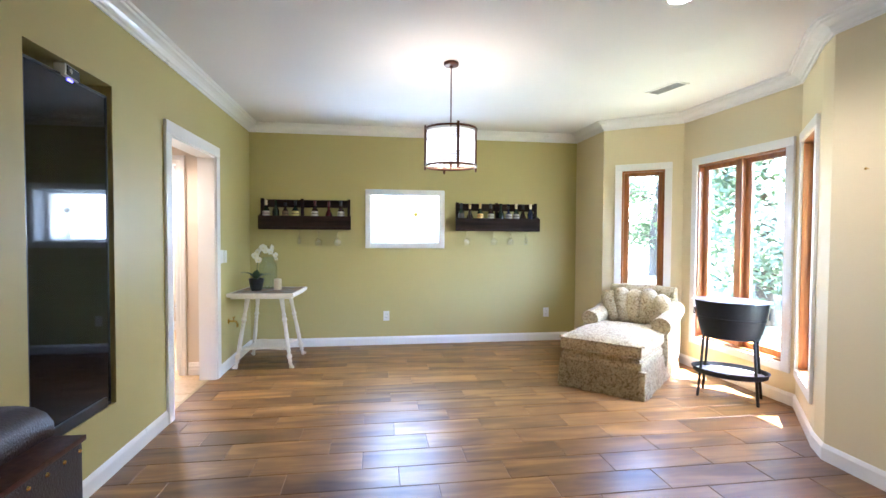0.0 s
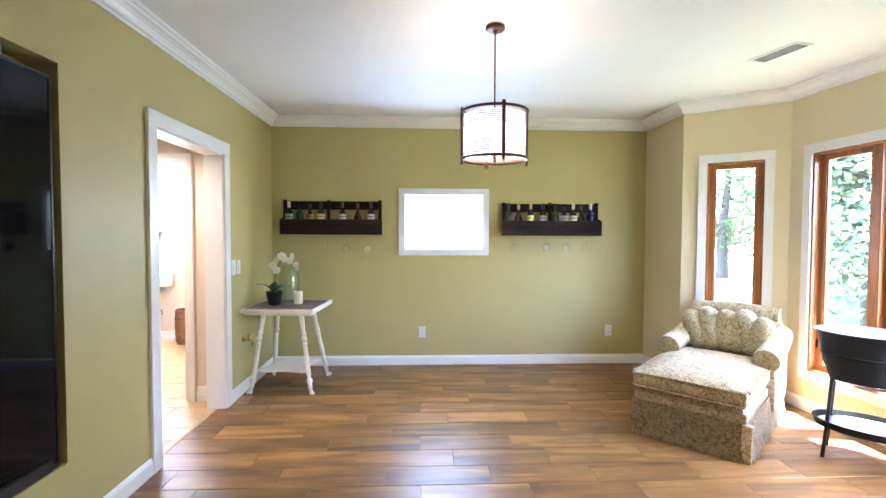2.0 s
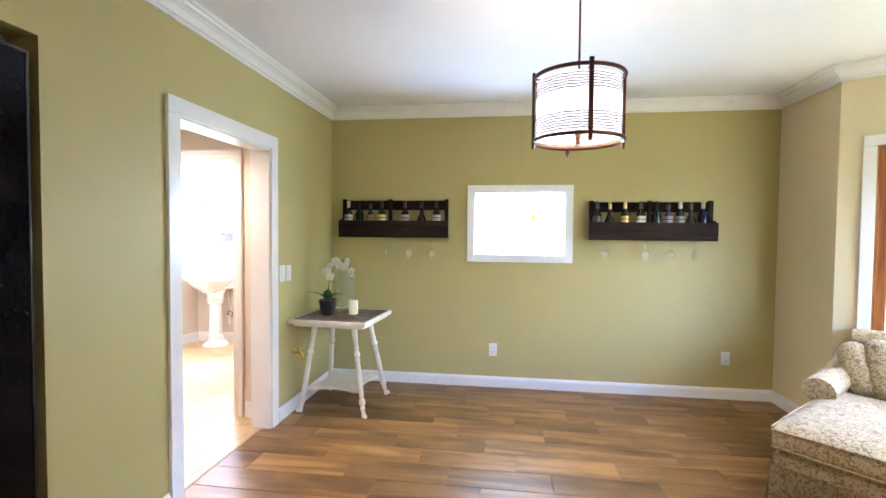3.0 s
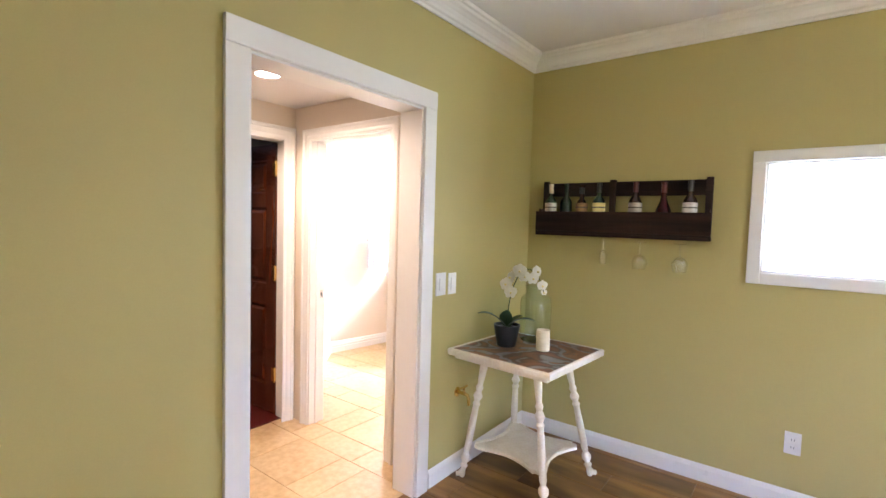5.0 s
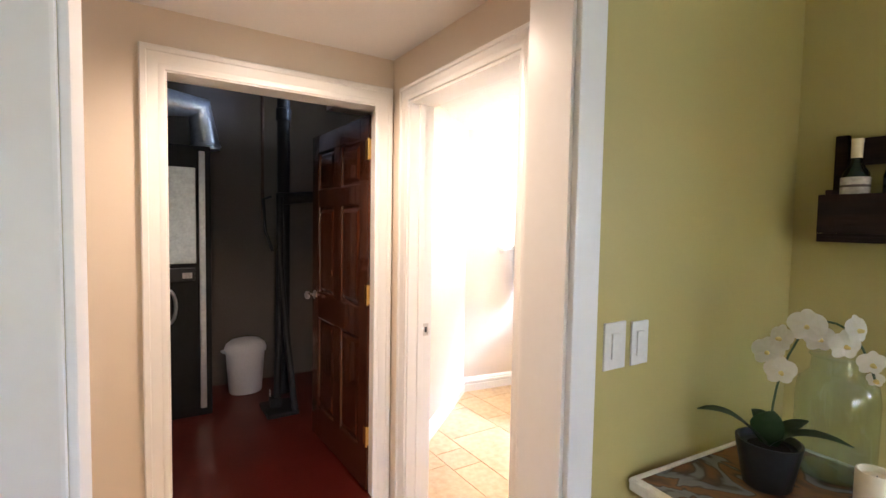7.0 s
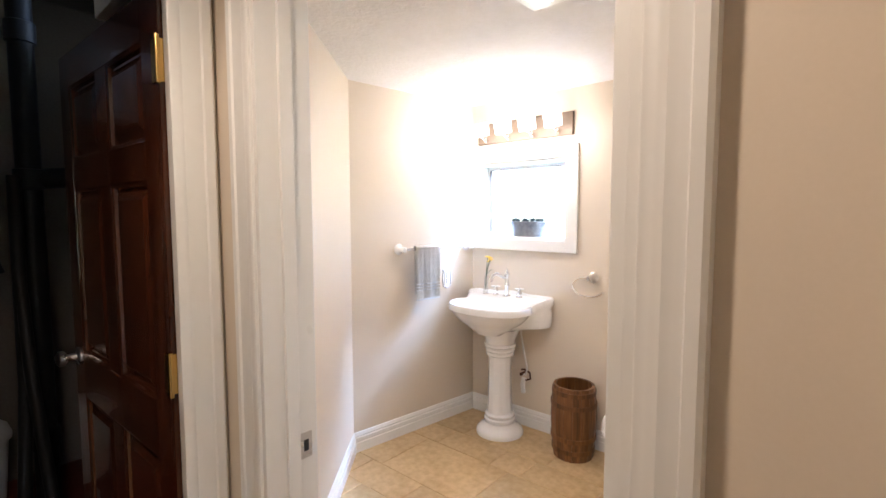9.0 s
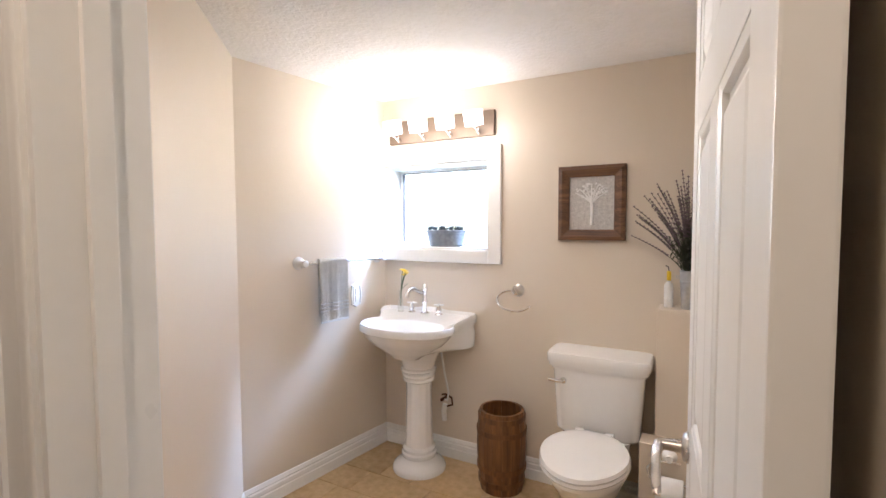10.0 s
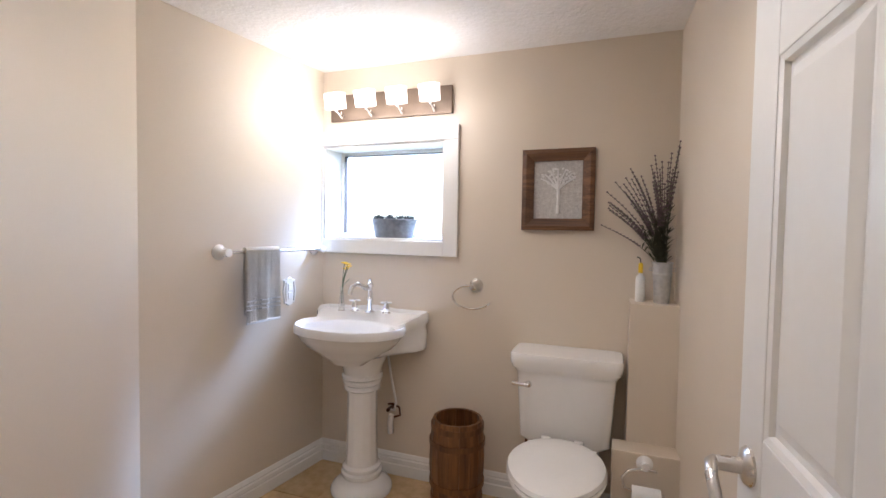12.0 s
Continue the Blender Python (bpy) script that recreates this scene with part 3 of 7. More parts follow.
structure("wall_utility_north", wall_mesh((-3.92, UY1), (UX, UY1), H_ROOM + 0.1, 0.1), [UTILITY] * 3, "utility wall with the unlit gloom put into its colour", "wall")
structure("wall_utility_east", wall_mesh((-2.88, UY0), (-2.88, HY0 - 0.12), H_ROOM + 0.1, 0.1), [UTILITY] * 3, "utility wall with the unlit gloom put into its colour", "wall")

# ceilings, and an unseen slab added so its overhang trims the sun patches
bm = bm_box(XL - 0.1, 3.5, YS - 0.1, YF + 0.1, H_ROOM, H_ROOM + 0.09)
structure("ceiling_room", bm, CEIL, "flat white painted ceiling", "ceiling")
structure("ceiling_hall", bm_box(HX0 - 0.06, HX1 + 0.06, HY0 - 0.06, HY1 + 0.06, H_LOW, H_LOW + 0.09), CEIL, "low white hall ceiling", "ceiling")
structure("ceiling_bath", bm_box(BXW - 0.21, BXE0 + 0.1, BY0 - 0.06, BY1 + 0.06, H_LOW, H_LOW + 0.085), STIPPLE, "white stippled bathroom ceiling", "ceiling")
structure("ceiling_utility", bm_box(UX - 0.06, -2.82, UY0 - 0.06, UY1 + 0.1, 2.62, 2.7), UTILITY, "utility ceiling with the unlit gloom put into its colour", "ceiling")
structure("roof_slab", bm_box(-5.5, 3.95, -3.0, 7.8, 2.80, 2.9), CEIL, "unseen added slab that keeps high sun off the bay", "roof")

# floors: beds of grout, with planks and tiles laid on them further down
FLOOR_T = 0.02
bm = bmesh.new()
poly = [(XL - 0.07, YS), (2.68, YS), BAY[5], BAY[4], BAY[3], BAY[2], BAY[1], BAY[0], (XL - 0.07, YF)]
top = [bm.verts.new((x, y, -0.0035)) for x, y in poly]
low = [bm.verts.new((x, y, -0.1)) for x, y in poly]
bm.faces.new(top)
bm.faces.new(low[::-1])
for k in range(len(poly)):
    j = (k + 1) % len(poly)
    bm.faces.new((top[k], low[k], low[j], top[j]))
bmesh.ops.recalc_face_normals(bm, faces=bm.faces[:])
floor_room = structure("floor_room", bm, GROUT, "brown wood-look plank floor with a soft sheen", "floor")
floor_low = structure("floor_hall_bath", bm_box(-3.96, XL - 0.072, HY0 - 0.02, BY1 + 0.02, -0.1, -0.0035), TILE_GROUT, "beige travertine tile floor", "floor")
own = bmesh.new()
ring = [(UX - 0.05, UY0 - 0.05), (HX0 - 0.06, UY0 - 0.05), (HX0 - 0.06, 4.93), (-2.95, 4.93), (-3.935, 6.05), (-3.935, UY1 + 0.05), (UX - 0.05, UY1 + 0.05)]
up = [own.verts.new((x, y, 0.002)) for x, y in ring]
dn = [own.verts.new((x, y, -0.09)) for x, y in ring]
own.faces.new(up)
own.faces.new(dn[::-1])
for k in range(len(ring)):
    own.faces.new((up[k], dn[k], dn[(k + 1) % len(ring)], up[(k + 1) % len(ring)]))
bmesh.ops.recalc_face_normals(own, faces=own.faces[:])
structure("floor_utility", own, REDFLOOR, "dark red painted concrete floor", "floor")

# ---- baseboards, crown, casings ----
BASE_P = [(0, 0), (0.014, 0), (0.014, 0.075), (0.011, 0.082), (0.008, 0.088), (0.004, 0.096), (0, 0.1)]
for name, pts in (("baseboard_west_a", [(XL, DOOR_Y0 - 0.085), (XL, YS)]),
                  ("baseboard_room", [BAY[6], BAY[5], BAY[4], BAY[3], BAY[2], BAY[1], BAY[0], (XL, YF), (XL, DOOR_Y1 + 0.11)]),
                  ("baseboard_south", [(XL, YS), (2.68, YS)])):
    structure(name, sweep(BASE_P, pts, 1), WHITE, "white painted baseboard", "baseboard")
BASE_B = [(0, 0), (0.017, 0), (0.017, 0.056), (0.012, 0.062), (0.015, 0.068), (0.015, 0.086), (0.008, 0.093), (0.011, 0.099), (0.004, 0.117), (0, 0.121)]
structure("baseboard_bath", sweep(BASE_B, [(BXE0, BY0 + 0.02), (BXE1, BY1), (BXW, BY1), JOG, JOG_END], 1), WHITE, "white ridged baseboard", "baseboard")
structure("baseboard_hall", sweep(BASE_B, [(HX1, HY1), (BATH_X1 + 0.08, HY1)], 1), WHITE, "white ridged baseboard", "baseboard")
CROWN_P = [(0, -0.100), (0.011, -0.100), (0.013, -0.086), (0.025, -0.079), (0.029, -0.066), (0.042, -0.050), (0.062, -0.038), (0.078, -0.032), (0.084, -0.020), (0.097, -0.016), (0.102, 0.0), (0, 0.0)]
bm = sweep([(o, H_ROOM + u) for o, u in CROWN_P], [(XL, YS), (2.68, YS), BAY[5], BAY[4], BAY[3], BAY[2], BAY[1], BAY[0], (XL, YF)], 1, closed=True)
structure("crown_moulding", bm, WHITE, "white stepped crown moulding", "trim")


def casing(name, a, b, s0, s1, z0, z1, wd, proud, sill, label, material=None):
    """A thing of butted boards round an opening."""
    t = thing(name, label, "door frame" if not sill else "window frame", kind="structure")
    m = along(a, b)
    for k, bm in enumerate(casing_profile_boxes(s0, s1, z0, z1, wd, proud, sill)):
        part(("side_board", "side_board", "head_board", "apron_board")[k], moved(bm, m), material or WHITE, t)
    return t


def moulded_casing(name, a, b, s0, s1, z1, wd, label):
    """Colonial casing: three mitred lengths of one stepped profile."""
    t = thing(name, label, "door frame", kind="structure")
    prof = [(0, 0), (0, 0.009), (0.004, 0.012), (0.018, 0.013), (0.024, 0.010), (0.030, 0.013), (wd * 0.62, 0.018), (wd * 0.70, 0.0185), (wd * 0.74, 0.023), (wd - 0.005, 0.024), (wd, 0.020), (wd, 0)]
    m = along(a, b) @ Matrix(((1, 0, 0, 0), (0, 0, 1, 0), (0, 1, 0, 0), (0, 0, 0, 1)))
    bm = moved(sweep(prof, [(s0, 0), (s0, z1), (s1, z1), (s1, 0)], 1), m)
    bmesh.ops.recalc_face_normals(bm, faces=bm.faces[:])
    part("casing_moulding", bm, WHITE, t, smooth=True)
    return t


def lining(t, a, b, s0, s1, z0, z1, depth, thick, material, floor=False):
    """Thin boards lining an opening's sides and head (and bottom)."""
    m = along(a, b)
    boards = [(s0, s0 + thick, z0, z1 - thick), (s1 - thick, s1, z0, z1 - thick), (s0, s1, z1 - thick, z1)]
    if not floor:
        boards.append((s0 + thick, s1 - thick, z0, z0 + thick))
    for s_a, s_b, z_a, z_b in boards:
        part("jamb_board", moved(bm_box(s_a, s_b, -depth, 0.003, z_a, z_b, 0.002), m), material, t)


a, b = (XL, YF), (XL, YS)
frame_1 = casing("door_frame_1", a, b, *door_s, 0.0, DOOR_Z, 0.09, 0.02, False, "wide white painted casing round an open doorway")
lining(frame_1, a, b, *door_s, 0.0, DOOR_Z, TH + 0.004, 0.012, WHITE, floor=True)
a, b = (HX0, BY0 + 0.02), (HX0, HY0)
dark_s = (BY0 + 0.02 - DARK_Y1, BY0 + 0.02 - DARK_Y0)
dark_c = (BY0 + 0.02 - 4.702, dark_s[1])
frame_2 = moulded_casing("door_frame_2", a, b, *dark_c, DARK_Z, 0.086, "white moulded casing of the utility doorway")
lining(frame_2, a, b, *dark_s, 0.0, DARK_Z, 0.128, 0.006, WHITE, floor=True)
a, b = (BATH_X1 + 0.22, HY1), (HX0, HY1)
bath_s = (0.22, BATH_X1 + 0.22 - BATH_X0)
frame_3 = moulded_casing("door_frame_3", a, b, *bath_s, BATH_Z, 0.066, "white moulded casing of the bathroom doorway")
lining(frame_3, a, b, *bath_s, 0.0, BATH_Z, 0.124, 0.014, WHITE, floor=True)
# door stop strips in the bathroom doorway, and the strike plate
m = along(a, b)
for s_a in (bath_s[0] + 0.014, bath_s[1] - 0.024):
    part("stop_strip", moved(bm_box(s_a, s_a + 0.010, -0.075, -0.045, 0.0, BATH_Z - 0.014, 0.002), m), WHITE, frame_3)
sp = part("strike_plate", moved(bm_box(bath_s[1] - 0.0165, bath_s[1] - 0.013, -0.108, -0.078, 0.895, 0.955, 0.001), m), NICKEL, frame_3, "brushed nickel strike plate")
part("latch_hole", moved(bm_box(bath_s[1] - 0.0175, bath_s[1] - 0.0150, -0.099, -0.087, 0.912, 0.938), m), BLACKPLASTIC, sp)


# ---- windows ----
def bay_window(name, a, b, win, sashes, length):
    """Wooden casement window in a bay wall, white casing inside."""
    s0, s1, z0, z1 = flip(win, length)
    t = casing(name, a, b, s0, s1, z0, z1, 0.072, 0.02, True, "honey-stained wooden casement window with white casing")
    m = along(a, b)
    lining(t, a, b, s0, s1, z0, z1, 0.13, 0.016, WINDOW_WOOD)
    step = (s1 - s0 - 0.032) / sashes
    for k in range(sashes):
        p0, p1 = s0 + 0.016 + k * step, s0 + 0.016 + (k + 1) * step
        if k:
            part("mullion", moved(bm_box(p0 - 0.035, p0 + 0.035, -0.125, -0.012, z0 + 0.016, z1 - 0.016, 0.006), m), WINDOW_WOOD, t)
            p0 += 0.035
        if k < sashes - 1:
            p1 -= 0.035
        fw = 0.042
        q0, q1 = z0 + 0.016, z1 - 0.016
        sash = part("sash_frame", moved(bm_box(p0, p0 + fw, -0.10, -0.055, q0, q1, 0.006), m), WINDOW_WOOD, t)
        for bx in ((p1 - fw, p1, q0, q1), (p0 + fw, p1 - fw, q0, q0 + fw * 1.2), (p0 + fw, p1 - fw, q1 - fw, q1)):
            part("sash_rail", moved(bm_box(bx[0], bx[1], -0.10, -0.055, bx[2], bx[3], 0.005), m), WINDOW_WOOD, sash)
        for bx in ((p0 + fw, p0 + fw + 0.012, q0 + fw, q1 - fw), (p1 - fw - 0.012, p1 - fw, q0 + fw, q1 - fw)):
            part("glazing_bead", moved(bm_box(bx[0], bx[1], -0.085, -0.062, bx[2], bx[3], 0.003), m), WINDOW_WOOD, sash)
        g = part("pane", moved(bm_box(p0 + fw - 0.004, p1 - fw + 0.004, -0.083, -0.079, q0 + fw, q1 - fw), m), PANE, sash)
        g.visible_shadow = False
        if sashes > 1:
            lk = part("sash_lock", moved(bm_box(p0 + (0.008 if k else fw * 0.2), p0 + 0.034, -0.055, -0.036, q1 - 0.34, q1 - 0.27, 0.004), m), NICKEL, t)
    return t


bay_window("window_1", BAY[2], BAY[1], W1, 1, L1)
bay_window("window_2", BAY[3], BAY[2], W2, 2, L2)
bay_window("window_3", BAY[4], BAY[3], W3, 1, L3)


def deep_window(name, a, b, s0, s1, z0, z1, depth, wd, label):
    t = casing(name, a, b, s0, s1, z0, z1, wd, 0.018, True, label)
    m = along(a, b)
    lining(t, a, b, s0, s1, z0, z1, depth - 0.03, 0.012, WHITE)
    fw = 0.02
    for bx in ((s0 + 0.012, s0 + 0.012 + fw, z0 + 0.012, z1 - 0.012), (s1 - 0.012 - fw, s1 - 0.012, z0 + 0.012, z1 - 0.012),
               (s0 + 0.012 + fw, s1 - 0.012 - fw, z0 + 0.012, z0 + 0.012 + fw), (s0 + 0.012 + fw, s1 - 0.012 - fw, z1 - 0.012 - fw, z1 - 0.012)):
        part("sash_frame", moved(bm_box(bx[0], bx[1], -depth + 0.03, -depth + 0.075, bx[2], bx[3], 0.005), m), WHITE, t)
    for bx in ((s0 + fw + 0.0135, s0 + fw + 0.0175, z0 + 0.034, z1 - 0.034), (s1 - fw - 0.017, s1 - fw - 0.0135, z0 + 0.034, z1 - 0.034), (s0 + 0.04, s1 - 0.04, z1 - fw - 0.016, z1 - fw - 0.0125)):
        part("gasket", moved(bm_box(bx[0], bx[1], -depth + 0.05, -depth + 0.078, bx[2], bx[3]), m), LABEL_D, t)
    g = part("pane", moved(bm_box(s0 + 0.03, s1 - 0.03, -depth + 0.048, -depth + 0.052, z0 + 0.03, z1 - 0.03), m), PANE, t)
    g.visible_shadow = False
    return t


deep_window("window_4", (2.57, YF), (XL, YF), 2.57 - FARWIN[1], 2.57 - FARWIN[0], FARWIN[2], FARWIN[3], 0.26, 0.062, "small deep-set window with a white painted casing")
deep_window("window_5", (BXE1, BY1), (BXW, BY1), BXE1 - BATHWIN[1], BXE1 - BATHWIN[0], BATHWIN[2], BATHWIN[3], 0.24, 0.078, "deep-set bathroom window with a white casing")

# ---- outdoors ----
structure("ground", bm_box(-300, 300, -300, 300, -0.45, -0.25), GRASS, "green lawn round the house", "ground")


# ---- things of the room ----
def plate(name, label, m, kind_parts, w=0.072, h=0.118):
    """Wall plate standing on a wall; m takes x along the wall, y out of it, z up."""
    t = thing(name, label, name.replace("_", " "))
    t.matrix_basis = m
    body = part("cover_plate", bm_box(-w / 2, w / 2, 0, 0.006, -h / 2, h / 2, 0.003), PLASTIC, t)
    if kind_parts == "outlet":
        for dz in (-0.02, 0.02):
            sock = part("socket", moved(lathe([(0, 0), (0.0165, 0), (0.0165, 0.0025), (0, 0.0025)], 18), pose(0, 0.006, dz, -90)), PLASTIC, t)
            for dx in (-0.006, 0.006):
                part("slot", bm_box(dx - 0.0012, dx + 0.0012, 0.0085, 0.0092, dz - 0.005, dz + 0.005), BLACKPLASTIC, sock)
    else:
        part("rocker", bm_box(-0.017, 0.017, 0.006, 0.011, -0.034, 0.034, 0.002), PLASTIC, t)
    return t


def wall_pose(x, y, z, turn):
    return pose(x, y, z, 0, 0, turn)


plate("power_outlet", "white double power outlet low on the green wall", wall_pose(0.15, YF, 0.352, 180), "outlet")
plate("power_outlet", "white double power outlet low on the green wall", wall_pose(2.18, YF, 0.36, 180), "outlet")
plate("power_outlet", "white power outlet on the cream wall", wall_pose(2.68, 2.13, 0.42, 90), "outlet")
plate("light_switch", "wide white rocker light switch beside the doorway", wall_pose(XL, 4.800, 1.122, -90), "switch", 0.085, 0.125)
plate("light_switch", "narrow white light switch beside the doorway", wall_pose(XL, 4.905, 1.118, -90), "switch", 0.072, 0.12)

# brass spigot on the green wall behind the table
t = thing("wall_spigot", "small brass water spigot on the green wall", "tap", (XL, 4.99, 0.47))
part("flange", moved(lathe([(0, 0), (0.028, 0), (0.028, 0.004), (0.012, 0.008), (0, 0.008)], 18), pose(0, 0, 0, 0, 90)), BRASS, t, smooth=True)
part("spout", tube([(0, 0, 0), (0.05, 0, 0), (0.075, 0, -0.005), (0.085, 0, -0.03), (0.085, 0, -0.06)], 0.010), BRASS, t, smooth=True)
part("stem", tube([(0.05, 0, 0), (0.05, 0, 0.035)], 0.006), BRASS, t)
part("key_handle", tube([(0.05, -0.03, 0.04), (0.05, -0.015, 0.036), (0.05, 0.015, 0.036), (0.05, 0.03, 0.04)], 0.006), BRASS, t, smooth=True)

# tall black screen in the niche and the sensor bar over it
t = thing("tall_screen", "tall black glass screen set in the wall niche", "screen", (XL - 0.022, (NICHE[0] + NICHE[1]) / 2, NICHE[2]))
hw, hh = (NICHE[1] - NICHE[0]) / 2 - 0.02, NICHE[3] - NICHE[2] - 0.062
part("housing", bm_box(-0.055, -0.004, -hw, hw, 0.0, hh, 0.01), BLACKPLASTIC, t)
part("glass_front", bm_box(-0.004, 0.002, -hw + 0.012, hw - 0.012, 0.02, hh - 0.012, 0.002), SCREEN, t, "glossy black glass front")
for bx in ((-hw, -hw + 0.011, 0.0, hh), (hw - 0.011, hw, 0.0, hh)):
    part("bezel", bm_box(-0.003, 0.006, bx[0], bx[1], bx[2], bx[3], 0.002), BLACKPLASTIC, t)
part("bezel", bm_box(-0.003, 0.006, -hw + 0.011, hw - 0.011, hh - 0.011, hh, 0.002), BLACKPLASTIC, t)
part("bezel", bm_box(-0.003, 0.006, -hw + 0.011, hw - 0.011, 0.0, 0.019, 0.002), BLACKPLASTIC, t)
part("foot_block", bm_box(-0.05, 0.016, -hw + 0.02, hw - 0.05, 0.0, 0.055, 0.008), BLACKPLASTIC, t)
t = thing("sensor_camera", "small white and black sensor camera with a blue light", "camera device", (XL - 0.036, 2.625, NICHE[2] + hh + 0.018), 8)
part("shell", bm_box(-0.02, 0.03, -0.075, 0.075, -0.028, 0.033, 0.012), PLASTIC, t, "white plastic shell", smooth=True)
fr = part("face", bm_box(0.028, 0.034, -0.062, 0.062, -0.02, 0.025, 0.004), BLACKPLASTIC, t, "black sensor face")
part("lens", moved(lathe([(0, 0), (0.013, 0), (0.013, 0.003), (0.007, 0.004), (0, 0.003)], 18), pose(0.034, -0.032, 0.003, 0, 90)), NICKEL, fr)
part("indicator_light", bm_box(-0.01, 0.022, -0.02, 0.02, -0.038, -0.029, 0.002), LED, t, "blue indicator light")

# dark leather armchair corner beside the niche
t = thing("leather_armchair", "dark brown leather armchair with brass nail trim", "armchair", (-1.03, 1.55, 0.0), 0)
part("body", bm_box(-0.33, 0.0, -0.42, 0.40, 0.05, 0.60, 0.03), LEATHER, t, smooth=True)
part("padded_arm", moved(tube([(-0.17, -0.42, 0.66), (-0.17, -0.2, 0.67), (-0.17, 0.1, 0.68), (-0.17, 0.36, 0.67), (-0.17, 0.41, 0.65)], 0.10, 16), Matrix.Diagonal((1.45, 1, 0.95, 1))), LEATHER, t, smooth=True)
part("trim_band", bm_box(-0.335, 0.006, -0.425, 0.406, 0.585, 0.605, 0.006), BRONZE, t, "dark bronze trim")
for k in range(10):
    part("nail_head", moved(lathe([(0.008, 0), (0.006, 0.004), (0, 0.006)], 10), pose(0.004, -0.38 + 0.083 * k, 0.56, 0, 90)), BRASS, t, smooth=True)
for x in (-0.29, -0.05):
    for y in (-0.38, 0.36):
        part("foot", moved(lathe([(0, 0), (0.022, 0), (0.03, 0.05), (0, 0.05)], 14), Matrix.Translation((x, y, 0))), DOOR_WOOD, t)


# wine shelves
def wine_shelf(label, x0, x1, z0, z1, split):
    """Pallet-wood shelf: back slats, ends, bottom, deep front board."""
    t = thing("wine_shelf", label, "wall shelf", (x0, YF, z0), group="pallet wine shelves")
    wd, h = x1 - x0, z1 - z0
    part("top_slat", bm_box(0.03, wd - 0.03, -0.022, -0.004, h - 0.095, h - 0.005, 0.003), SHELF_WOOD, t)
    part("back_board", bm_box(0.03, wd - 0.03, -0.020, -0.004, 0.02, 0.13, 0.003), SHELF_WOOD, t)
    for x in (0.0, split * wd - 0.02, wd - 0.035):
        part("upright", bm_box(x, x + 0.035, -0.05, -0.0225, 0.03, h + 0.006, 0.003), SHELF_WOOD, t)
    for x in (0.0, wd - 0.018):
        part("end_board", bm_box(x, x + 0.018, -0.112, -0.051, 0.02, 0.175, 0.003), SHELF_WOOD, t)
    part("front_board", bm_box(-0.012, wd + 0.012, -0.132, -0.113, 0.03, 0.158, 0.003), SHELF_WOOD, t)
    part("bottom_board", bm_box(0.0, wd, -0.135, -0.004, 0.0, 0.019, 0.003), SHELF_WOOD, t)
    part("lower_lip", bm_box(-0.012, wd + 0.012, -0.130, -0.114, 0.0, 0.029, 0.003), SHELF_WOOD, t)
    return t


SHELF_A = (-1.30, -0.28, 1.395, 1.75)
SHELF_B = (0.995, 2.03, 1.39, 1.735)
wine_shelf("dark-stained pallet wood wine shelf on the green wall", *SHELF_A, 0.46)
wine_shelf("dark-stained pallet wood wine shelf right of the window", *SHELF_B, 0.5)["label"] = "dark-stained pallet wood wine shelf full of bottles"

WINE = [(0, 0), (0.036, 0), (0.0375, 0.004), (0.0375, 0.19), (0.034, 0.205), (0.018, 0.232), (0.0145, 0.245), (0.014, 0.30), (0.0155, 0.302), (0.0155, 0.312), (0, 0.312)]
ROUND = [(0, 0), (0.048, 0), (0.052, 0.02), (0.051, 0.09), (0.040, 0.15), (0.020, 0.20), (0.015, 0.23), (0.014, 0.29), (0.016, 0.295), (0.016, 0.305), (0, 0.305)]
SQUARE = [(0, 0), (0.035, 0), (0.036, 0.01), (0.036, 0.17), (0.026, 0.20), (0.015, 0.215), (0.014, 0.285), (0.017, 0.29), (0.017, 0.305), (0, 0.305)]


def bottle(x, z, shape, body, top, lab, label, scale=1.0):
    t = thing("wine_bottle", label, "bottle", (x, YF - 0.07, z), group="bottles on the wine shelves")
    part("glass_body", lathe([(r * scale, h * scale) for r, h in shape], 20), body, t, smooth=True)
    hi = shape[-1][1] * scale
    part("neck_foil", lathe([(0.0151, hi - 0.062), (0.0154, hi - 0.058), (0.0158, hi - 0.012), (0.0166, hi - 0.010), (0.0166, hi + 0.001), (0, hi + 0.0015)], 16), top, t, smooth=True)
    if lab:
        r = max(p[0] for p in shape) * scale + 0.0006
        part("paper_label", lathe([(r, 0.135 * scale), (r, 0.19 * scale)] if shape is not ROUND else [(0.0525, 0.085), (0.0460, 0.135)], 20), lab, t, smooth=True)
        part("label_print", lathe([(r + 0.0006, 0.158 * scale), (r + 0.0006, 0.166 * scale)] if shape is not ROUND else [(0.0505, 0.108), (0.0490, 0.116)], 20), LABEL_D, t, smooth=True)
    return t


bz = SHELF_A[2] + 0.019
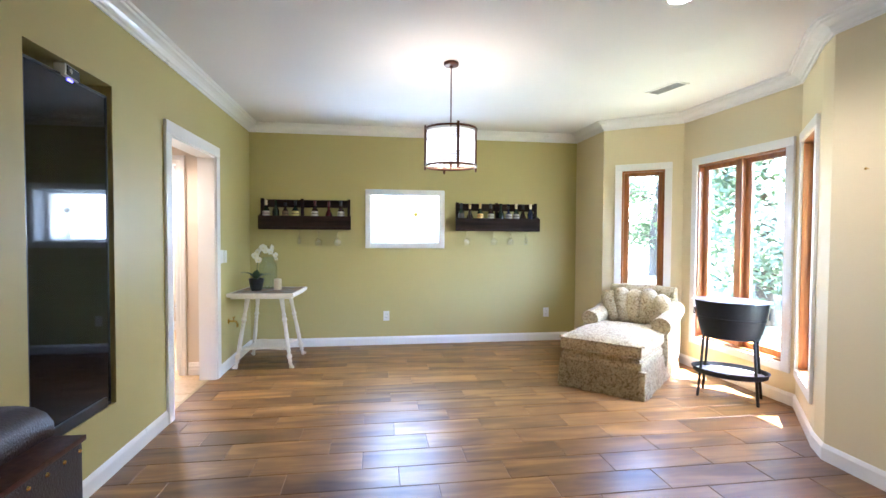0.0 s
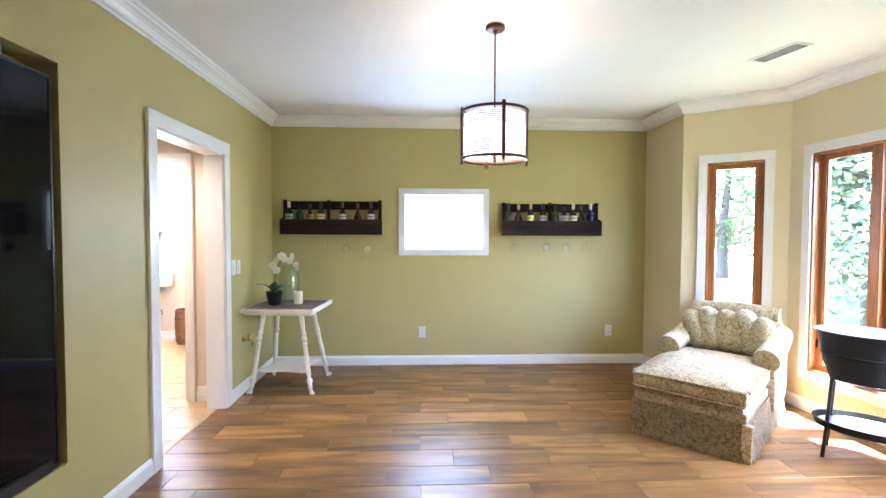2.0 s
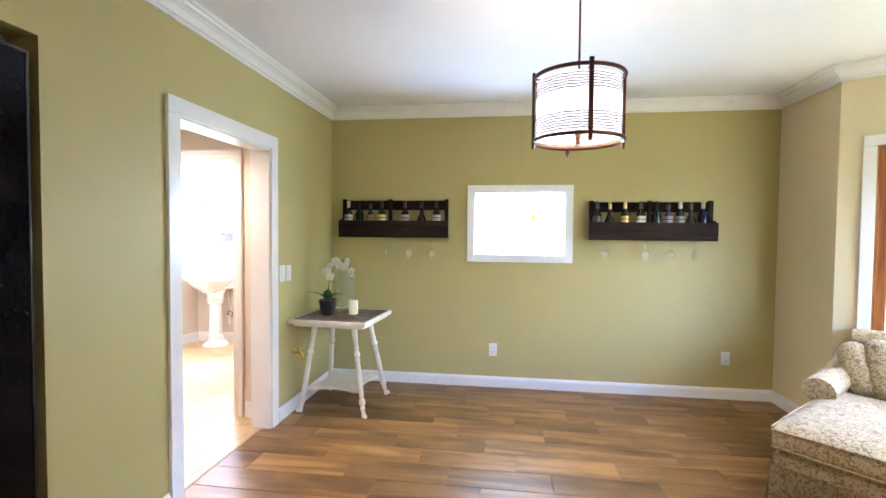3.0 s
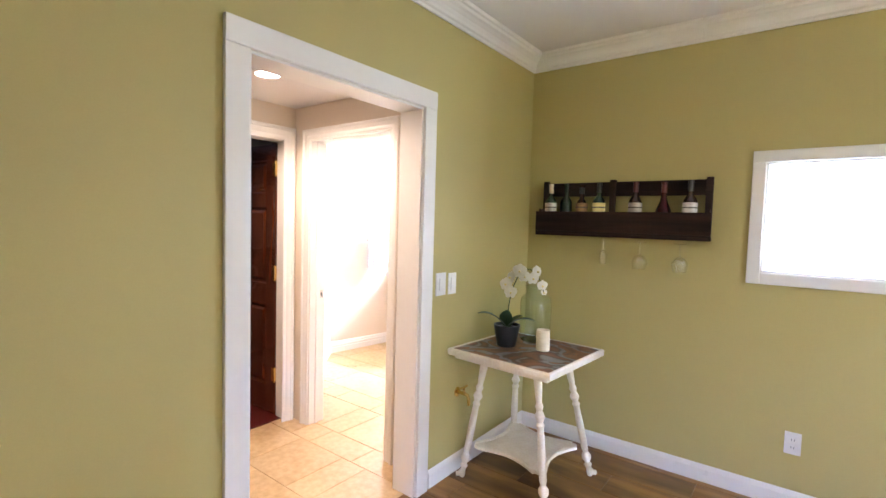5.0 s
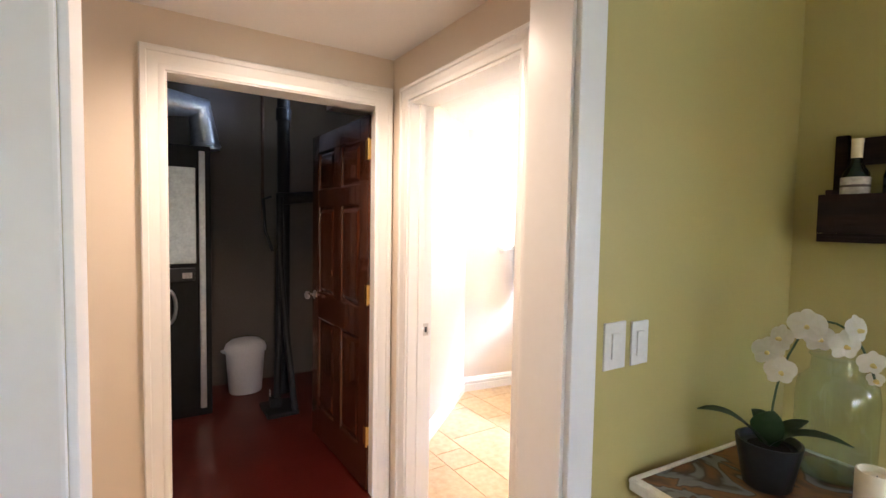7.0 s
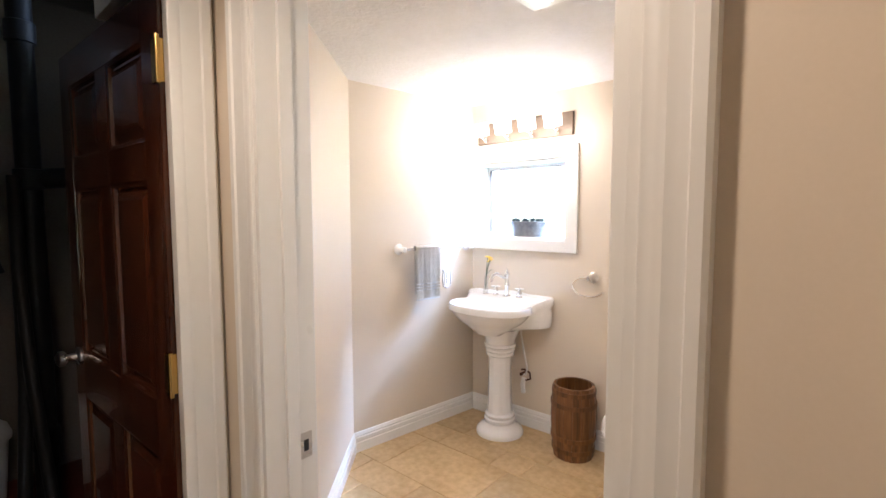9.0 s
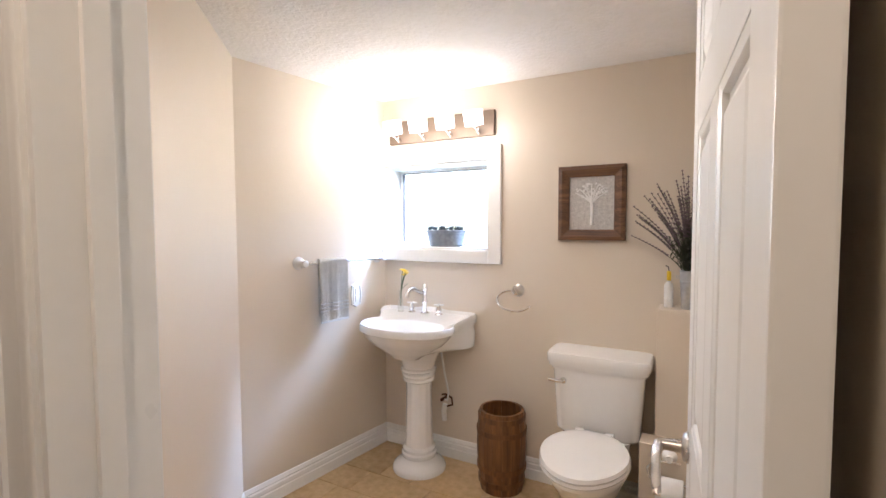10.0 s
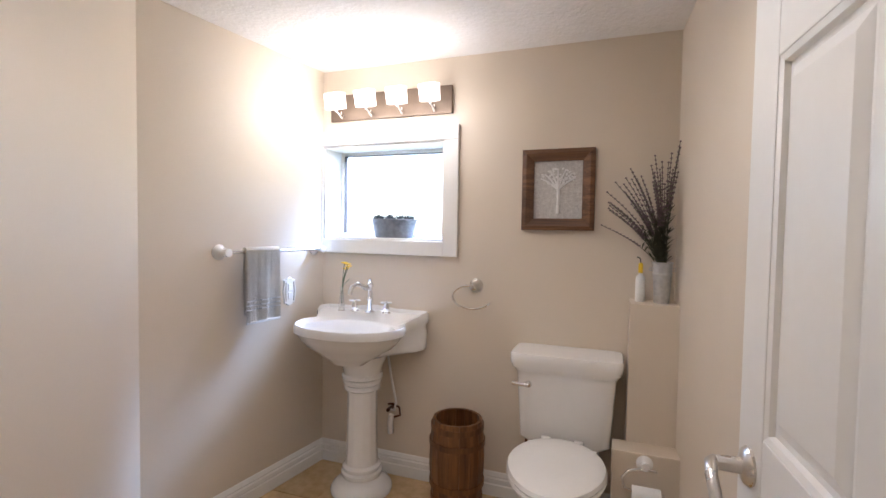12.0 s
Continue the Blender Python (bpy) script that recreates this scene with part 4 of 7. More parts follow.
for fx, sh, bo, tp, lb, tx in ((0.065, WINE, BOTTLE_GREEN, WAX, LABEL_W, "dark green wine bottle with a white label"), (0.171, WINE, BOTTLE_GREEN, BOTTLE_GREEN, None, "dark green wine bottle with no label"),
                               (0.275, SQUARE, BOTTLE_BROWN, BLACKPLASTIC, LABEL_T, "brown bottle with a tan label"), (0.385, WINE, BOTTLE_GREEN, BLACKPLASTIC, LABEL_Y, "dark wine bottle with a yellow label"),
                               (0.602, WINE, BOTTLE_BROWN, FOIL_RED, LABEL_W, "dark wine bottle with red foil and pale label"), (0.758, ROUND, BOTTLE_RED, FOIL_RED, None, "flared dark red bottle"),
                               (0.895, WINE, BOTTLE_BROWN, BLACKPLASTIC, LABEL_W, "dark wine bottle with a grey and white label")):
    bottle(SHELF_A[0] + fx * 1.02, bz, sh, bo, tp, lb, tx, 1.03)
bz = SHELF_B[2] + 0.019
for fx, sh, bo, tp, lb, tx in ((0.06, WINE, BOTTLE_GREEN, BLACKPLASTIC, LABEL_D, "dark green wine bottle with a dark label"), (0.165, ROUND, BOTTLE_BROWN, FOIL_GOLD, LABEL_W, "squat brown bottle with gold neck foil"),
                               (0.29, WINE, BOTTLE_GREEN, FOIL_GOLD, FOIL_GOLD, "dark green wine bottle with gold foil"), (0.42, WINE, BOTTLE_BROWN, BLACKPLASTIC, LABEL_W, "dark brown bottle with a small white label"),
                               (0.545, WINE, BOTTLE_GREEN, BOTTLE_GREEN, None, "dark green wine bottle with no label"), (0.64, SQUARE, BOTTLE_BLUE, BLACKPLASTIC, LABEL_W, "dark blue bottle with a pale label"),
                               (0.735, WINE, BOTTLE_GREEN, WAX, LABEL_W, "dark green bottle with white neck foil"), (0.82, ROUND, BOTTLE_BROWN, BLACKPLASTIC, None, "squat dark brown bottle"),
                               (0.915, WINE, BOTTLE_BLUE, WAX, None, "deep blue wine bottle with pale foil")):
    bottle(SHELF_B[0] + fx * 1.03, bz, sh, bo, tp, lb, tx, 1.03)


def stem_glass(x, z, narrow):
    """A stemmed glass hanging by its foot under a shelf."""
    t = thing("wine_glass", "clear slim flute hanging upside down" if narrow else "clear round wine glass hanging upside down", "wine glass", (x, YF - 0.07, z), group="hanging wine glasses")
    w = 0.55 if narrow else 1.0
    part("foot", lathe([(0, 0.0), (0.034, 0.0), (0.034, -0.002), (0.006, -0.005), (0, -0.005)], 20), CLEARGLASS, t, smooth=True)
    part("stem", lathe([(0.0045, -0.004), (0.0035, -0.03), (0.004, -0.075)], 10), CLEARGLASS, t, smooth=True)
    part("bowl", lathe([(0.003, -0.074), (0.024 * w, -0.082), (0.041 * w, -0.105), (0.043 * w, -0.125), (0.034 * w, -0.165), (0.0335 * w, -0.166)], 22), CLEARGLASS, t, smooth=True)


for x, n in ((-0.865, True), (-0.645, False), (-0.425, False)):
    stem_glass(x, SHELF_A[2] - (0.004 if n else 0.022), n)
for x, n in ((1.13, False), (1.47, False), (1.68, False), (1.88, True)):
    stem_glass(x, SHELF_B[2] - 0.004, n)

# bottles with flowers standing on the deep window sill
for k, (x, h) in enumerate(((0.50, 0.20), (0.60, 0.165), (0.70, 0.16))):
    t = thing("bud_vase", "clear glass bud vase with a thin stem", "vase", (x, YF + 0.10, FARWIN[2] + 0.012), group="vases on the window sill")
    part("glass_body", lathe([(0, 0), (0.034, 0), (0.036, 0.01), (0.026, 0.06), (0.011, 0.10), (0.010, h), (0.0095, h + 0.001)], 18), CLEARGLASS, t, smooth=True)
    st = part("flower_stem", tube([(0, 0, 0.02), (0.004, 0.002, h), (0.012 - 0.01 * k, 0.0, h + 0.145 - 0.06 * k)], 0.002, 6), LEAF, t)
    if k == 0:
        bm = bmesh.new()
        c = Vector((0.012 - 0.01 * k, -0.004, h + 0.145 - 0.06 * k))
        for p in range(12):
            a = 2 * math.pi * p / 12
            q = moved(bm_box(-0.005, 0.005, -0.001, 0.001, 0.008, 0.036 if k == 0 else 0.018, 0.0006), pose(c.x, c.y, c.z) @ pose(0, 0, 0, 0, math.degrees(a), 0))
            join(bm, q)
        fl = part("flower_head", bm, YELLOW, t, "yellow daisy-like flower")
        part("flower_eye", moved(lathe([(0, 0), (0.011, 0), (0.009, 0.006), (0, 0.008)], 12), pose(c.x, c.y, c.z, 90)), YELLOW, fl)


# side table in the corner
def turned_leg(parent, foot, top):
    """A splayed leg with beads, fluted middle and a curled foot."""
    f, h = Vector(foot), Vector(top)
    axis = (h - f)
    n = axis.length
    prof = [(0.014, 0.0), (0.016, 0.02), (0.013, 0.05), (0.022, 0.07), (0.013, 0.085), (0.026, 0.11), (0.026, 0.13), (0.014, 0.15), (0.019, 0.17), (0.021, 0.30), (0.017, 0.43), (0.023, 0.445), (0.014, 0.46), (0.027, 0.49), (0.015, 0.52), (0.022, 0.54), (0.015, 0.56), (0.019, 0.60), (0.024, n - 0.01), (0, n - 0.009)]
    prof = [(r, z * n / 0.72 if z < 0.6 else z) for r, z in prof]
    prof = [(r, min(z, n - 0.009)) for r, z in prof]
    m = Matrix.Translation(f) @ axis.to_track_quat("Z", "Y").to_matrix().to_4x4()
    leg = part("leg", moved(lathe([(0, 0.0)] + prof, 16), m), DISTRESSED, parent, smooth=True)
    d = Vector((f.x, f.y, 0)).normalized()
    bm = tube([f + Vector((0, 0, 0.035)), f + d * 0.012 + Vector((0, 0, 0.018)), f + d * 0.034 + Vector((0, 0, 0.014))], 0.016, 12, taper=0.013)
    part("foot", bm, DISTRESSED, leg, smooth=True)
    return leg


TX, TY, TTOP = -1.072, 5.155, 0.757
side_table = thing("side_table", "distressed cream side table with turned legs and collage top", "side table", (TX, TY, 0), -4)
TH2 = 0.318
bm = bm_box(-TH2, TH2, -TH2, TH2, TTOP - 0.034, TTOP - 0.008, 0.008)
part("table_top", bm, DISTRESSED, side_table, smooth=True)
part("top_rim", sweep([(0, TTOP - 0.012), (0.020, TTOP - 0.012), (0.020, TTOP + 0.001), (0.015, TTOP + 0.004), (0.004, TTOP + 0.002), (0, TTOP - 0.004)], [(-TH2, -TH2), (TH2, -TH2), (TH2, TH2), (-TH2, TH2)], 1, closed=True), DISTRESSED, side_table)
part("top_inlay", bm_box(-TH2 + 0.021, TH2 - 0.021, -TH2 + 0.021, TH2 - 0.021, TTOP - 0.008, TTOP, 0.0), TABLETOP, side_table, "brown and blue-grey varnished stone collage")
part("apron", bm_box(-TH2 + 0.03, TH2 - 0.03, -TH2 + 0.03, TH2 - 0.03, TTOP - 0.055, TTOP - 0.034, 0.006), DISTRESSED, side_table)
for sx in (-1, 1):
    for sy in (-1, 1):
        turned_leg(side_table, (sx * 0.268, sy * 0.268 + 0.05, 0.0), (sx * 0.165, sy * 0.165, TTOP - 0.05))
# lower shelf with scooped edges
bm = bmesh.new()
outline = []
for k in range(4):
    c, s = (1, 0, -1, 0)[k], (0, 1, 0, -1)[k]
    for q in range(13):
        v = -0.205 + 0.41 * q / 12
        dip = 0.215 - 0.055 * max(0.0, math.cos(v / 0.205 * math.pi / 2)) if abs(v) < 0.165 else 0.215
        outline.append((c * dip - s * v, s * dip + c * v + 0.03))
tv = [bm.verts.new((x, y, 0.192)) for x, y in outline]
lv = [bm.verts.new((x, y, 0.176)) for x, y in outline]
bm.faces.new(tv)
bm.faces.new(lv[::-1])
for k in range(len(outline)):
    j = (k + 1) % len(outline)
    bm.faces.new((tv[k], lv[k], lv[j], tv[j]))
bmesh.ops.recalc_face_normals(bm, faces=bm.faces[:])
part("lower_shelf", bm, DISTRESSED, side_table)
for k in range(4):
    a = k * math.pi / 2
    pts = []
    for q in range(9):
        v = -0.18 + 0.36 * q / 8
        o = 0.222 - 0.05 * math.cos(v / 0.18 * math.pi / 2)
        pts.append((math.cos(a) * o - math.sin(a) * v, math.sin(a) * o + math.cos(a) * v + 0.03, 0.186))
    part("shelf_rail", tube(pts, 0.011, 8), DISTRESSED, side_table, smooth=True)

# orchid
orchid = thing("potted_orchid", "white orchid in a black tapered pot", "plant", (-1.20, 5.145, TTOP))
part("pot", lathe([(0, 0), (0.050, 0), (0.055, 0.005), (0.074, 0.108), (0.076, 0.124), (0.070, 0.124), (0.064, 0.108), (0, 0.102)], 24), BLACKPLASTIC, orchid, "black tapered pot", smooth=True)
part("bark_soil", moved(lathe([(0, 0.008), (0.03, 0.005), (0.064, 0)], 18), pose(0, 0, 0.104)), SOIL, orchid)


def blade(points, width, thick=0.0015, bm=None, fold=0.25):
    """A long leaf along points, widest in the middle, folded along its rib."""
    own = bmesh.new()
    pts = [Vector(p) for p in points]
    n = len(pts)
    rows = []
    for i, p in enumerate(pts):
        d = (pts[min(i + 1, n - 1)] - pts[max(i - 1, 0)]).normalized()
        side = d.cross(Vector((0, 0, 1)))
        side = side.normalized() if side.length > 1e-4 else Vector((1, 0, 0))
        up = side.cross(d)
        w = width * math.sin(math.pi * (0.08 + 0.9 * i / (n - 1))) ** 0.7
        rows.append([own.verts.new(p - side * w + up * w * fold), own.verts.new(p), own.verts.new(p + side * w + up * w * fold)])
    for a, b in zip(rows, rows[1:]):
        for k in range(2):
            own.faces.new((a[k], a[k + 1], b[k + 1], b[k]))
    bmesh.ops.solidify(own, geom=own.faces[:], thickness=thick)
    return own if bm is None else join(bm, own)


def curve(p0, p1, p2, n=9):
    """Points on a bent line from p0 to p2, pulled towards p1."""
    p0, p1, p2 = Vector(p0), Vector(p1), Vector(p2)
    return [(1 - s) ** 2 * p0 + 2 * s * (1 - s) * p1 + s * s * p2 for s in [k / (n - 1) for k in range(n)]]


for p1, p2, wd in (((-0.05, -0.07, 0.21), (-0.12, -0.13, 0.19), 0.022), ((0.06, 0.01, 0.19), (0.16, 0.05, 0.155), 0.021), ((0.0, -0.03, 0.17), (0.02, -0.04, 0.215), 0.028), ((0.02, 0.05, 0.16), (0.05, 0.10, 0.17), 0.02), ((-0.03, 0.06, 0.17), (-0.08, 0.09, 0.16), 0.02)):
    part("leaf", blade(curve((0, 0, 0.10), p1, p2), wd * 1.35, 0.002), LEAF, orchid, smooth=True)
stem_pts = curve((0.005, 0, 0.10), (-0.01, 0.0, 0.30), (0.062, 0.03, 0.436), 8) + curve((0.072, 0.035, 0.446), (0.144, 0.07, 0.476), (0.179, 0.095, 0.316), 8)
part("flower_stem", tube(stem_pts, 0.003, 6), LEAF, orchid)


def orchid_bloom(parent, place, yaw, tilt, size):
    bm = bmesh.new()
    for k in range(5):
        a = 360 * k / 5
        wide = 1.25 if k in (1, 4) else 0.85
        pet = bmesh.new()
        ring = [pet.verts.new((0, 0, 0))]
        for q in range(9):
            f = q / 8 * math.pi
            ring.append(pet.verts.new((math.cos(f) * size * 0.52 * wide * -1, 0.25 * size * (math.sin(f) ** 2) * 0.4, size * (0.35 + 0.65 * math.sin(f)))))
        for q in range(1, 9):
            pet.faces.new((ring[0], ring[q], ring[q + 1]))
        bmesh.ops.solidify(pet, geom=pet.faces[:], thickness=0.001)
        join(bm, moved(pet, pose(0, 0, 0, 0, a, 0)))
    fl = part("bloom", moved(bm, pose(*place, 0, 0, yaw) @ pose(0, 0, 0, tilt)), PETAL, parent, "white orchid bloom", smooth=True)
    part("lip", moved(lathe([(0, -0.002), (0.006, 0.0), (0.004, 0.01), (0, 0.012)], 10), pose(*place, 0, 0, yaw) @ pose(0, -0.004, -0.004, 90 + tilt)), LABEL_Y, fl)


for p, yw, tl, sz in (((-0.02, -0.02, 0.345), 10, -10, 0.036), ((0.01, -0.015, 0.30), 35, 5, 0.036), ((0.005, -0.01, 0.385), -20, -5, 0.032), ((0.055, 0.0, 0.425), 20, -15, 0.040), ((0.075, 0.02, 0.395), 40, 0, 0.034), ((0.12, 0.04, 0.385), 50, 0, 0.036), ((0.135, 0.06, 0.425), 70, -10, 0.033), ((0.16, 0.08, 0.345), 40, 10, 0.030), ((0.165, 0.095, 0.305), 30, 0, 0.018)):
    orchid_bloom(orchid, (p[0] + 0.014, p[1], p[2] + 0.016), yw, tl, sz * 1.05)

t = thing("glass_jar", "tall aqua-tinted clear glass jar", "jar", (-1.135, 5.378, TTOP))
part("glass_wall", lathe([(0, 0.004), (0.085, 0.004), (0.092, 0.012), (0.094, 0.22), (0.088, 0.26), (0.062, 0.285), (0.060, 0.325), (0.067, 0.33), (0.064, 0.335)], 32), AQUAGLASS, t, smooth=True)
part("thick_base", lathe([(0, 0), (0.08, 0), (0.086, 0.004), (0, 0.0055)], 32), AQUAGLASS, t, smooth=True)
t = thing("pillar_candle", "ivory pillar candle with a dished top", "candle", (-1.0, 5.205, TTOP))
part("wax_body", lathe([(0, 0), (0.038, 0), (0.0385, 0.003), (0.0385, 0.108), (0.037, 0.114), (0.034, 0.114), (0.030, 0.100), (0.012, 0.090), (0, 0.088)], 24), WAX, t, smooth=True)
part("wick", tube([(0, 0, 0.086), (0.002, 0, 0.104)], 0.0012, 6), BLACKPLASTIC, t)


# chaise longue, foot to back along local +y
chaise = thing("chaise_longue", "cream floral upholstered chaise longue with a pleated skirt", "chaise longue", (1.905, 3.835, 0.0), -46)


def soft_box(x0, x1, y0, y1, z0, z1, r, puff=0.0, cuts=6):
    """Cushion: a bevelled block whose faces swell."""
    bm = bm_box(x0, x1, y0, y1, z0, z1)
    bmesh.ops.subdivide_edges(bm, edges=bm.edges[:], cuts=cuts, use_grid_fill=True)
    cx, cy, cz = (x0 + x1) / 2, (y0 + y1) / 2, (z0 + z1) / 2
    hx, hy, hz = (x1 - x0) / 2, (y1 - y0) / 2, (z1 - z0) / 2
    for v in bm.verts:
        p = Vector(((v.co.x - cx) / hx, (v.co.y - cy) / hy, (v.co.z - cz) / hz))
        q = Vector((max(abs(v.co.x - cx) - hx + r, 0), max(abs(v.co.y - cy) - hy + r, 0), max(abs(v.co.z - cz) - hz + r, 0)))
        if q.length > r:
            k = r / q.length
            for i, (c, hv) in enumerate(((cx, hx), (cy, hy), (cz, hz))):
                if q[i] > 0:
                    v.co[i] = c + math.copysign(hv - r + q[i] * k, v.co[i] - c)
        v.co.z += puff * (1 - p.x ** 2) * (1 - p.y ** 2) * (1 if p.z > 0 else -0.2)
        v.co += 0.006 * noise.noise_vector(Vector(v.co) * 7.0)
    return bm


CW = 0.355
part("base", soft_box(-CW + 0.02, CW - 0.02, 0.01, 1.28, 0.10, 0.335, 0.03), FLORAL, chaise, smooth=True)
part("seat_cushion", soft_box(-CW - 0.005, CW + 0.005, -0.02, 1.02, 0.325, 0.455, 0.045, 0.035, 8), FLORAL, chaise, smooth=True)
part("front_piping", tube([(-CW + 0.01, -0.018, 0.432), (-CW / 2, -0.022, 0.436), (0, -0.022, 0.438), (CW / 2, -0.022, 0.436), (CW - 0.01, -0.018, 0.432)], 0.006, 8), FLORAL, chaise, smooth=True)
part("front_piping", tube([(-CW + 0.01, -0.018, 0.345), (0, -0.022, 0.342), (CW - 0.01, -0.018, 0.345)], 0.006, 8), FLORAL, chaise, smooth=True)
for sx in (-1, 1):
    part("side_piping", tube([(sx * (CW + 0.003), 0.02, 0.434), (sx * (CW + 0.006), 0.4, 0.437), (sx * (CW + 0.003), 0.8, 0.434)], 0.006, 8), FLORAL, chaise, smooth=True)


def skirt(points, z0, z1, name):
    """A hanging cloth panel with soft folds that flares at the hem."""
    bm = bmesh.new()
    rows = []
    pts = [Vector((*p, 0)) for p in points]
    total = 40
    for k in range(total + 1):
        f = k / total
        p = pts[0].lerp(pts[1], f)
        d = (pts[1] - pts[0]).normalized()
        out = Vector((d.y, -d.x, 0))
        wave = 0.006 * math.sin(f * 23.0) + 0.004 * math.sin(f * 61.0 + 1.0)
        rows.append([bm.verts.new(p + out * (0.004 + (0.03 + wave) * (1 - j / 5) ** 1.3) + Vector((0, 0, z0 + (z1 - z0) * j / 5))) for j in range(6)])
    for a, b in zip(rows, rows[1:]):
        for j in range(5):
            bm.faces.new((a[j], b[j], b[j + 1], a[j + 1]))
    bmesh.ops.solidify(bm, geom=bm.faces[:], thickness=0.004)
    return part("skirt_panel", bm, FLORAL, chaise, smooth=True)


skirt([(-CW + 0.005, 0.0), (CW - 0.005, 0.0)], 0.008, 0.245, "front")
skirt([(CW, 0.012), (CW, 1.28)], 0.008, 0.245, "east")
skirt([(-CW, 1.28), (-CW, 0.012)], 0.008, 0.245, "west")
part("corner_pleat", soft_box(CW - 0.03, CW + 0.03, -0.025, 0.025, 0.008, 0.24, 0.012, 0, 3), FLORAL, chaise, smooth=True)
part("upper_band", bm_box(-CW + 0.008, CW - 0.008, 0.004, 1.27, 0.235, 0.30, 0.012), FLORAL, chaise, smooth=True)
for sx in (-1, 1):
    arm = part("arm", moved(tube([(0, 0.68, 0.50), (0, 0.70, 0.505), (0, 0.95, 0.515), (0, 1.2, 0.56), (0, 1.30, 0.60)], 0.085, 18), Matrix.Translation((sx * (CW - 0.02), 0, 0))), FLORAL, chaise, smooth=True)
    part("arm_side", soft_box(sx * CW - 0.06 - sx * 0.02, sx * CW + 0.06 - sx * 0.02, 0.71, 1.28, 0.12, 0.49, 0.03, 0, 4), FLORAL, arm, smooth=True)
back = part("backrest", moved(soft_box(-CW + 0.01, CW - 0.01, -0.08, 0.08, 0.12, 0.77, 0.06, 0, 6), pose(0, 1.24, 0, -8)), FLORAL, chaise, smooth=True)
part("back_roll", tube([(-CW + 0.03, 1.33, 0.74), (0, 1.35, 0.76), (CW - 0.03, 1.33, 0.74)], 0.07, 14), FLORAL, back, smooth=True)
# channel-tufted pillow-back in five lobes
for k in range(5):
    x = -0.22 + 0.11 * k
    h = (0.79, 0.815, 0.80, 0.82, 0.78)[k]
    lobe = soft_box(-0.085, 0.085, -0.085, 0.085, 0.0, h - 0.45, 0.084, 0, 8)
    part("back_cushion_lobe", moved(lobe, pose(x * 0.82, 1.06, 0.44, 0, (k - 2) * 9, (k - 2) * -6)), FLORAL, chaise, smooth=True)

# oval black tub on a stand
tub = thing("tub_stand", "black metal oval drinks tub on a four-legged stand", "drinks tub", (2.93, 3.58, 0.0), -47)
prof = [(0, 0.50), (0.195, 0.50), (0.205, 0.505), (0.235, 0.60), (0.262, 0.76), (0.268, 0.80), (0.276, 0.803), (0.276, 0.809), (0.262, 0.809), (0.258, 0.80), (0.225, 0.60), (0.19, 0.515), (0, 0.512)]
part("tub", lathe(prof, 40, squash=0.72), BLACKMETAL, tub, smooth=True)
part("lid", lathe([(0, 0.822), (0.24, 0.818), (0.285, 0.812), (0.288, 0.806), (0.277, 0.8095), (0, 0.811)], 40, squash=0.72), GALV, tub, "pale metal tray top", smooth=True)
part("band", lathe([(0.248, 0.655), (0.252, 0.658), (0.2535, 0.668), (0.250, 0.672)], 40, squash=0.72), BLACKMETAL, tub, smooth=True)
for a in (38, 142, 218, 322):
    c, s = math.cos(radians(a)), math.sin(radians(a)) * 0.72
    part("leg", tube([(0.27 * c, 0.27 * s, 0.0), (0.245 * c, 0.245 * s, 0.25), (0.225 * c, 0.225 * s, 0.52)], 0.011, 10), BLACKMETAL, tub, smooth=True)
tr = part("lower_tray", lathe([(0, 0.195), (0.262, 0.195), (0.27, 0.20), (0.276, 0.232), (0.284, 0.234), (0.284, 0.24), (0.272, 0.24), (0.264, 0.206), (0, 0.203)], 40, squash=0.72), BLACKMETAL, tub, smooth=True)
part("tray_liner", lathe([(0, 0.209), (0.255, 0.209), (0.255, 0.204), (0, 0.2045)], 40, squash=0.72), GALV, tr, "pale metal tray liner")
for sx in (-1, 1):
    part("ring_handle", moved(tube([(0.03 * math.cos(q * math.pi / 6), 0, 0.03 * math.sin(q * math.pi / 6)) for q in range(12)], 0.004, 8, closed=True), pose(sx * 0.268, 0, 0.70, 0, 0, 90)), BLACKMETAL, tub, smooth=True)

# pendant lamp
pend = thing("pendant_lamp", "bronze drum pendant lamp with a woven glass shade", "pendant lamp", (*PENDANT, 0.0), 14)
part("ceiling_canopy", lathe([(0, H_ROOM), (0.048, H_ROOM), (0.056, H_ROOM - 0.004), (0.057, H_ROOM - 0.020), (0.050, H_ROOM - 0.027), (0.014, H_ROOM - 0.030), (0.010, H_ROOM - 0.042), (0, H_ROOM - 0.042)], 28), BRONZE, pend, smooth=True)
PB, PT, PR = 1.850, 2.122, 0.192
part("rod", tube([(0, 0, H_ROOM - 0.03), (0, 0, 1.93)], 0.005, 8), BRONZE, pend)
part("shade", lathe([(PR - 0.012, PB + 0.012), (PR - 0.012, PT - 0.02), (PR - 0.014, PT - 0.02), (PR - 0.014, PB + 0.012)], 48), SHADE, pend, "lit pale woven glass shade", smooth=True)
for z in (PB, PT):
    part("hoop", tube([(PR * math.cos(2 * math.pi * k / 40), PR * math.sin(2 * math.pi * k / 40), z) for k in range(40)], 0.0085, 8, closed=True), BRONZE, pend, smooth=True)
part("hoop", tube([((PR - 0.02) * math.cos(2 * math.pi * k / 40), (PR - 0.02) * math.sin(2 * math.pi * k / 40), PT - 0.022) for k in range(40)], 0.004, 6, closed=True), BRONZE, pend, smooth=True)
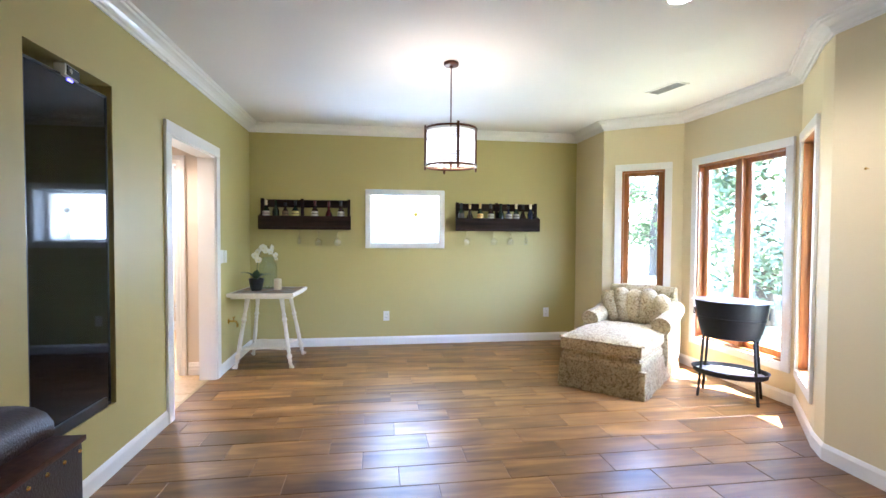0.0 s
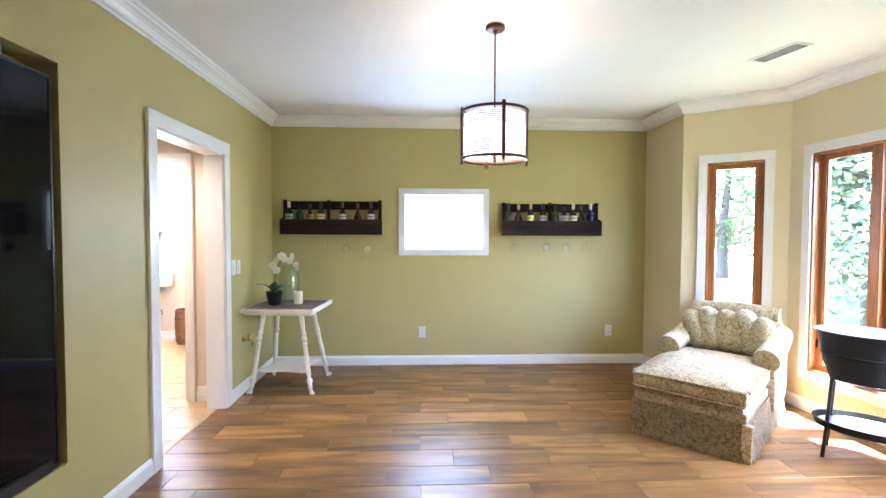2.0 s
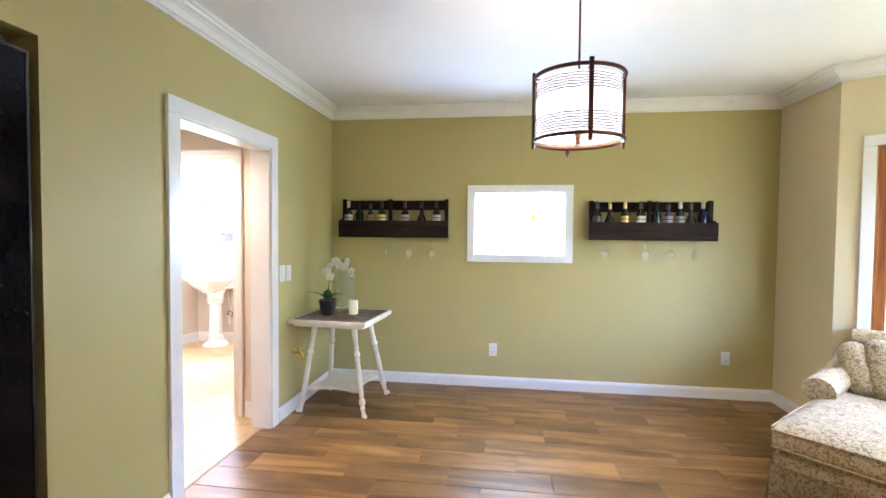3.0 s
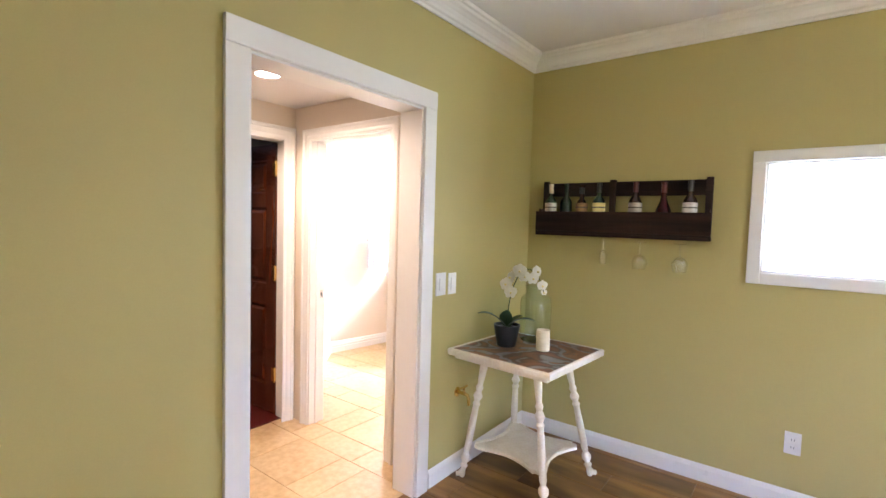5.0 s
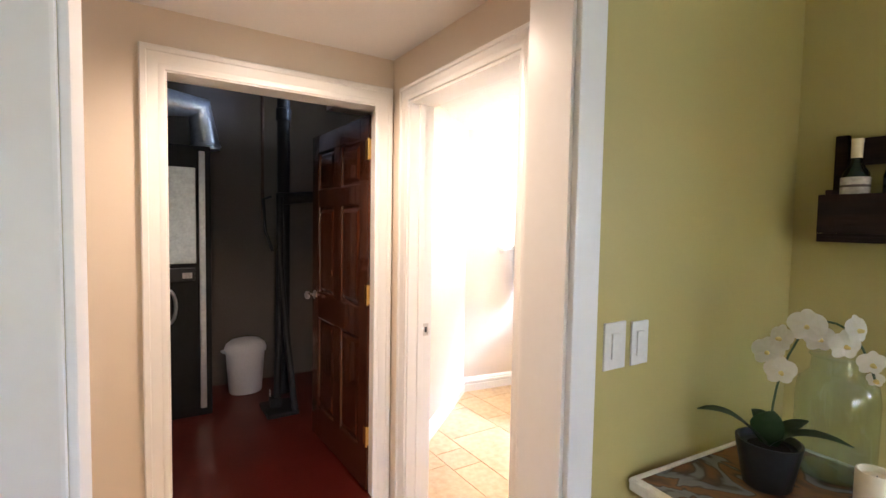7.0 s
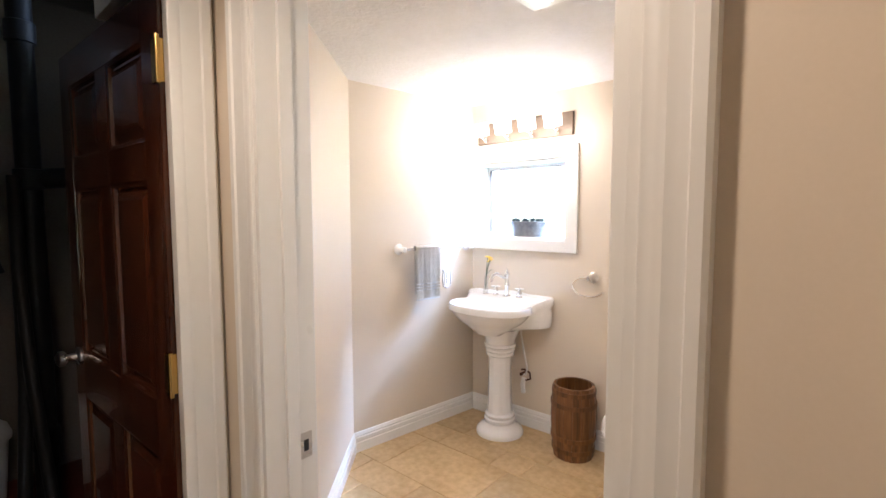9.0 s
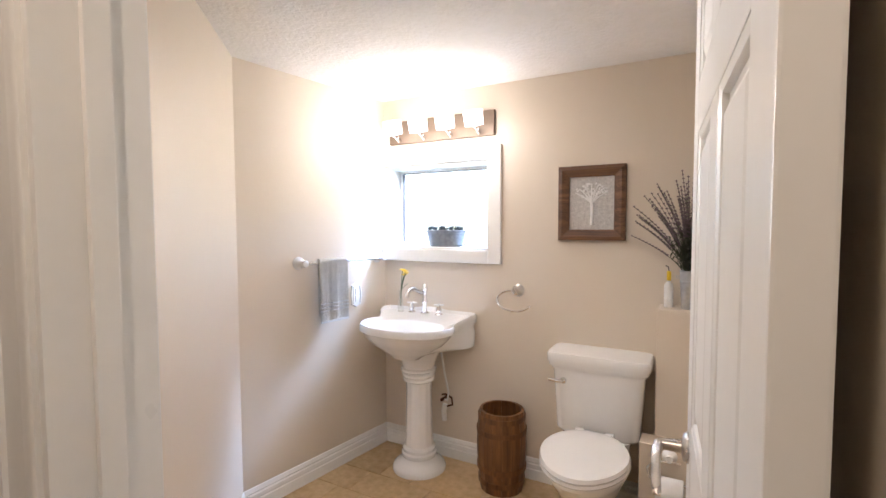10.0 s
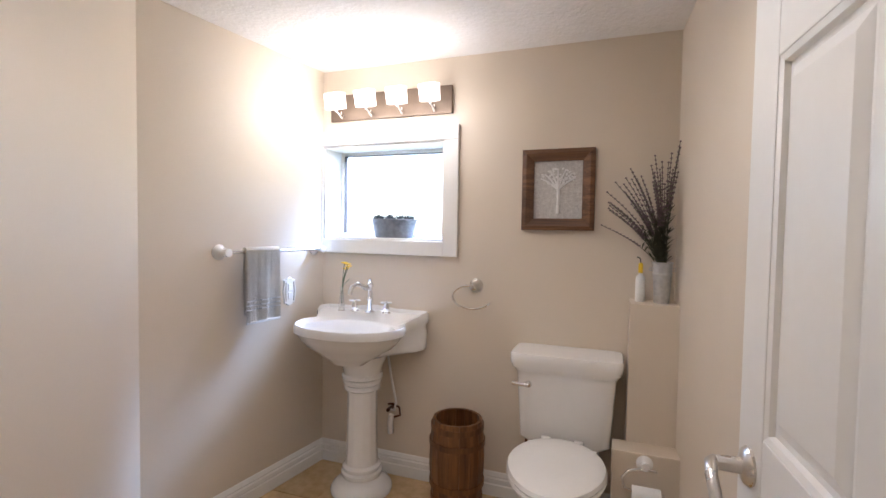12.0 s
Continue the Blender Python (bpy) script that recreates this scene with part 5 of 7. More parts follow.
for k in range(13):
    z = PB + 0.022 + 0.011 * k if k < 7 else PT - 0.03 - 0.011 * (k - 7)
    part("woven_wire", tube([((PR - 0.0095) * math.cos(2 * math.pi * q / 40), (PR - 0.0095) * math.sin(2 * math.pi * q / 40), z + 0.002 * math.sin(q * 2.3 + k)) for q in range(40)], 0.0025, 5, closed=True), BRONZE, pend)
for k in range(4):
    a = radians(90 * k - 8)
    c, s = math.cos(a), math.sin(a)
    part("upright_strap", moved(bm_box(PR - 0.002, PR + 0.010, -0.0095, 0.0095, PB - 0.025, PT + 0.022, 0.003), pose(0, 0, 0, 0, 0, math.degrees(a))), BRONZE, pend)
    part("finial", moved(lathe([(0, -0.014), (0.008, -0.008), (0.006, 0.0), (0, 0.002)], 12), pose((PR + 0.004) * c, (PR + 0.004) * s, PB - 0.024)), BRONZE, pend, smooth=True)
    part("cross_arm", tube([(0.02 * c, 0.02 * s, PT - 0.02), (PR * c, PR * s, PT - 0.004)], 0.004, 6), BRONZE, pend)
part("bottom_diffuser", lathe([(0, PB + 0.008), (PR - 0.016, PB + 0.008), (PR - 0.016, PB + 0.011), (0, PB + 0.011)], 40), CLEARGLASS, pend, smooth=True)
for k in range(11):
    v = -0.15 + 0.03 * k
    e = math.sqrt(max((PR - 0.02) ** 2 - v * v, 0.0))
    part("bottom_wire", tube([(v, -e, PB + 0.006), (v, e, PB + 0.006)], 0.0010, 5), BRONZE, pend)
part("hub", lathe([(0, PB - 0.02), (0.012, PB - 0.012), (0.008, PB + 0.0), (0.030, PB + 0.07), (0.03, PB + 0.085), (0, PB + 0.09)], 16), BRONZE, pend, smooth=True)
for k in range(3):
    a = 2.1 * k + 0.4 - radians(14)
    arm = part("bulb_arm", tube([(0.02 * math.cos(a), 0.02 * math.sin(a), PB + 0.075), (0.07 * math.cos(a), 0.07 * math.sin(a), PB + 0.07), (0.07 * math.cos(a), 0.07 * math.sin(a), PB + 0.095)], 0.006, 8), BRONZE, pend, smooth=True)


# recessed lights and the ceiling vent
def can_light(x, y, z, label):
    t = thing("recessed_light", label, "ceiling light", (x, y, z), group="recessed ceiling lights")
    part("trim_ring", lathe([(0.062, 0.0), (0.064, -0.006), (0.092, -0.005), (0.096, 0.0)], 36), WHITE, t, smooth=True)
    part("lens", lathe([(0, 0.0015 - 0.004), (0.0615, -0.002), (0.0615, -0.0005), (0, -0.0005)], 36), CAN_GLOW, t, "lit frosted lens")


can_light(1.64, 2.45, H_ROOM, "round white recessed ceiling light, lit")
can_light(-2.2, 4.23, H_LOW, "round white recessed hall light, lit")
t = thing("bathroom_fan_light", "square white bathroom ceiling fan light, lit", "ceiling light", (-2.44, 5.75, H_LOW))
for bx in ((-0.13, -0.10, -0.13, 0.13), (0.10, 0.13, -0.13, 0.13), (-0.10, 0.10, -0.13, -0.10), (-0.10, 0.10, 0.10, 0.13)):
    part("frame_bar", bm_box(bx[0], bx[1], bx[2], bx[3], -0.035, 0, 0.005), WHITE, t)
part("lens", bm_box(-0.099, 0.099, -0.099, 0.099, -0.030, -0.012, 0.004), CAN_GLOW, t, "lit frosted lens")
t = thing("ceiling_vent", "white slotted metal ceiling air vent", "air vent", (2.51, 3.87, H_ROOM), 13)
for bx in ((-0.075, -0.055, -0.17, 0.17), (0.055, 0.075, -0.17, 0.17), (-0.055, 0.055, -0.17, -0.15), (-0.055, 0.055, 0.15, 0.17)):
    part("frame_bar", bm_box(bx[0], bx[1], bx[2], bx[3], -0.007, 0, 0.002), WHITE, t)
# flat dark sheet painted as the shade behind the slats; no duct is modelled
part("dark_throat", bm_box(-0.055, 0.055, -0.15, 0.15, -0.002, 0.0), LABEL_D, t)
for k in range(5):
    part("slat", moved(bm_box(-0.008, 0.008, -0.15, 0.15, -0.001, 0.001), pose(-0.044 + 0.022 * k, 0, -0.005, 0, 45)), GALV, t)
t = thing("picture_nail", "small brass picture nail in the cream wall", "nail", (2.68, 2.31, 1.71), 0)
part("head", moved(lathe([(0, 0), (0.008, 0), (0.006, 0.004), (0, 0.006)], 10), pose(-0.02, 0, 0, 0, -90)), BRASS, t)
part("shank", tube([(0.0, 0, 0), (-0.02, 0, 0)], 0.0025, 6), BRASS, t)


# ---- doors ----
def panel_door(name, label, m, width, height, material, rails):
    """Six-panel leaf; local x from the hinge edge, y out of the visible face, z up."""
    t = thing(name, label, "door", kind="structure")
    t.matrix_basis = m
    st, th = 0.105, 0.036
    mid = width / 2
    for x0, x1 in ((0, st), (width - st, width)):
        part("stile", bm_box(x0, x1, -th, 0, 0, height, 0.003), material, t)
    for z0, z1 in rails:
        part("rail", bm_box(st, width - st, -th, -0.0005, z0, z1, 0.003), material, t)
    for (a0, z0), (z1, b0) in zip(rails, rails[1:]):
        part("mid_stile", bm_box(mid - 0.048, mid + 0.048, -th, -0.001, z0, z1, 0.003), material, t)
        for x0, x1 in ((st, mid - 0.048), (mid + 0.048, width - st)):
            bm = bm_box(x0, x1, -0.026, -0.013, z0, z1)
            own = bmesh.new()
            outer = [(x0 + 0.022, z0 + 0.022), (x1 - 0.022, z0 + 0.022), (x1 - 0.022, z1 - 0.022), (x0 + 0.022, z1 - 0.022)]
            inner = [(x0 + 0.045, z0 + 0.045), (x1 - 0.045, z0 + 0.045), (x1 - 0.045, z1 - 0.045), (x0 + 0.045, z1 - 0.045)]
            ov = [own.verts.new((x, -0.0135, z)) for x, z in outer]
            iv = [own.verts.new((x, -0.004, z)) for x, z in inner]
            own.faces.new(iv)
            for k in range(4):
                own.faces.new((ov[k], ov[(k + 1) % 4], iv[(k + 1) % 4], iv[k]))
            bmesh.ops.recalc_face_normals(own, faces=own.faces[:])
            pn = part("panel", join(bm, own), material, t)
            part("panel_bead", sweep([(0.0, -0.014), (0.014, -0.014), (0.010, -0.005), (0.0, -0.002)], [(x0, z0), (x1, z0), (x1, z1), (x0, z1)], 1, closed=True), material, pn)
    return t


def stand_bead(t):
    """Beads are swept flat and stood upright against the leaf."""
    for o in t.children_recursive:
        if o.name.startswith("panel_bead"):
            o.data.transform(Matrix(((1, 0, 0, 0), (0, 0, 1, 0), (0, 1, 0, 0), (0, 0, 0, 1))))
            o.data.flip_normals()


bath_door = panel_door("door_1", "white six-panel bathroom door standing open", pose(-1.893, 4.926, 0.012, 0, 0, 94.0), 0.80, 1.975, WHITE, [(0.0, 0.22), (0.83, 1.01), (1.60, 1.70), (1.865, 1.975)])
stand_bead(bath_door)
h = part("door_handle", moved(lathe([(0, 0), (0.032, 0), (0.033, 0.004), (0.028, 0.010), (0.014, 0.014), (0.012, 0.05), (0, 0.05)], 24), pose(0.742, 0, 0.946, -90)), NICKEL, bath_door, "brushed nickel lever handle", smooth=True)
part("lever", tube([(0.747, 0.05, 0.946), (0.740, 0.058, 0.946), (0.715, 0.063, 0.936), (0.675, 0.062, 0.901), (0.655, 0.060, 0.876)], 0.011, 12, taper=0.009), NICKEL, h, smooth=True)
part("latch_face", bm_box(0.7995, 0.8015, -0.03, -0.006, 0.90, 0.96), NICKEL, bath_door)
for z in (0.2, 1.0, 1.78):
    part("hinge", tube([(-0.006, -0.044, z - 0.045), (-0.006, -0.044, z + 0.045)], 0.006, 10), NICKEL, bath_door, smooth=True)

dark_door = panel_door("door_2", "dark walnut six-panel door standing open", pose(-2.888, 4.728, 0.014, 0, 0, 182), 0.855, 1.97, DOOR_WOOD, [(0.0, 0.20), (0.80, 0.955), (1.52, 1.62), (1.86, 1.97)])
stand_bead(dark_door)
for z in (0.295, 1.045, 1.795):
    hg = part("hinge", bm_box(-0.0035, 0.0, -0.034, 0.002, z - 0.05, z + 0.05, 0.0015), BRASS, dark_door, "polished brass hinge")
    part("hinge_leaf", bm_box(-0.004, 0.032, 0.0005, 0.0035, z - 0.05, z + 0.05, 0.001), BRASS, hg)
    part("hinge_pin", tube([(-0.006, 0.004, z - 0.055), (-0.006, 0.004, z + 0.055)], 0.006, 10), BRASS, hg, smooth=True)
part("door_knob", moved(lathe([(0, 0), (0.03, 0), (0.03, 0.005), (0.012, 0.01), (0.012, 0.035), (0.026, 0.045), (0.027, 0.06), (0.015, 0.068), (0, 0.069)], 20), pose(0.80, 0, 0.94, -90)), NICKEL, dark_door, "dull metal knob", smooth=True)

# ---- utility room ----
t = thing("waste_bin", "pale grey swing-lid plastic waste bin", "waste bin", (-4.80, 4.45, 0.002), 10)
t.scale = (1.14, 1.14, 1.02)
part("bin_body", moved(lathe([(0, 0), (0.11, 0), (0.115, 0.01), (0.135, 0.33), (0.142, 0.335), (0.142, 0.345), (0, 0.345)], 28), Matrix.Diagonal((0.85, 1.0, 1, 1))), GREYBIN, t, smooth=True)
part("swing_lid", moved(lathe([(0.147, 0.335), (0.148, 0.36), (0.135, 0.40), (0.10, 0.43), (0, 0.44)], 28), Matrix.Diagonal((0.85, 1.0, 1, 1))), GREYBIN, t, smooth=True)
part("lid_grip", bm_box(-0.03, 0.03, -0.165, -0.138, 0.345, 0.36, 0.004), GREYBIN, t)


def pipe_thing(name, label, runs, material, rad):
    t = thing(name, label, "pipe")
    for pts in runs:
        part("pipe_run", tube(pts, rad, 12), material, t, smooth=True)
    return t


t = pipe_thing("drain_stack", "dark cast waste pipe with an elbow branch", [[(-4.62, 4.72, 0.0), (-4.62, 4.72, 2.62)], [(-4.62, 4.72, 1.62), (-4.60, 4.9, 1.64), (-4.58, 5.3, 1.66)]], BLACKMETAL, 0.05)
for z in (0.35, 1.62, 2.3):
    part("coupling", moved(lathe([(0.051, -0.05), (0.06, -0.045), (0.06, 0.045), (0.051, 0.05)], 18), pose(-4.62, 4.72, z)), BLACKMETAL, t, smooth=True)
pipe_thing("copper_riser", "thin rusty supply pipe on the wall", [[(-4.95, 4.62, 1.45), (-4.95, 4.62, 2.62)]], COPPERPIPE, 0.014)
t = thing("exercise_frame", "folded black metal frame leaning on the pipe", "folding frame", (-4.25, 4.58, 0.002))
part("mast", tube([(0, 0, 0.03), (-0.12, 0.05, 0.7), (-0.16, 0.06, 1.62)], 0.026, 12), BLACKMETAL, t, smooth=True)
part("brace", tube([(0.14, 0.10, 0.03), (-0.02, 0.06, 0.75), (-0.14, 0.06, 1.1)], 0.024, 12), BLACKMETAL, t, smooth=True)
part("hook_rod", tube([(-0.16, 0.0, 1.62), (-0.17, -0.06, 1.60), (-0.15, -0.05, 1.36), (-0.13, 0.0, 1.2)], 0.012, 10), BLACKMETAL, t, smooth=True)
part("base_plate", bm_box(-0.14, 0.16, -0.10, 0.13, 0.0, 0.03, 0.01), BLACKMETAL, t)
part("base_clamp", bm_box(-0.05, 0.03, -0.05, 0.03, 0.03, 0.10, 0.008), BLACKMETAL, t)
part("white_tag", bm_box(0.0, 0.03, -0.055, -0.05, 0.12, 0.17), PLASTIC, t)
t = thing("air_duct", "round galvanised air duct below the dark ceiling", "air duct")
part("duct_run", tube([(-4.75, 3.3, 2.28), (-4.70, 3.9, 2.30), (-4.78, 4.12, 2.30), (-4.80, 4.16, 2.05), (-4.80, 4.17, 1.98)], 0.10, 18), GALV, t, smooth=True)
part("duct_band", moved(lathe([(0.101, -0.012), (0.106, -0.008), (0.106, 0.008), (0.101, 0.012)], 22), pose(-4.80, 4.17, 2.02)), GALV, t, smooth=True)
t = thing("black_furnace", "tall black metal furnace cabinet with a side panel", "furnace", (-4.72, 3.86, 0.002))
part("cabinet_body", bm_box(-0.30, 0.30, -0.42, 0.30, 0.0, 1.96, 0.012), BLACKMETAL, t)
part("service_panel", bm_box(0.301, 0.312, -0.36, 0.20, 1.12, 1.80, 0.004), GALV, t, "pale bluish metal service panel")
part("panel_edge", bm_box(0.301, 0.325, 0.22, 0.26, 0.06, 1.92, 0.006), GALV, t)
part("control_box", bm_box(0.301, 0.36, 0.02, 0.19, 1.0, 1.09, 0.006), BLACKPLASTIC, t)
part("rating_label", bm_box(0.361, 0.3625, 0.11, 0.17, 1.02, 1.06), LABEL_W, t)
part("hose_loop", tube([(0.33, 0.02 + 0.05 * math.cos(q * math.pi / 8), 0.82 + 0.12 * math.sin(q * math.pi / 8)) for q in range(16)], 0.012, 8, closed=True), GALV, t, smooth=True)

# ---- bathroom ----
# boxed ledges in the corner
bm = bm_box(-2.10, BXE1 + 0.025, 6.90, BY1 + 0.01, 0.0, 1.045, 0.006)
structure("ledge_upper", bm, GREIGE, "greige boxed ledge in the bathroom corner", "ledge")
bm = bm_box(-2.155, BXE1 + 0.04, 6.79, 6.8995, 0.0, 0.455, 0.006)
structure("ledge_lower", bm, GREIGE, "low greige boxed ledge beside the toilet", "ledge")

# pedestal sink
SX, SY = -3.388, 7.055
sink = thing("pedestal_sink", "white porcelain pedestal sink with a scalloped basin", "sink", (SX, SY, 0))
sink.scale = (1, 1, 1.022)
half = [(0.0, 0.0), (0.322, 0.0), (0.325, -0.06), (0.312, -0.13), (0.262, -0.165), (0.258, -0.20), (0.285, -0.235), (0.292, -0.29), (0.275, -0.36), (0.225, -0.43), (0.13, -0.482), (0.0, -0.50)]
poly = half + [(-x, y) for x, y in half[-2:0:-1]]
CEN = Vector((0.0, -0.27))
NS = 72


def reach(angle):
    d = Vector((math.cos(angle), math.sin(angle)))
    best = 0.0
    for p, q in zip(poly, poly[1:] + poly[:1]):
        p, q = Vector(p) - CEN, Vector(q) - CEN
        e = q - p
        den = d.x * e.y - d.y * e.x
        if abs(den) < 1e-9:
            continue
        k = (p.x * e.y - p.y * e.x) / den
        s = (p.x * d.y - p.y * d.x) / den
        if k > 0 and -1e-6 <= s <= 1 + 1e-6:
            best = max(best, k)
    return best


R = [reach(2 * math.pi * k / NS) for k in range(NS)]
R = [(R[k - 1] + 2 * R[k] + R[(k + 1) % NS]) / 4 for k in range(NS)]


def basin_ring(bm, scale, z, ell=0.0, raise_back=0.0, block=0.0):
    """One level of the basin; block keeps the back ledge at full size."""
    out = []
    for k in range(NS):
        a = 2 * math.pi * k / NS
        r_e = 1 / math.sqrt((math.cos(a) / 0.225) ** 2 + (math.sin(a) / 0.150) ** 2)
        r = R[k] * scale * (1 - ell) + r_e * scale * ell
        keep = block * max(0.0, min(1.0, (CEN.y + R[k] * math.sin(a) + 0.19) / 0.05))
        r += (0.98 * R[k] - r) * keep
        x, y = CEN.x + r * math.cos(a), CEN.y - 0.03 * ell + r * math.sin(a)
        lift = raise_back * max(0.0, min(1.0, (y + 0.20) / 0.10))
        lift += 0.012 * raise_back / 0.04 * max(0.0, math.cos(x * 14.0)) * (1 if y > -0.07 else 0)
        out.append(bm.verts.new((x, min(y, 0.0), z + lift)))
    return out


bm = bmesh.new()
rings = [basin_ring(bm, 0.36, 0.665, 0.8), basin_ring(bm, 0.47, 0.690, 0.5), basin_ring(bm, 0.60, 0.712, 0.3, 0, 0.97), basin_ring(bm, 0.62, 0.719, 0.3, 0, 1.0), basin_ring(bm, 0.78, 0.747, 0.12, 0, 1.0), basin_ring(bm, 0.89, 0.783, 0.03, 0.01, 1.0), basin_ring(bm, 0.96, 0.81, 0, 0.02), basin_ring(bm, 1.0, 0.818, 0, 0.035),
         basin_ring(bm, 1.0, 0.845, 0, 0.04), basin_ring(bm, 0.975, 0.856, 0, 0.04), basin_ring(bm, 0.94, 0.850, 0.0, 0.025), basin_ring(bm, 1.14, 0.844, 1.0), basin_ring(bm, 1.08, 0.838, 1.0), basin_ring(bm, 1.0, 0.80, 1.0), basin_ring(bm, 0.7, 0.745, 1.0), basin_ring(bm, 0.3, 0.72, 1.0), basin_ring(bm, 0.08, 0.716, 1.0)]
for a, b in zip(rings, rings[1:]):
    for k in range(NS):
        j = (k + 1) % NS
        bm.faces.new((a[k], a[j], b[j], b[k]))
bm.faces.new(rings[0][::-1])
bm.faces.new(rings[-1])
bmesh.ops.recalc_face_normals(bm, faces=bm.faces[:])
part("basin", bm, PORCELAIN, sink, smooth=True)
part("drain", lathe([(0, 0.7175), (0.022, 0.7175), (0.024, 0.720), (0.018, 0.7215), (0, 0.719)], 18), CHROME, sink).location = (0, -0.30, 0)
ped = lathe([(0, 0), (0.156, 0), (0.158, 0.014), (0.150, 0.03), (0.126, 0.05), (0.104, 0.062), (0.098, 0.075), (0.104, 0.085), (0.104, 0.10), (0.094, 0.108), (0.098, 0.118), (0.098, 0.128), (0.084, 0.14), (0.078, 0.20), (0.074, 0.49), (0.078, 0.51), (0.092, 0.518), (0.092, 0.53), (0.084, 0.537), (0.096, 0.546), (0.098, 0.56), (0.088, 0.567), (0.104, 0.576), (0.104, 0.588), (0.094, 0.595), (0.102, 0.63), (0.13, 0.69), (0, 0.69)], 72)
for v in ped.verts:
    if 0.17 < v.co.z < 0.50:
        q = 1 + 0.022 * math.cos(12 * math.atan2(v.co.y, v.co.x))
        v.co.x, v.co.y = v.co.x * q, v.co.y * q
part("pedestal", moved(ped, pose(0.02, -0.19, 0)), PORCELAIN, sink, smooth=True)
fc = part("faucet", moved(lathe([(0, 0), (0.022, 0), (0.024, 0.005), (0.013, 0.012), (0.011, 0.05), (0.015, 0.056), (0.015, 0.064), (0.011, 0.07), (0.011, 0.11), (0.016, 0.116), (0.016, 0.126), (0.008, 0.132), (0.010, 0.142), (0, 0.150)], 18), pose(0.0, -0.085, 0.878)), CHROME, sink, "polished chrome faucet", smooth=True)
fc.matrix_basis = Matrix.Translation((0, -0.085, 0.878)) @ Matrix.Diagonal((1.15, 1.15, 1.22, 1)) @ Matrix.Translation((0, 0.085, -0.878))
part("spout", tube([(0.0, -0.085, 0.985), (-0.012, -0.105, 0.984), (-0.022, -0.125, 0.996), (-0.034, -0.145, 1.004), (-0.046, -0.165, 0.996), (-0.050, -0.175, 0.975), (-0.051, -0.177, 0.962)], 0.010, 12), CHROME, fc, smooth=True)
for sx in (-1, 1):
    hd = part("tap_handle", moved(lathe([(0, 0), (0.022, 0), (0.024, 0.004), (0.014, 0.012), (0.018, 0.03), (0.011, 0.05), (0.008, 0.06), (0, 0.062)], 18), pose(sx * 0.095, -0.08, 0.878)), CHROME, sink, "chrome cross-handled tap", smooth=True)
    for a in (20, 110):
        c, s = math.cos(radians(a)) * 0.03, math.sin(radians(a)) * 0.03
        part("cross_bar", tube([(sx * 0.095 - c, -0.08 - s, 0.936), (sx * 0.095 + c, -0.08 + s, 0.936)], 0.005, 8), PORCELAIN, hd, smooth=True)
part("supply_hose", tube([(0.10, -0.03, 0.36), (0.14, -0.06, 0.37), (0.155, -0.07, 0.42), (0.13, -0.08, 0.55), (0.11, -0.08, 0.66)], 0.006, 8), PLASTIC, sink, smooth=True)
vl = part("shutoff_valve", tube([(0.10, 0.0, 0.365), (0.10, -0.06, 0.365)], 0.010, 10), BRONZE, sink, "dark shutoff valve", smooth=True)
part("valve_handle", tube([(0.10, -0.05, 0.395), (0.13, -0.06, 0.405), (0.17, -0.06, 0.39), (0.175, -0.06, 0.35), (0.14, -0.06, 0.335)], 0.006, 8), BRONZE, vl, smooth=True)
part("trap_pipe", tube([(0.11, -0.04, 0.24), (0.11, -0.05, 0.30), (0.12, -0.05, 0.34)], 0.016, 10), PLASTIC, sink, smooth=True)

t = thing("flower_vase", "slim clear bud vase with yellow flowers", "vase", (SX - 0.165, SY - 0.10, 0.9))
t.scale = (1.15, 1.15, 1.35)
part("glass_tube", lathe([(0, 0), (0.018, 0), (0.016, 0.01), (0.012, 0.05), (0.008, 0.085), (0.010, 0.095), (0.008, 0.095), (0.006, 0.085), (0.010, 0.05), (0, 0.012)], 16), CLEARGLASS, t, smooth=True)
for k, (dx, dy, hz) in enumerate(((0.02, -0.01, 0.19), (0.035, 0.0, 0.175), (0.015, 0.01, 0.165), (0.04, -0.015, 0.185))):
    part("flower_stem", tube(curve((0, 0, 0.02), (0.0, 0, 0.12), (dx, dy, hz), 6), 0.0018, 6), LEAF, t)
    bm = bmesh.new()
    for p in range(9):
        join(bm, moved(bm_box(-0.004, 0.004, 0.003, 0.017, -0.001, 0.002, 0.0006), pose(dx, dy, hz, 0, 0, p * 40) @ pose(0, 0, 0, 15)))
    part("blossom", bm, YELLOW, t, "bright yellow blossom")
part("leaf", blade(curve((0.002, 0, 0.09), (0.02, 0.01, 0.12), (0.045, 0.01, 0.13), 6), 0.008), LEAF, t)

# towel rail and towel on the side wall
t = thing("towel_rail", "chrome towel rail with white ceramic mounts", "towel rail", (-3.834, 6.386, 1.229), -7.5)
for y in (0.0, 0.60):
    rose = part("wall_mount", moved(lathe([(0, 0), (0.034, 0), (0.036, 0.006), (0.026, 0.016), (0.016, 0.028), (0.014, 0.05), (0.02, 0.058), (0.018, 0.072), (0, 0.078)], 22), pose(0, y, 0, 0, 90)), PORCELAIN, t, "white ceramic mount", smooth=True)
part("bar", tube([(0.06, -0.01, 0.0), (0.06, 0.62, 0.0)], 0.008, 10), CHROME, t, smooth=True)
t = thing("hand_towel", "grey hand towel with pale woven stripes", "towel", (-3.751, 6.556, 1.229), -7.5)


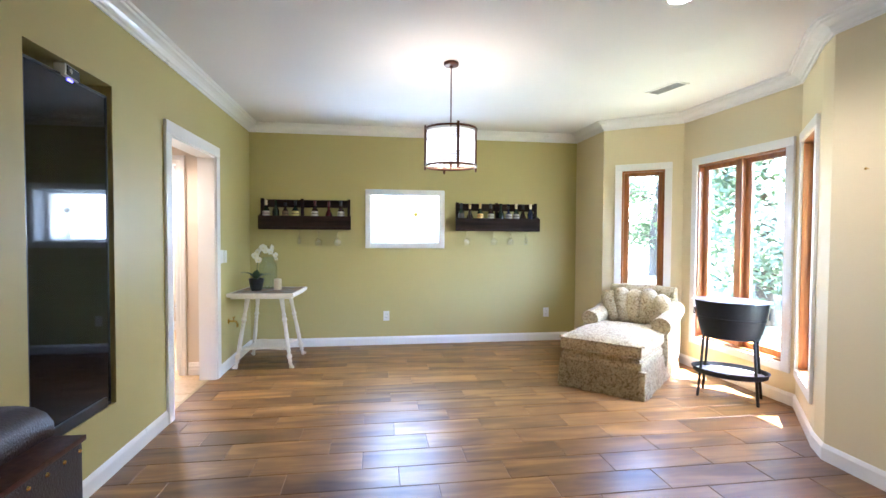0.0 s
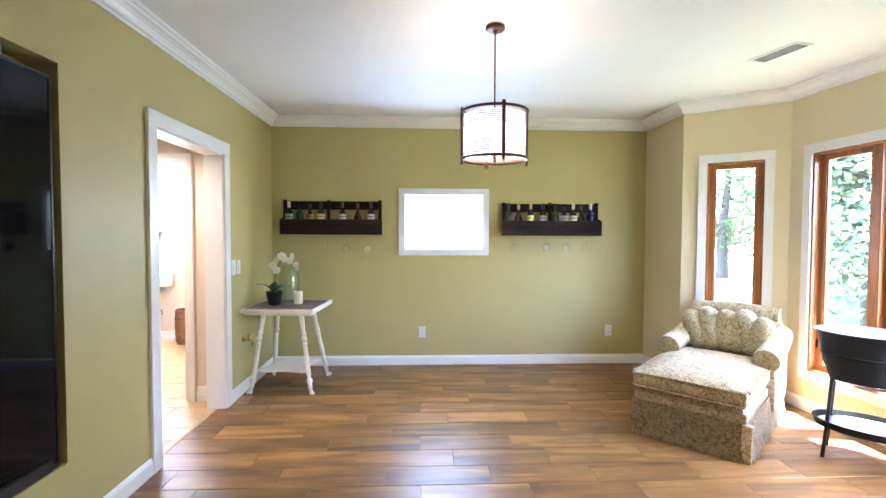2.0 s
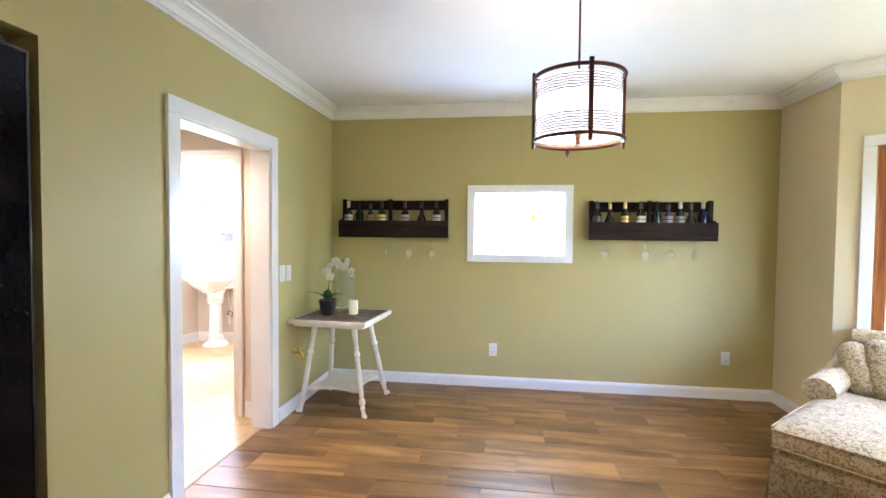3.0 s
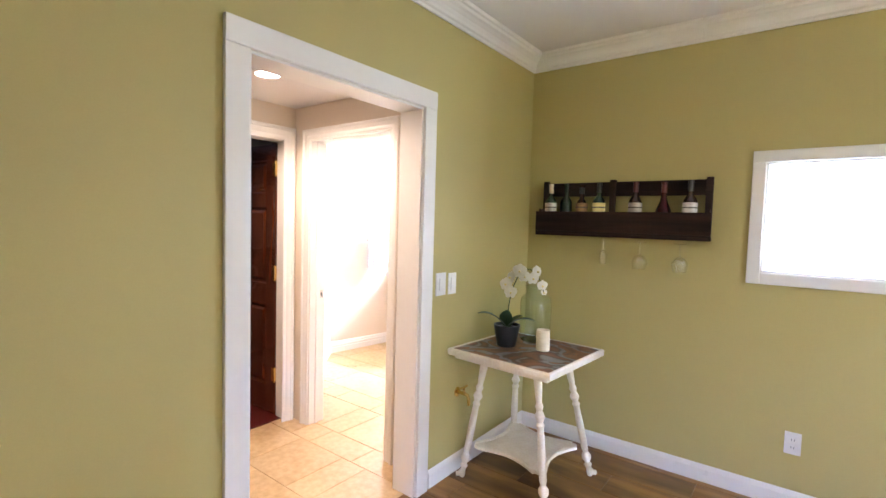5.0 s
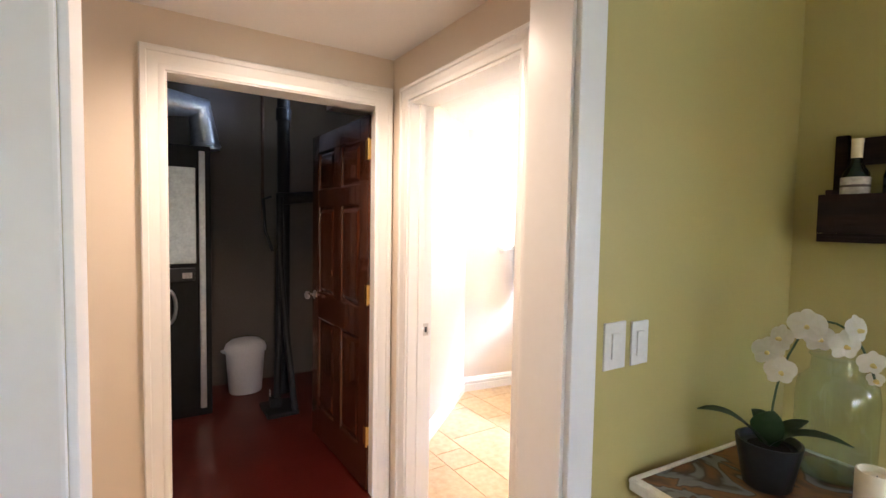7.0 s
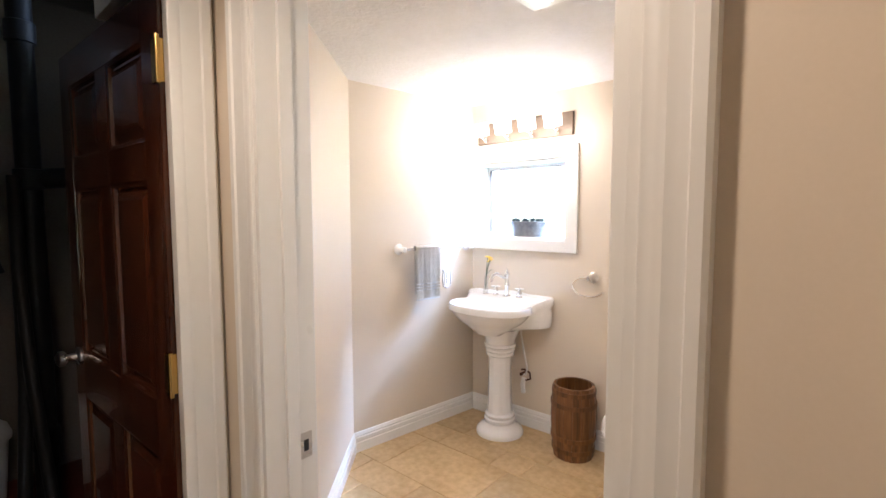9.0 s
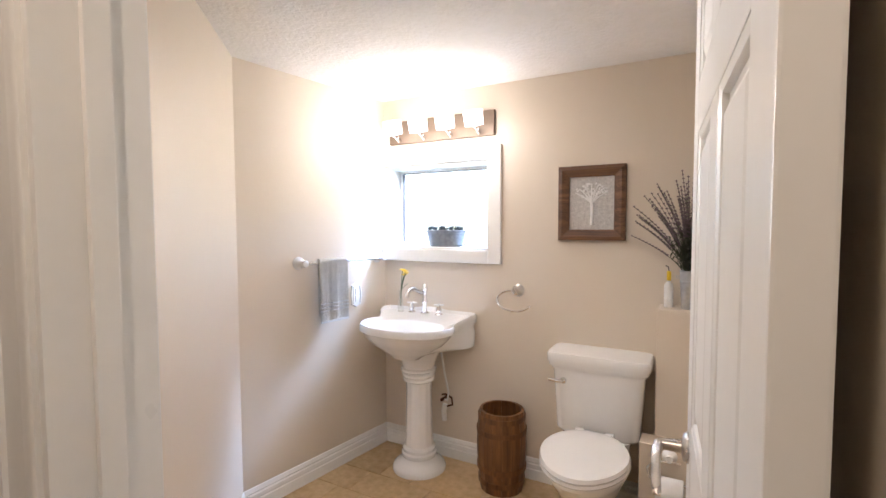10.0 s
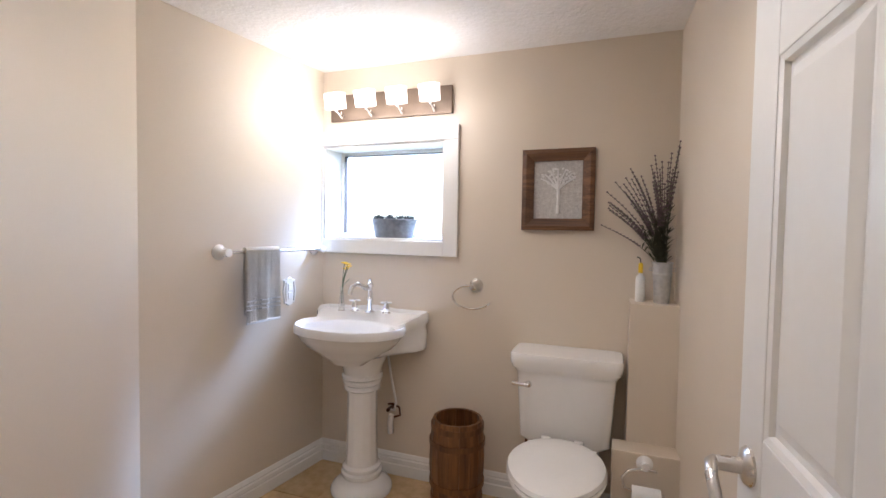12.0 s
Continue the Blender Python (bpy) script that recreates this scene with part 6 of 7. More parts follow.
def cloth(parent, name, x_front, y0, y1, z0, z1, material, front=True):
    bm = bmesh.new()
    rows = []
    for i in range(17):
        y = y0 + (y1 - y0) * i / 16
        col = []
        for j in range(13):
            f = j / 12
            z = z1 + (z0 - z1) * f
            wob = 0.006 * math.sin(i * 0.8 + 0.6) * f + 0.002 * math.sin(i * 2.1)
            col.append(bm.verts.new((x_front + wob, y + 0.006 * f * math.sin(i * 0.4), z)))
        rows.append(col)
    for a, b in zip(rows, rows[1:]):
        for j in range(12):
            bm.faces.new((a[j], b[j], b[j + 1], a[j + 1]))
    bmesh.ops.solidify(bm, geom=bm.faces[:], thickness=0.007)
    return part(name, bm, material, parent, smooth=True)


cloth(t, "front_fold", 0.017, -0.095, 0.105, -0.335, 0.006, TOWEL)
cloth(t, "back_fold", -0.013, -0.085, 0.095, -0.30, 0.006, TOWEL)
part("top_fold", moved(tube([(0.002, -0.092, 0.006), (0.002, 0.0, 0.007), (0.002, 0.102, 0.006)], 0.0165, 12), Matrix()), TOWEL, t, smooth=True)
for z in (-0.225, -0.245, -0.265):
    cloth(t, "woven_stripe", 0.0195, -0.0955, 0.1055, z - 0.007, z, TOWEL_W)
part("hem_stripe", bm_box(0.018, 0.0235, -0.094, 0.104, -0.336, -0.325, 0.001), TOWEL_W, t)


def ornate_plate(label, m, scale=1.0):
    """Scalloped white switch plate with two rockers."""
    t = thing("ornate_switch_plate", label, "switch plate")
    t.matrix_basis = m
    bm = bmesh.new()
    pts = []
    for k in range(40):
        a = 2 * math.pi * k / 40
        r = 1.0 + 0.06 * math.cos(8 * a)
        x, z = 0.046 * r * math.copysign(abs(math.cos(a)) ** 0.6, math.cos(a)), 0.075 * r * math.copysign(abs(math.sin(a)) ** 0.6, math.sin(a))
        pts.append((x * scale, z * scale))
    lo = [bm.verts.new((x, 0, z)) for x, z in pts]
    hi = [bm.verts.new((x * 0.93, 0.008, z * 0.95)) for x, z in pts]
    bm.faces.new(hi)
    for k in range(40):
        j = (k + 1) % 40
        bm.faces.new((lo[k], lo[j], hi[j], hi[k]))
    bmesh.ops.recalc_face_normals(bm, faces=bm.faces[:])
    part("scalloped_plate", bm, PLASTIC, t, smooth=True)
    for dz in (-0.022, 0.022):
        part("rocker", bm_box(-0.014, 0.014, 0.008, 0.013, dz - 0.018, dz + 0.018, 0.002), PLASTIC, t)
    for sx in (-1, 1):
        part("scroll_rib", tube([(sx * 0.026, 0.009, -0.05), (sx * 0.030, 0.011, 0.0), (sx * 0.026, 0.009, 0.05)], 0.0035, 8), PLASTIC, t, smooth=True)
    return t


ornate_plate("white scalloped power plate on the greige wall", pose(-3.778, 6.799, 1.008, 0, 0, -97.5), 0.95)
jd = (Vector(JOG_END) - Vector(JOG)).normalized()
jp = Vector(JOG_END) - jd * 0.358
ornate_plate("white scalloped switch plate on the angled wall", pose(jp.x, jp.y, 1.045, 0, 0, math.degrees(math.atan2(jd.y, jd.x))), 1.05)

# towel ring
t = thing("towel_ring", "brushed nickel open towel ring on a round mount", "towel ring", (-2.823, BY1, 1.065))
part("wall_mount", moved(lathe([(0, 0), (0.034, 0), (0.036, 0.006), (0.026, 0.016), (0.016, 0.028), (0.014, 0.046), (0.02, 0.054), (0, 0.062)], 22), pose(0, 0, 0, 90)), NICKEL, t, "brushed nickel mount", smooth=True)
part("ring", tube([(-0.012 + 0.10 * math.cos(radians(a)), -0.045, -0.056 + 0.058 * math.sin(radians(a))) for a in range(76, 345, 8)], 0.006, 8), CHROME, t, smooth=True)

# vanity light bar
t = thing("vanity_light_bar", "nickel vanity light bar with four lit glass shades", "wall lamp", (-3.325, BY1, 1.93))
part("back_plate", bm_box(-0.36, 0.36, -0.022, 0, 0.012, 0.155, 0.006), PLATE, t, "satin tan metal plate")
for k in range(4):
    x = -0.272 + 0.182 * k
    arm = part("arm", tube([(x, -0.02, 0.035), (x, -0.06, 0.03), (x + 0.0, -0.085, 0.045), (x, -0.105, 0.05)], 0.007, 10), CHROME, t, smooth=True)
    part("arm_curl", tube([(x, -0.03, 0.045), (x, -0.05, 0.05), (x, -0.06, 0.03), (x, -0.045, 0.02)], 0.004, 8), CHROME, arm, smooth=True)
    part("glass_shade", moved(soft_box(-0.044, 0.044, -0.044, 0.044, -0.046, 0.046, 0.008, 0, 4), pose(x, -0.112, 0.098, 14, 0, 0)), BULB, t, "bright lit frosted glass shade", smooth=True)

# framed tree picture
t = thing("framed_picture", "rustic wood framed picture of a white tree", "picture", (-2.428, BY1, 1.5435))
w2, h2, fw = 0.168, 0.192, 0.056
for pts in (((-w2, -h2), (w2, -h2)), ((w2, -h2), (w2, h2)), ((w2, h2), (-w2, h2)), ((-w2, h2), (-w2, -h2))):
    (x0, z0), (x1, z1) = pts
    dx, dz = (x1 - x0), (z1 - z0)
    ln = math.hypot(dx, dz)
    ux, uz = dx / ln, dz / ln
    nx, nz = -uz, ux
    bm = bmesh.new()
    o0, o1 = (x0, z0), (x1, z1)
    i0, i1 = (x0 + (ux + nx) * fw, z0 + (uz + nz) * fw), (x1 + (-ux + nx) * fw, z1 + (-uz + nz) * fw)
    m0, m1 = (x0 + (ux + nx) * 0.02, z0 + (uz + nz) * 0.02), (x1 + (-ux + nx) * 0.02, z1 + (-uz + nz) * 0.02)
    grid = []
    for (a0, a1), y in (((o0, o1), 0.0), ((o0, o1), -0.028), ((m0, m1), -0.034), ((i0, i1), -0.020), ((i0, i1), 0.0)):
        grid.append((bm.verts.new((a0[0], y, a0[1])), bm.verts.new((a1[0], y, a1[1]))))
    for a, b in zip(grid, grid[1:]):
        bm.faces.new((a[0], a[1], b[1], b[0]))
    bmesh.ops.recalc_face_normals(bm, faces=bm.faces[:])
    part("frame_rail", bm, FRAME_WOOD, t)
card = part("backing_card", bm_box(-w2 + fw - 0.004, w2 - fw + 0.004, -0.012, -0.002, -h2 + fw - 0.004, h2 - fw + 0.004), GREYMAT, t, "grey lace-patterned card")
bm = tube([(0.0, -0.0135, -0.10), (0.002, -0.0135, -0.04), (0.0, -0.0135, 0.02)], 0.007, 6)
rnd = random.Random(5)
for k in range(7):
    a = radians(20 + 140 * k / 6)
    tube([(0.0, -0.0135, 0.0), (0.04 * math.cos(a), -0.0135, 0.02 + 0.035 * math.sin(a)), (0.075 * math.cos(a), -0.0135, 0.03 + 0.055 * math.sin(a))], 0.0035, 5, bm)
for k in range(60):
    a, r = rnd.uniform(0, 2 * math.pi), math.sqrt(rnd.random())
    join(bm, moved(bm_box(-0.005, 0.005, -0.0005, 0.0005, -0.003, 0.003), pose(0.068 * r * math.cos(a), -0.0136, 0.055 + 0.036 * r * math.sin(a), 0, rnd.uniform(0, 180), 0)))
part("tree_cutout", moved(bm, Matrix.Diagonal((1.15, 1, 1.12, 1))), PAPER, card, "white cut-paper tree")

# toilet
TXC = -2.358
toilet = thing("toilet", "white two-piece toilet with the lid down", "toilet", (TXC, BY1, 0))
toilet.scale = (1, 1, 1.025)


def loft(rings, cap=(True, True)):
    bm = bmesh.new()
    vs = [[bm.verts.new(p) for p in ring] for ring in rings]
    n = len(vs[0])
    for a, b in zip(vs, vs[1:]):
        for k in range(n):
            j = (k + 1) % n
            bm.faces.new((a[k], a[j], b[j], b[k]))
    if cap[0]:
        bm.faces.new(vs[0][::-1])
    if cap[1]:
        bm.faces.new(vs[-1])
    bmesh.ops.recalc_face_normals(bm, faces=bm.faces[:])
    return bm


def rounded(cx, cy, hx, hy, z, power=4.0, n=40):
    out = []
    for k in range(n):
        a = 2 * math.pi * k / n
        c, s = math.cos(a), math.sin(a)
        out.append((cx + hx * math.copysign(abs(c) ** (2 / power), c), cy + hy * math.copysign(abs(s) ** (2 / power), s), z))
    return out


def egg(y_back, y_front, hw, z, n=40):
    cy, hy = (y_back + y_front) / 2, (y_back - y_front) / 2
    out = []
    for k in range(n):
        a = 2 * math.pi * k / n
        c, s = math.cos(a), math.sin(a)
        out.append((hw * c * (1 - 0.10 * max(-s, 0)) * (1.0 + 0.05 * max(s, 0)), cy + hy * s, z))
    return out


part("tank", loft([rounded(0, -0.115, 0.185, 0.078, 0.385), rounded(0, -0.115, 0.198, 0.086, 0.40, 5), rounded(0, -0.115, 0.215, 0.094, 0.69, 6), rounded(0, -0.115, 0.218, 0.096, 0.70, 6)]), PORCELAIN, toilet, smooth=True)
part("tank_lid", loft([rounded(0, -0.117, 0.222, 0.10, 0.70, 7), rounded(0, -0.117, 0.224, 0.102, 0.708, 8), rounded(0, -0.117, 0.234, 0.109, 0.716, 8), rounded(0, -0.117, 0.235, 0.110, 0.726, 8), rounded(0, -0.117, 0.242, 0.114, 0.736, 8), rounded(0, -0.117, 0.243, 0.115, 0.770, 8), rounded(0, -0.117, 0.237, 0.110, 0.779, 8)]), PORCELAIN, toilet, smooth=True)
lv = part("flush_lever", moved(lathe([(0, 0), (0.014, 0), (0.016, 0.01), (0.012, 0.018), (0, 0.02)], 16), pose(-0.155, -0.205, 0.645, 90)), CHROME, toilet, "chrome flush lever", smooth=True)
part("lever_arm", tube([(-0.155, -0.228, 0.645), (-0.18, -0.232, 0.645), (-0.225, -0.23, 0.648)], 0.008, 10), CHROME, lv, smooth=True)
part("bowl", loft([egg(-0.10, -0.50, 0.11, 0.0), egg(-0.10, -0.52, 0.115, 0.02), egg(-0.10, -0.50, 0.10, 0.10), egg(-0.10, -0.56, 0.125, 0.22), egg(-0.12, -0.66, 0.17, 0.33), egg(-0.14, -0.70, 0.185, 0.375), egg(-0.14, -0.70, 0.183, 0.39)]), PORCELAIN, toilet, smooth=True)
part("tank_shelf", loft([rounded(0, -0.13, 0.12, 0.10, 0.25), rounded(0, -0.13, 0.15, 0.10, 0.34), rounded(0, -0.13, 0.155, 0.10, 0.386)]), PORCELAIN, toilet, smooth=True)
part("seat", loft([egg(-0.225, -0.705, 0.186, 0.391), egg(-0.22, -0.712, 0.190, 0.398), egg(-0.225, -0.708, 0.187, 0.409)]), PORCELAIN, toilet, smooth=True)
part("seat_lid", loft([egg(-0.225, -0.706, 0.186, 0.4105), egg(-0.22, -0.712, 0.190, 0.418), egg(-0.23, -0.705, 0.184, 0.432), egg(-0.26, -0.67, 0.155, 0.438), egg(-0.35, -0.58, 0.08, 0.441)]), PORCELAIN, toilet, smooth=True)
for sx in (-1, 1):
    part("seat_hinge", bm_box(sx * 0.07 - 0.02, sx * 0.07 + 0.02, -0.245, -0.215, 0.391, 0.432, 0.006), PORCELAIN, toilet, smooth=True)
part("supply_valve", tube([(-0.20, 0.0, 0.20), (-0.20, -0.06, 0.20), (-0.20, -0.07, 0.24), (-0.17, -0.09, 0.39)], 0.007, 8), BRONZE, toilet, smooth=True)

# barrel
BR = thing("wooden_barrel", "small old wooden keg barrel with hoops, open top", "barrel", (-2.862, 6.905, 0.0))
BR.scale = (1.16, 1.16, 1.13)
NST = 16
rp = [(0.100, 0.0), (0.108, 0.08), (0.115, 0.17), (0.116, 0.22), (0.112, 0.31), (0.104, 0.385)]
for k in range(NST):
    a0, a1 = 2 * math.pi * (k + 0.008) / NST, 2 * math.pi * (k + 0.992) / NST
    rings = []
    for r, z in rp:
        rings.append([(r * math.cos(a0), r * math.sin(a0), z), (r * math.cos(a1), r * math.sin(a1), z), ((r - 0.012) * math.cos(a1), (r - 0.012) * math.sin(a1), z), ((r - 0.012) * math.cos(a0), (r - 0.012) * math.sin(a0), z)])
    part("stave", loft(rings), BARREL_WOOD, BR)
part("bottom", lathe([(0, 0.01), (0.087, 0.01), (0.087, 0.025), (0, 0.025)], 24), BARREL_WOOD, BR)
for z, r in ((0.05, 0.1065), (0.115, 0.1125), (0.29, 0.1145), (0.355, 0.1085)):
    part("hoop", lathe([(r - 0.001, z - 0.012), (r + 0.003, z - 0.011), (r + 0.003, z + 0.011), (r - 0.001, z + 0.012)], 32), BARREL_WOOD, BR, "dark wooden hoop", smooth=True)

# planter on the window sill
t = thing("sill_planter", "oval galvanised planter with small dark succulents", "planter", (-3.345, BY1 + 0.105, BATHWIN[2] + 0.012))
t.scale = (1.22, 1.22, 1.3)
part("tin", moved(lathe([(0, 0), (0.075, 0), (0.078, 0.004), (0.092, 0.075), (0.096, 0.078), (0.094, 0.082), (0.088, 0.08), (0.075, 0.06), (0, 0.055)], 32), Matrix.Diagonal((1.22, 0.62, 1, 1))), ZINC, t, smooth=True)
part("rim_band", moved(lathe([(0.0885, 0.060), (0.0905, 0.063), (0.0895, 0.067)], 32), Matrix.Diagonal((1.22, 0.62, 1, 1))), ZINC, t, smooth=True)
for k in range(11):
    bm = bmesh.new()
    x = -0.095 + 0.019 * k
    y = 0.018 * math.sin(k * 2.4)
    for p in range(9):
        blade(curve((x, y, 0.07), (x + 0.012 * math.cos(p * 0.7), y + 0.012 * math.sin(p * 0.7), 0.082), (x + 0.02 * math.cos(p * 0.7), y + 0.02 * math.sin(p * 0.7), 0.098 + 0.006 * math.sin(k * 1.7 + p)), 4), 0.005, 0.003, bm)
    part("succulent", bm, SUCCULENT, t)

# lavender pail and bottle on the ledge
t = thing("lavender_pail", "galvanised pail with dried lavender stems", "dried flowers", (-1.973, 6.970, 1.045))
part("pail", lathe([(0, 0), (0.029, 0), (0.031, 0.004), (0.040, 0.168), (0.043, 0.171), (0.043, 0.177), (0.038, 0.176), (0.036, 0.155), (0, 0.150)], 26), GALV, t, smooth=True)
part("pail_band", lathe([(0.0372, 0.118), (0.0392, 0.121), (0.0396, 0.127), (0.0382, 0.131)], 26), GALV, t, smooth=True)
for sx in (-1, 1):
    part("ear", tube([(sx * 0.039, 0, 0.140), (sx * 0.052, 0, 0.140), (sx * 0.052, 0, 0.150), (sx * 0.039, 0, 0.150)], 0.002, 6), GALV, t)
rnd = random.Random(11)
for k in range(42):
    # most stems lean to the open side, away from the corner
    f = (k + 0.5) / 42
    tx = 0.075 - 0.33 * f + rnd.uniform(-0.03, 0.03)
    hz = 0.50 - 0.80 * max(0.0, -tx - 0.02) + rnd.uniform(-0.16, 0.01)
    ty = rnd.uniform(-0.10, 0.05)
    top = Vector((min(tx, 0.046), ty, 0.16 + hz))
    a = rnd.uniform(0, 2 * math.pi)
    pts = curve((0.016 * math.cos(a), 0.016 * math.sin(a), 0.15), (top.x * 0.22, top.y * 0.3, 0.15 + hz * 0.55), top, 8)
    stem = part("stem", tube(pts, 0.0013, 5), SPRIG, t)
    bm = bmesh.new()
    whorls = rnd.randint(9, 13)
    for q in range(whorls):
        g = 0.50 + 0.50 * q / (whorls - 1)
        i = min(int(g * 7), 6)
        p = pts[i].lerp(pts[i + 1], g * 7 - i)
        w = 0.0062 * (1.1 - 0.5 * q / whorls) * rnd.uniform(0.8, 1.15)
        for e in range(4):
            join(bm, moved(bm_box(-0.0022, 0.0022, 0.0, w, -0.0026, 0.0030), Matrix.Translation(p) @ pose(0, 0, 0, 30, 0, e * 90 + q * 37)))
    part("flower_spike", bm, LAVENDER, stem)
    bm = bmesh.new()
    for q in range(9):
        g = 0.06 + 0.055 * q
        i = min(int(g * 7), 6)
        p = pts[i].lerp(pts[i + 1], g * 7 - i)
        b = q * 2.4 + k
        ln = rnd.uniform(0.022, 0.042)
        tip = p + Vector((ln * math.cos(b), ln * math.sin(b), ln * 0.75))
        tip.x, tip.y = min(tip.x, 0.050), min(tip.y, 0.075)
        blade([p, p.lerp(tip, 0.5) + Vector((0, 0, 0.003)), tip], 0.0042, 0.0008, bm)
    part("leaves", bm, SPRIG, stem)
t = thing("lotion_bottle", "small white bottle with a yellow cap", "bottle", (-2.058, 6.985, 1.045))
t.scale = (0.86, 0.86, 1.18)
part("bottle_body", lathe([(0, 0), (0.021, 0), (0.023, 0.003), (0.023, 0.085), (0.019, 0.094), (0.009, 0.10), (0.009, 0.108), (0, 0.108)], 20), PLASTIC, t, smooth=True)
part("cap", lathe([(0.010, 0.106), (0.011, 0.108), (0.011, 0.142), (0, 0.145)], 16), YELLOW, t, "yellow cap", smooth=True)
part("nozzle", tube([(0, 0, 0.142), (-0.004, 0, 0.16), (-0.018, 0, 0.165)], 0.0025, 6), BLACKPLASTIC, t)
part("label_band", lathe([(0.0234, 0.03), (0.0234, 0.07)], 20), PAPER, t, smooth=True)

# paper holder on the low ledge
t = thing("paper_holder", "chrome toilet paper holder with a ceramic mount and roll", "paper holder", (-2.03, 6.79, 0.420))
part("wall_mount", moved(lathe([(0, 0), (0.030, 0), (0.032, 0.006), (0.022, 0.016), (0.014, 0.028), (0.016, 0.045), (0, 0.05)], 22), pose(0, 0, 0, 90)), PORCELAIN, t, "white ceramic mount", smooth=True)
part("wire_arm", tube([(0.045, -0.04, -0.01), (0.0, -0.042, -0.005), (-0.06, -0.045, -0.02), (-0.085, -0.05, -0.05), (-0.075, -0.06, -0.085), (-0.05, -0.065, -0.09), (0.07, -0.065, -0.09)], 0.005, 10), CHROME, t, smooth=True)
part("paper_roll", moved(lathe([(0.019, -0.052), (0.055, -0.052), (0.055, 0.052), (0.019, 0.052), (0.019, -0.052)], 32), pose(0.005, -0.068, -0.125, 0, 90)), PAPER, t, "white paper roll", smooth=True)
part("loose_sheet", bm_box(-0.047, 0.057, -0.1245, -0.1225, -0.27, -0.125), PAPER, t)

# ---- outdoors: trees beyond the bay ----
def tree(seed, height, spread, leaves, label):
    rnd = random.Random(seed)
    t = thing("tree", label, "tree", group="trees beyond the bay")
    trunk = tube([(0, 0, -0.3), (0.05, 0.02, height * 0.25), (-0.04, 0.06, height * 0.5), (0.03, 0, height * 0.85)], 0.10 + height * 0.012, 10, taper=0.03)
    part("trunk", trunk, BARK, t, smooth=True)
    tips = []
    for k in range(12):
        a, z = rnd.uniform(0, 2 * math.pi), height * rnd.uniform(0.15, 0.8)
        ln = spread * rnd.uniform(0.5, 1.0)
        tip = Vector((ln * math.cos(a), ln * math.sin(a), z + ln * rnd.uniform(0.1, 0.5)))
        pts = curve((0, 0, z), (tip.x * 0.4, tip.y * 0.4, z + 0.1), tip, 6)
        part("limb", tube(pts, 0.035, 6, taper=0.008), BARK, t)
        tips += pts[2:]
    verts, faces = [], []
    for k in range(leaves):
        c = rnd.choice(tips) + Vector((rnd.gauss(0, 0.28), rnd.gauss(0, 0.28), rnd.gauss(0, 0.24)))
        u = Vector((rnd.gauss(0, 1), rnd.gauss(0, 1), rnd.gauss(0, 0.6))).normalized()
        v = u.orthogonal().normalized()
        s = rnd.uniform(0.035, 0.075)
        n0 = len(verts)
        verts += [c - u * s, c + v * s * 0.5 + u * s * 0.1, c + u * s, c - v * s * 0.5 + u * s * 0.1]
        faces.append((n0, n0 + 1, n0 + 2, n0 + 3))
    me = bpy.data.meshes.new("crown")
    me.from_pydata([tuple(v) for v in verts], [], faces)
    me.materials.append(FOLIAGE)
    cr = new("crown", me)
    cr.parent = t
    return t


base_trees = [tree(3, 4.5, 1.6, 9000, "leafy green tree beyond the bay window"), tree(8, 3.2, 1.4, 8000, "low leafy green tree beyond the bay")]
spots = [(6.0, 5.0, 0, 1.0), (7.0, 7.6, 1, 1.3), (9.5, 9.5, 0, 1.5), (11.0, 7.0, 1, 1.8), (11.5, 18.0, 0, 1.6), (12.0, 11.5, 0, 1.9), (10.0, 3.8, 0, 1.5), (13.5, 5.0, 1, 2.2), (15.0, 14.0, 1, 2.6)]
for k, (x, y, which, sc) in enumerate(spots):
    src = base_trees[which]
    m = pose(x, y, -0.25, 0, 0, 47 * k)
    if k in (0, 1):
        base_trees[k == 1].matrix_basis = m @ Matrix.Diagonal((sc, sc, sc, 1))
        continue
    c = copy_thing(src, m)
    c.matrix_basis = m @ Matrix.Diagonal((sc, sc, sc, 1))

# ---- floor planks and tiles ----
def plank_mesh(lx, ly):
    bm = bm_box(0.0015, lx - 0.0015, 0.0015, ly - 0.0015, -0.012, 0.0)
    tops = [e for e in bm.edges if all(abs(v.co.z) < 1e-6 for v in e.verts)]
    bmesh.ops.bevel(bm, geom=tops, offset=0.0022, segments=1, affect="EDGES")
    me = bpy.data.meshes.new("plank")
    bm.to_mesh(me)
    bm.free()
    return me


meshes = {}


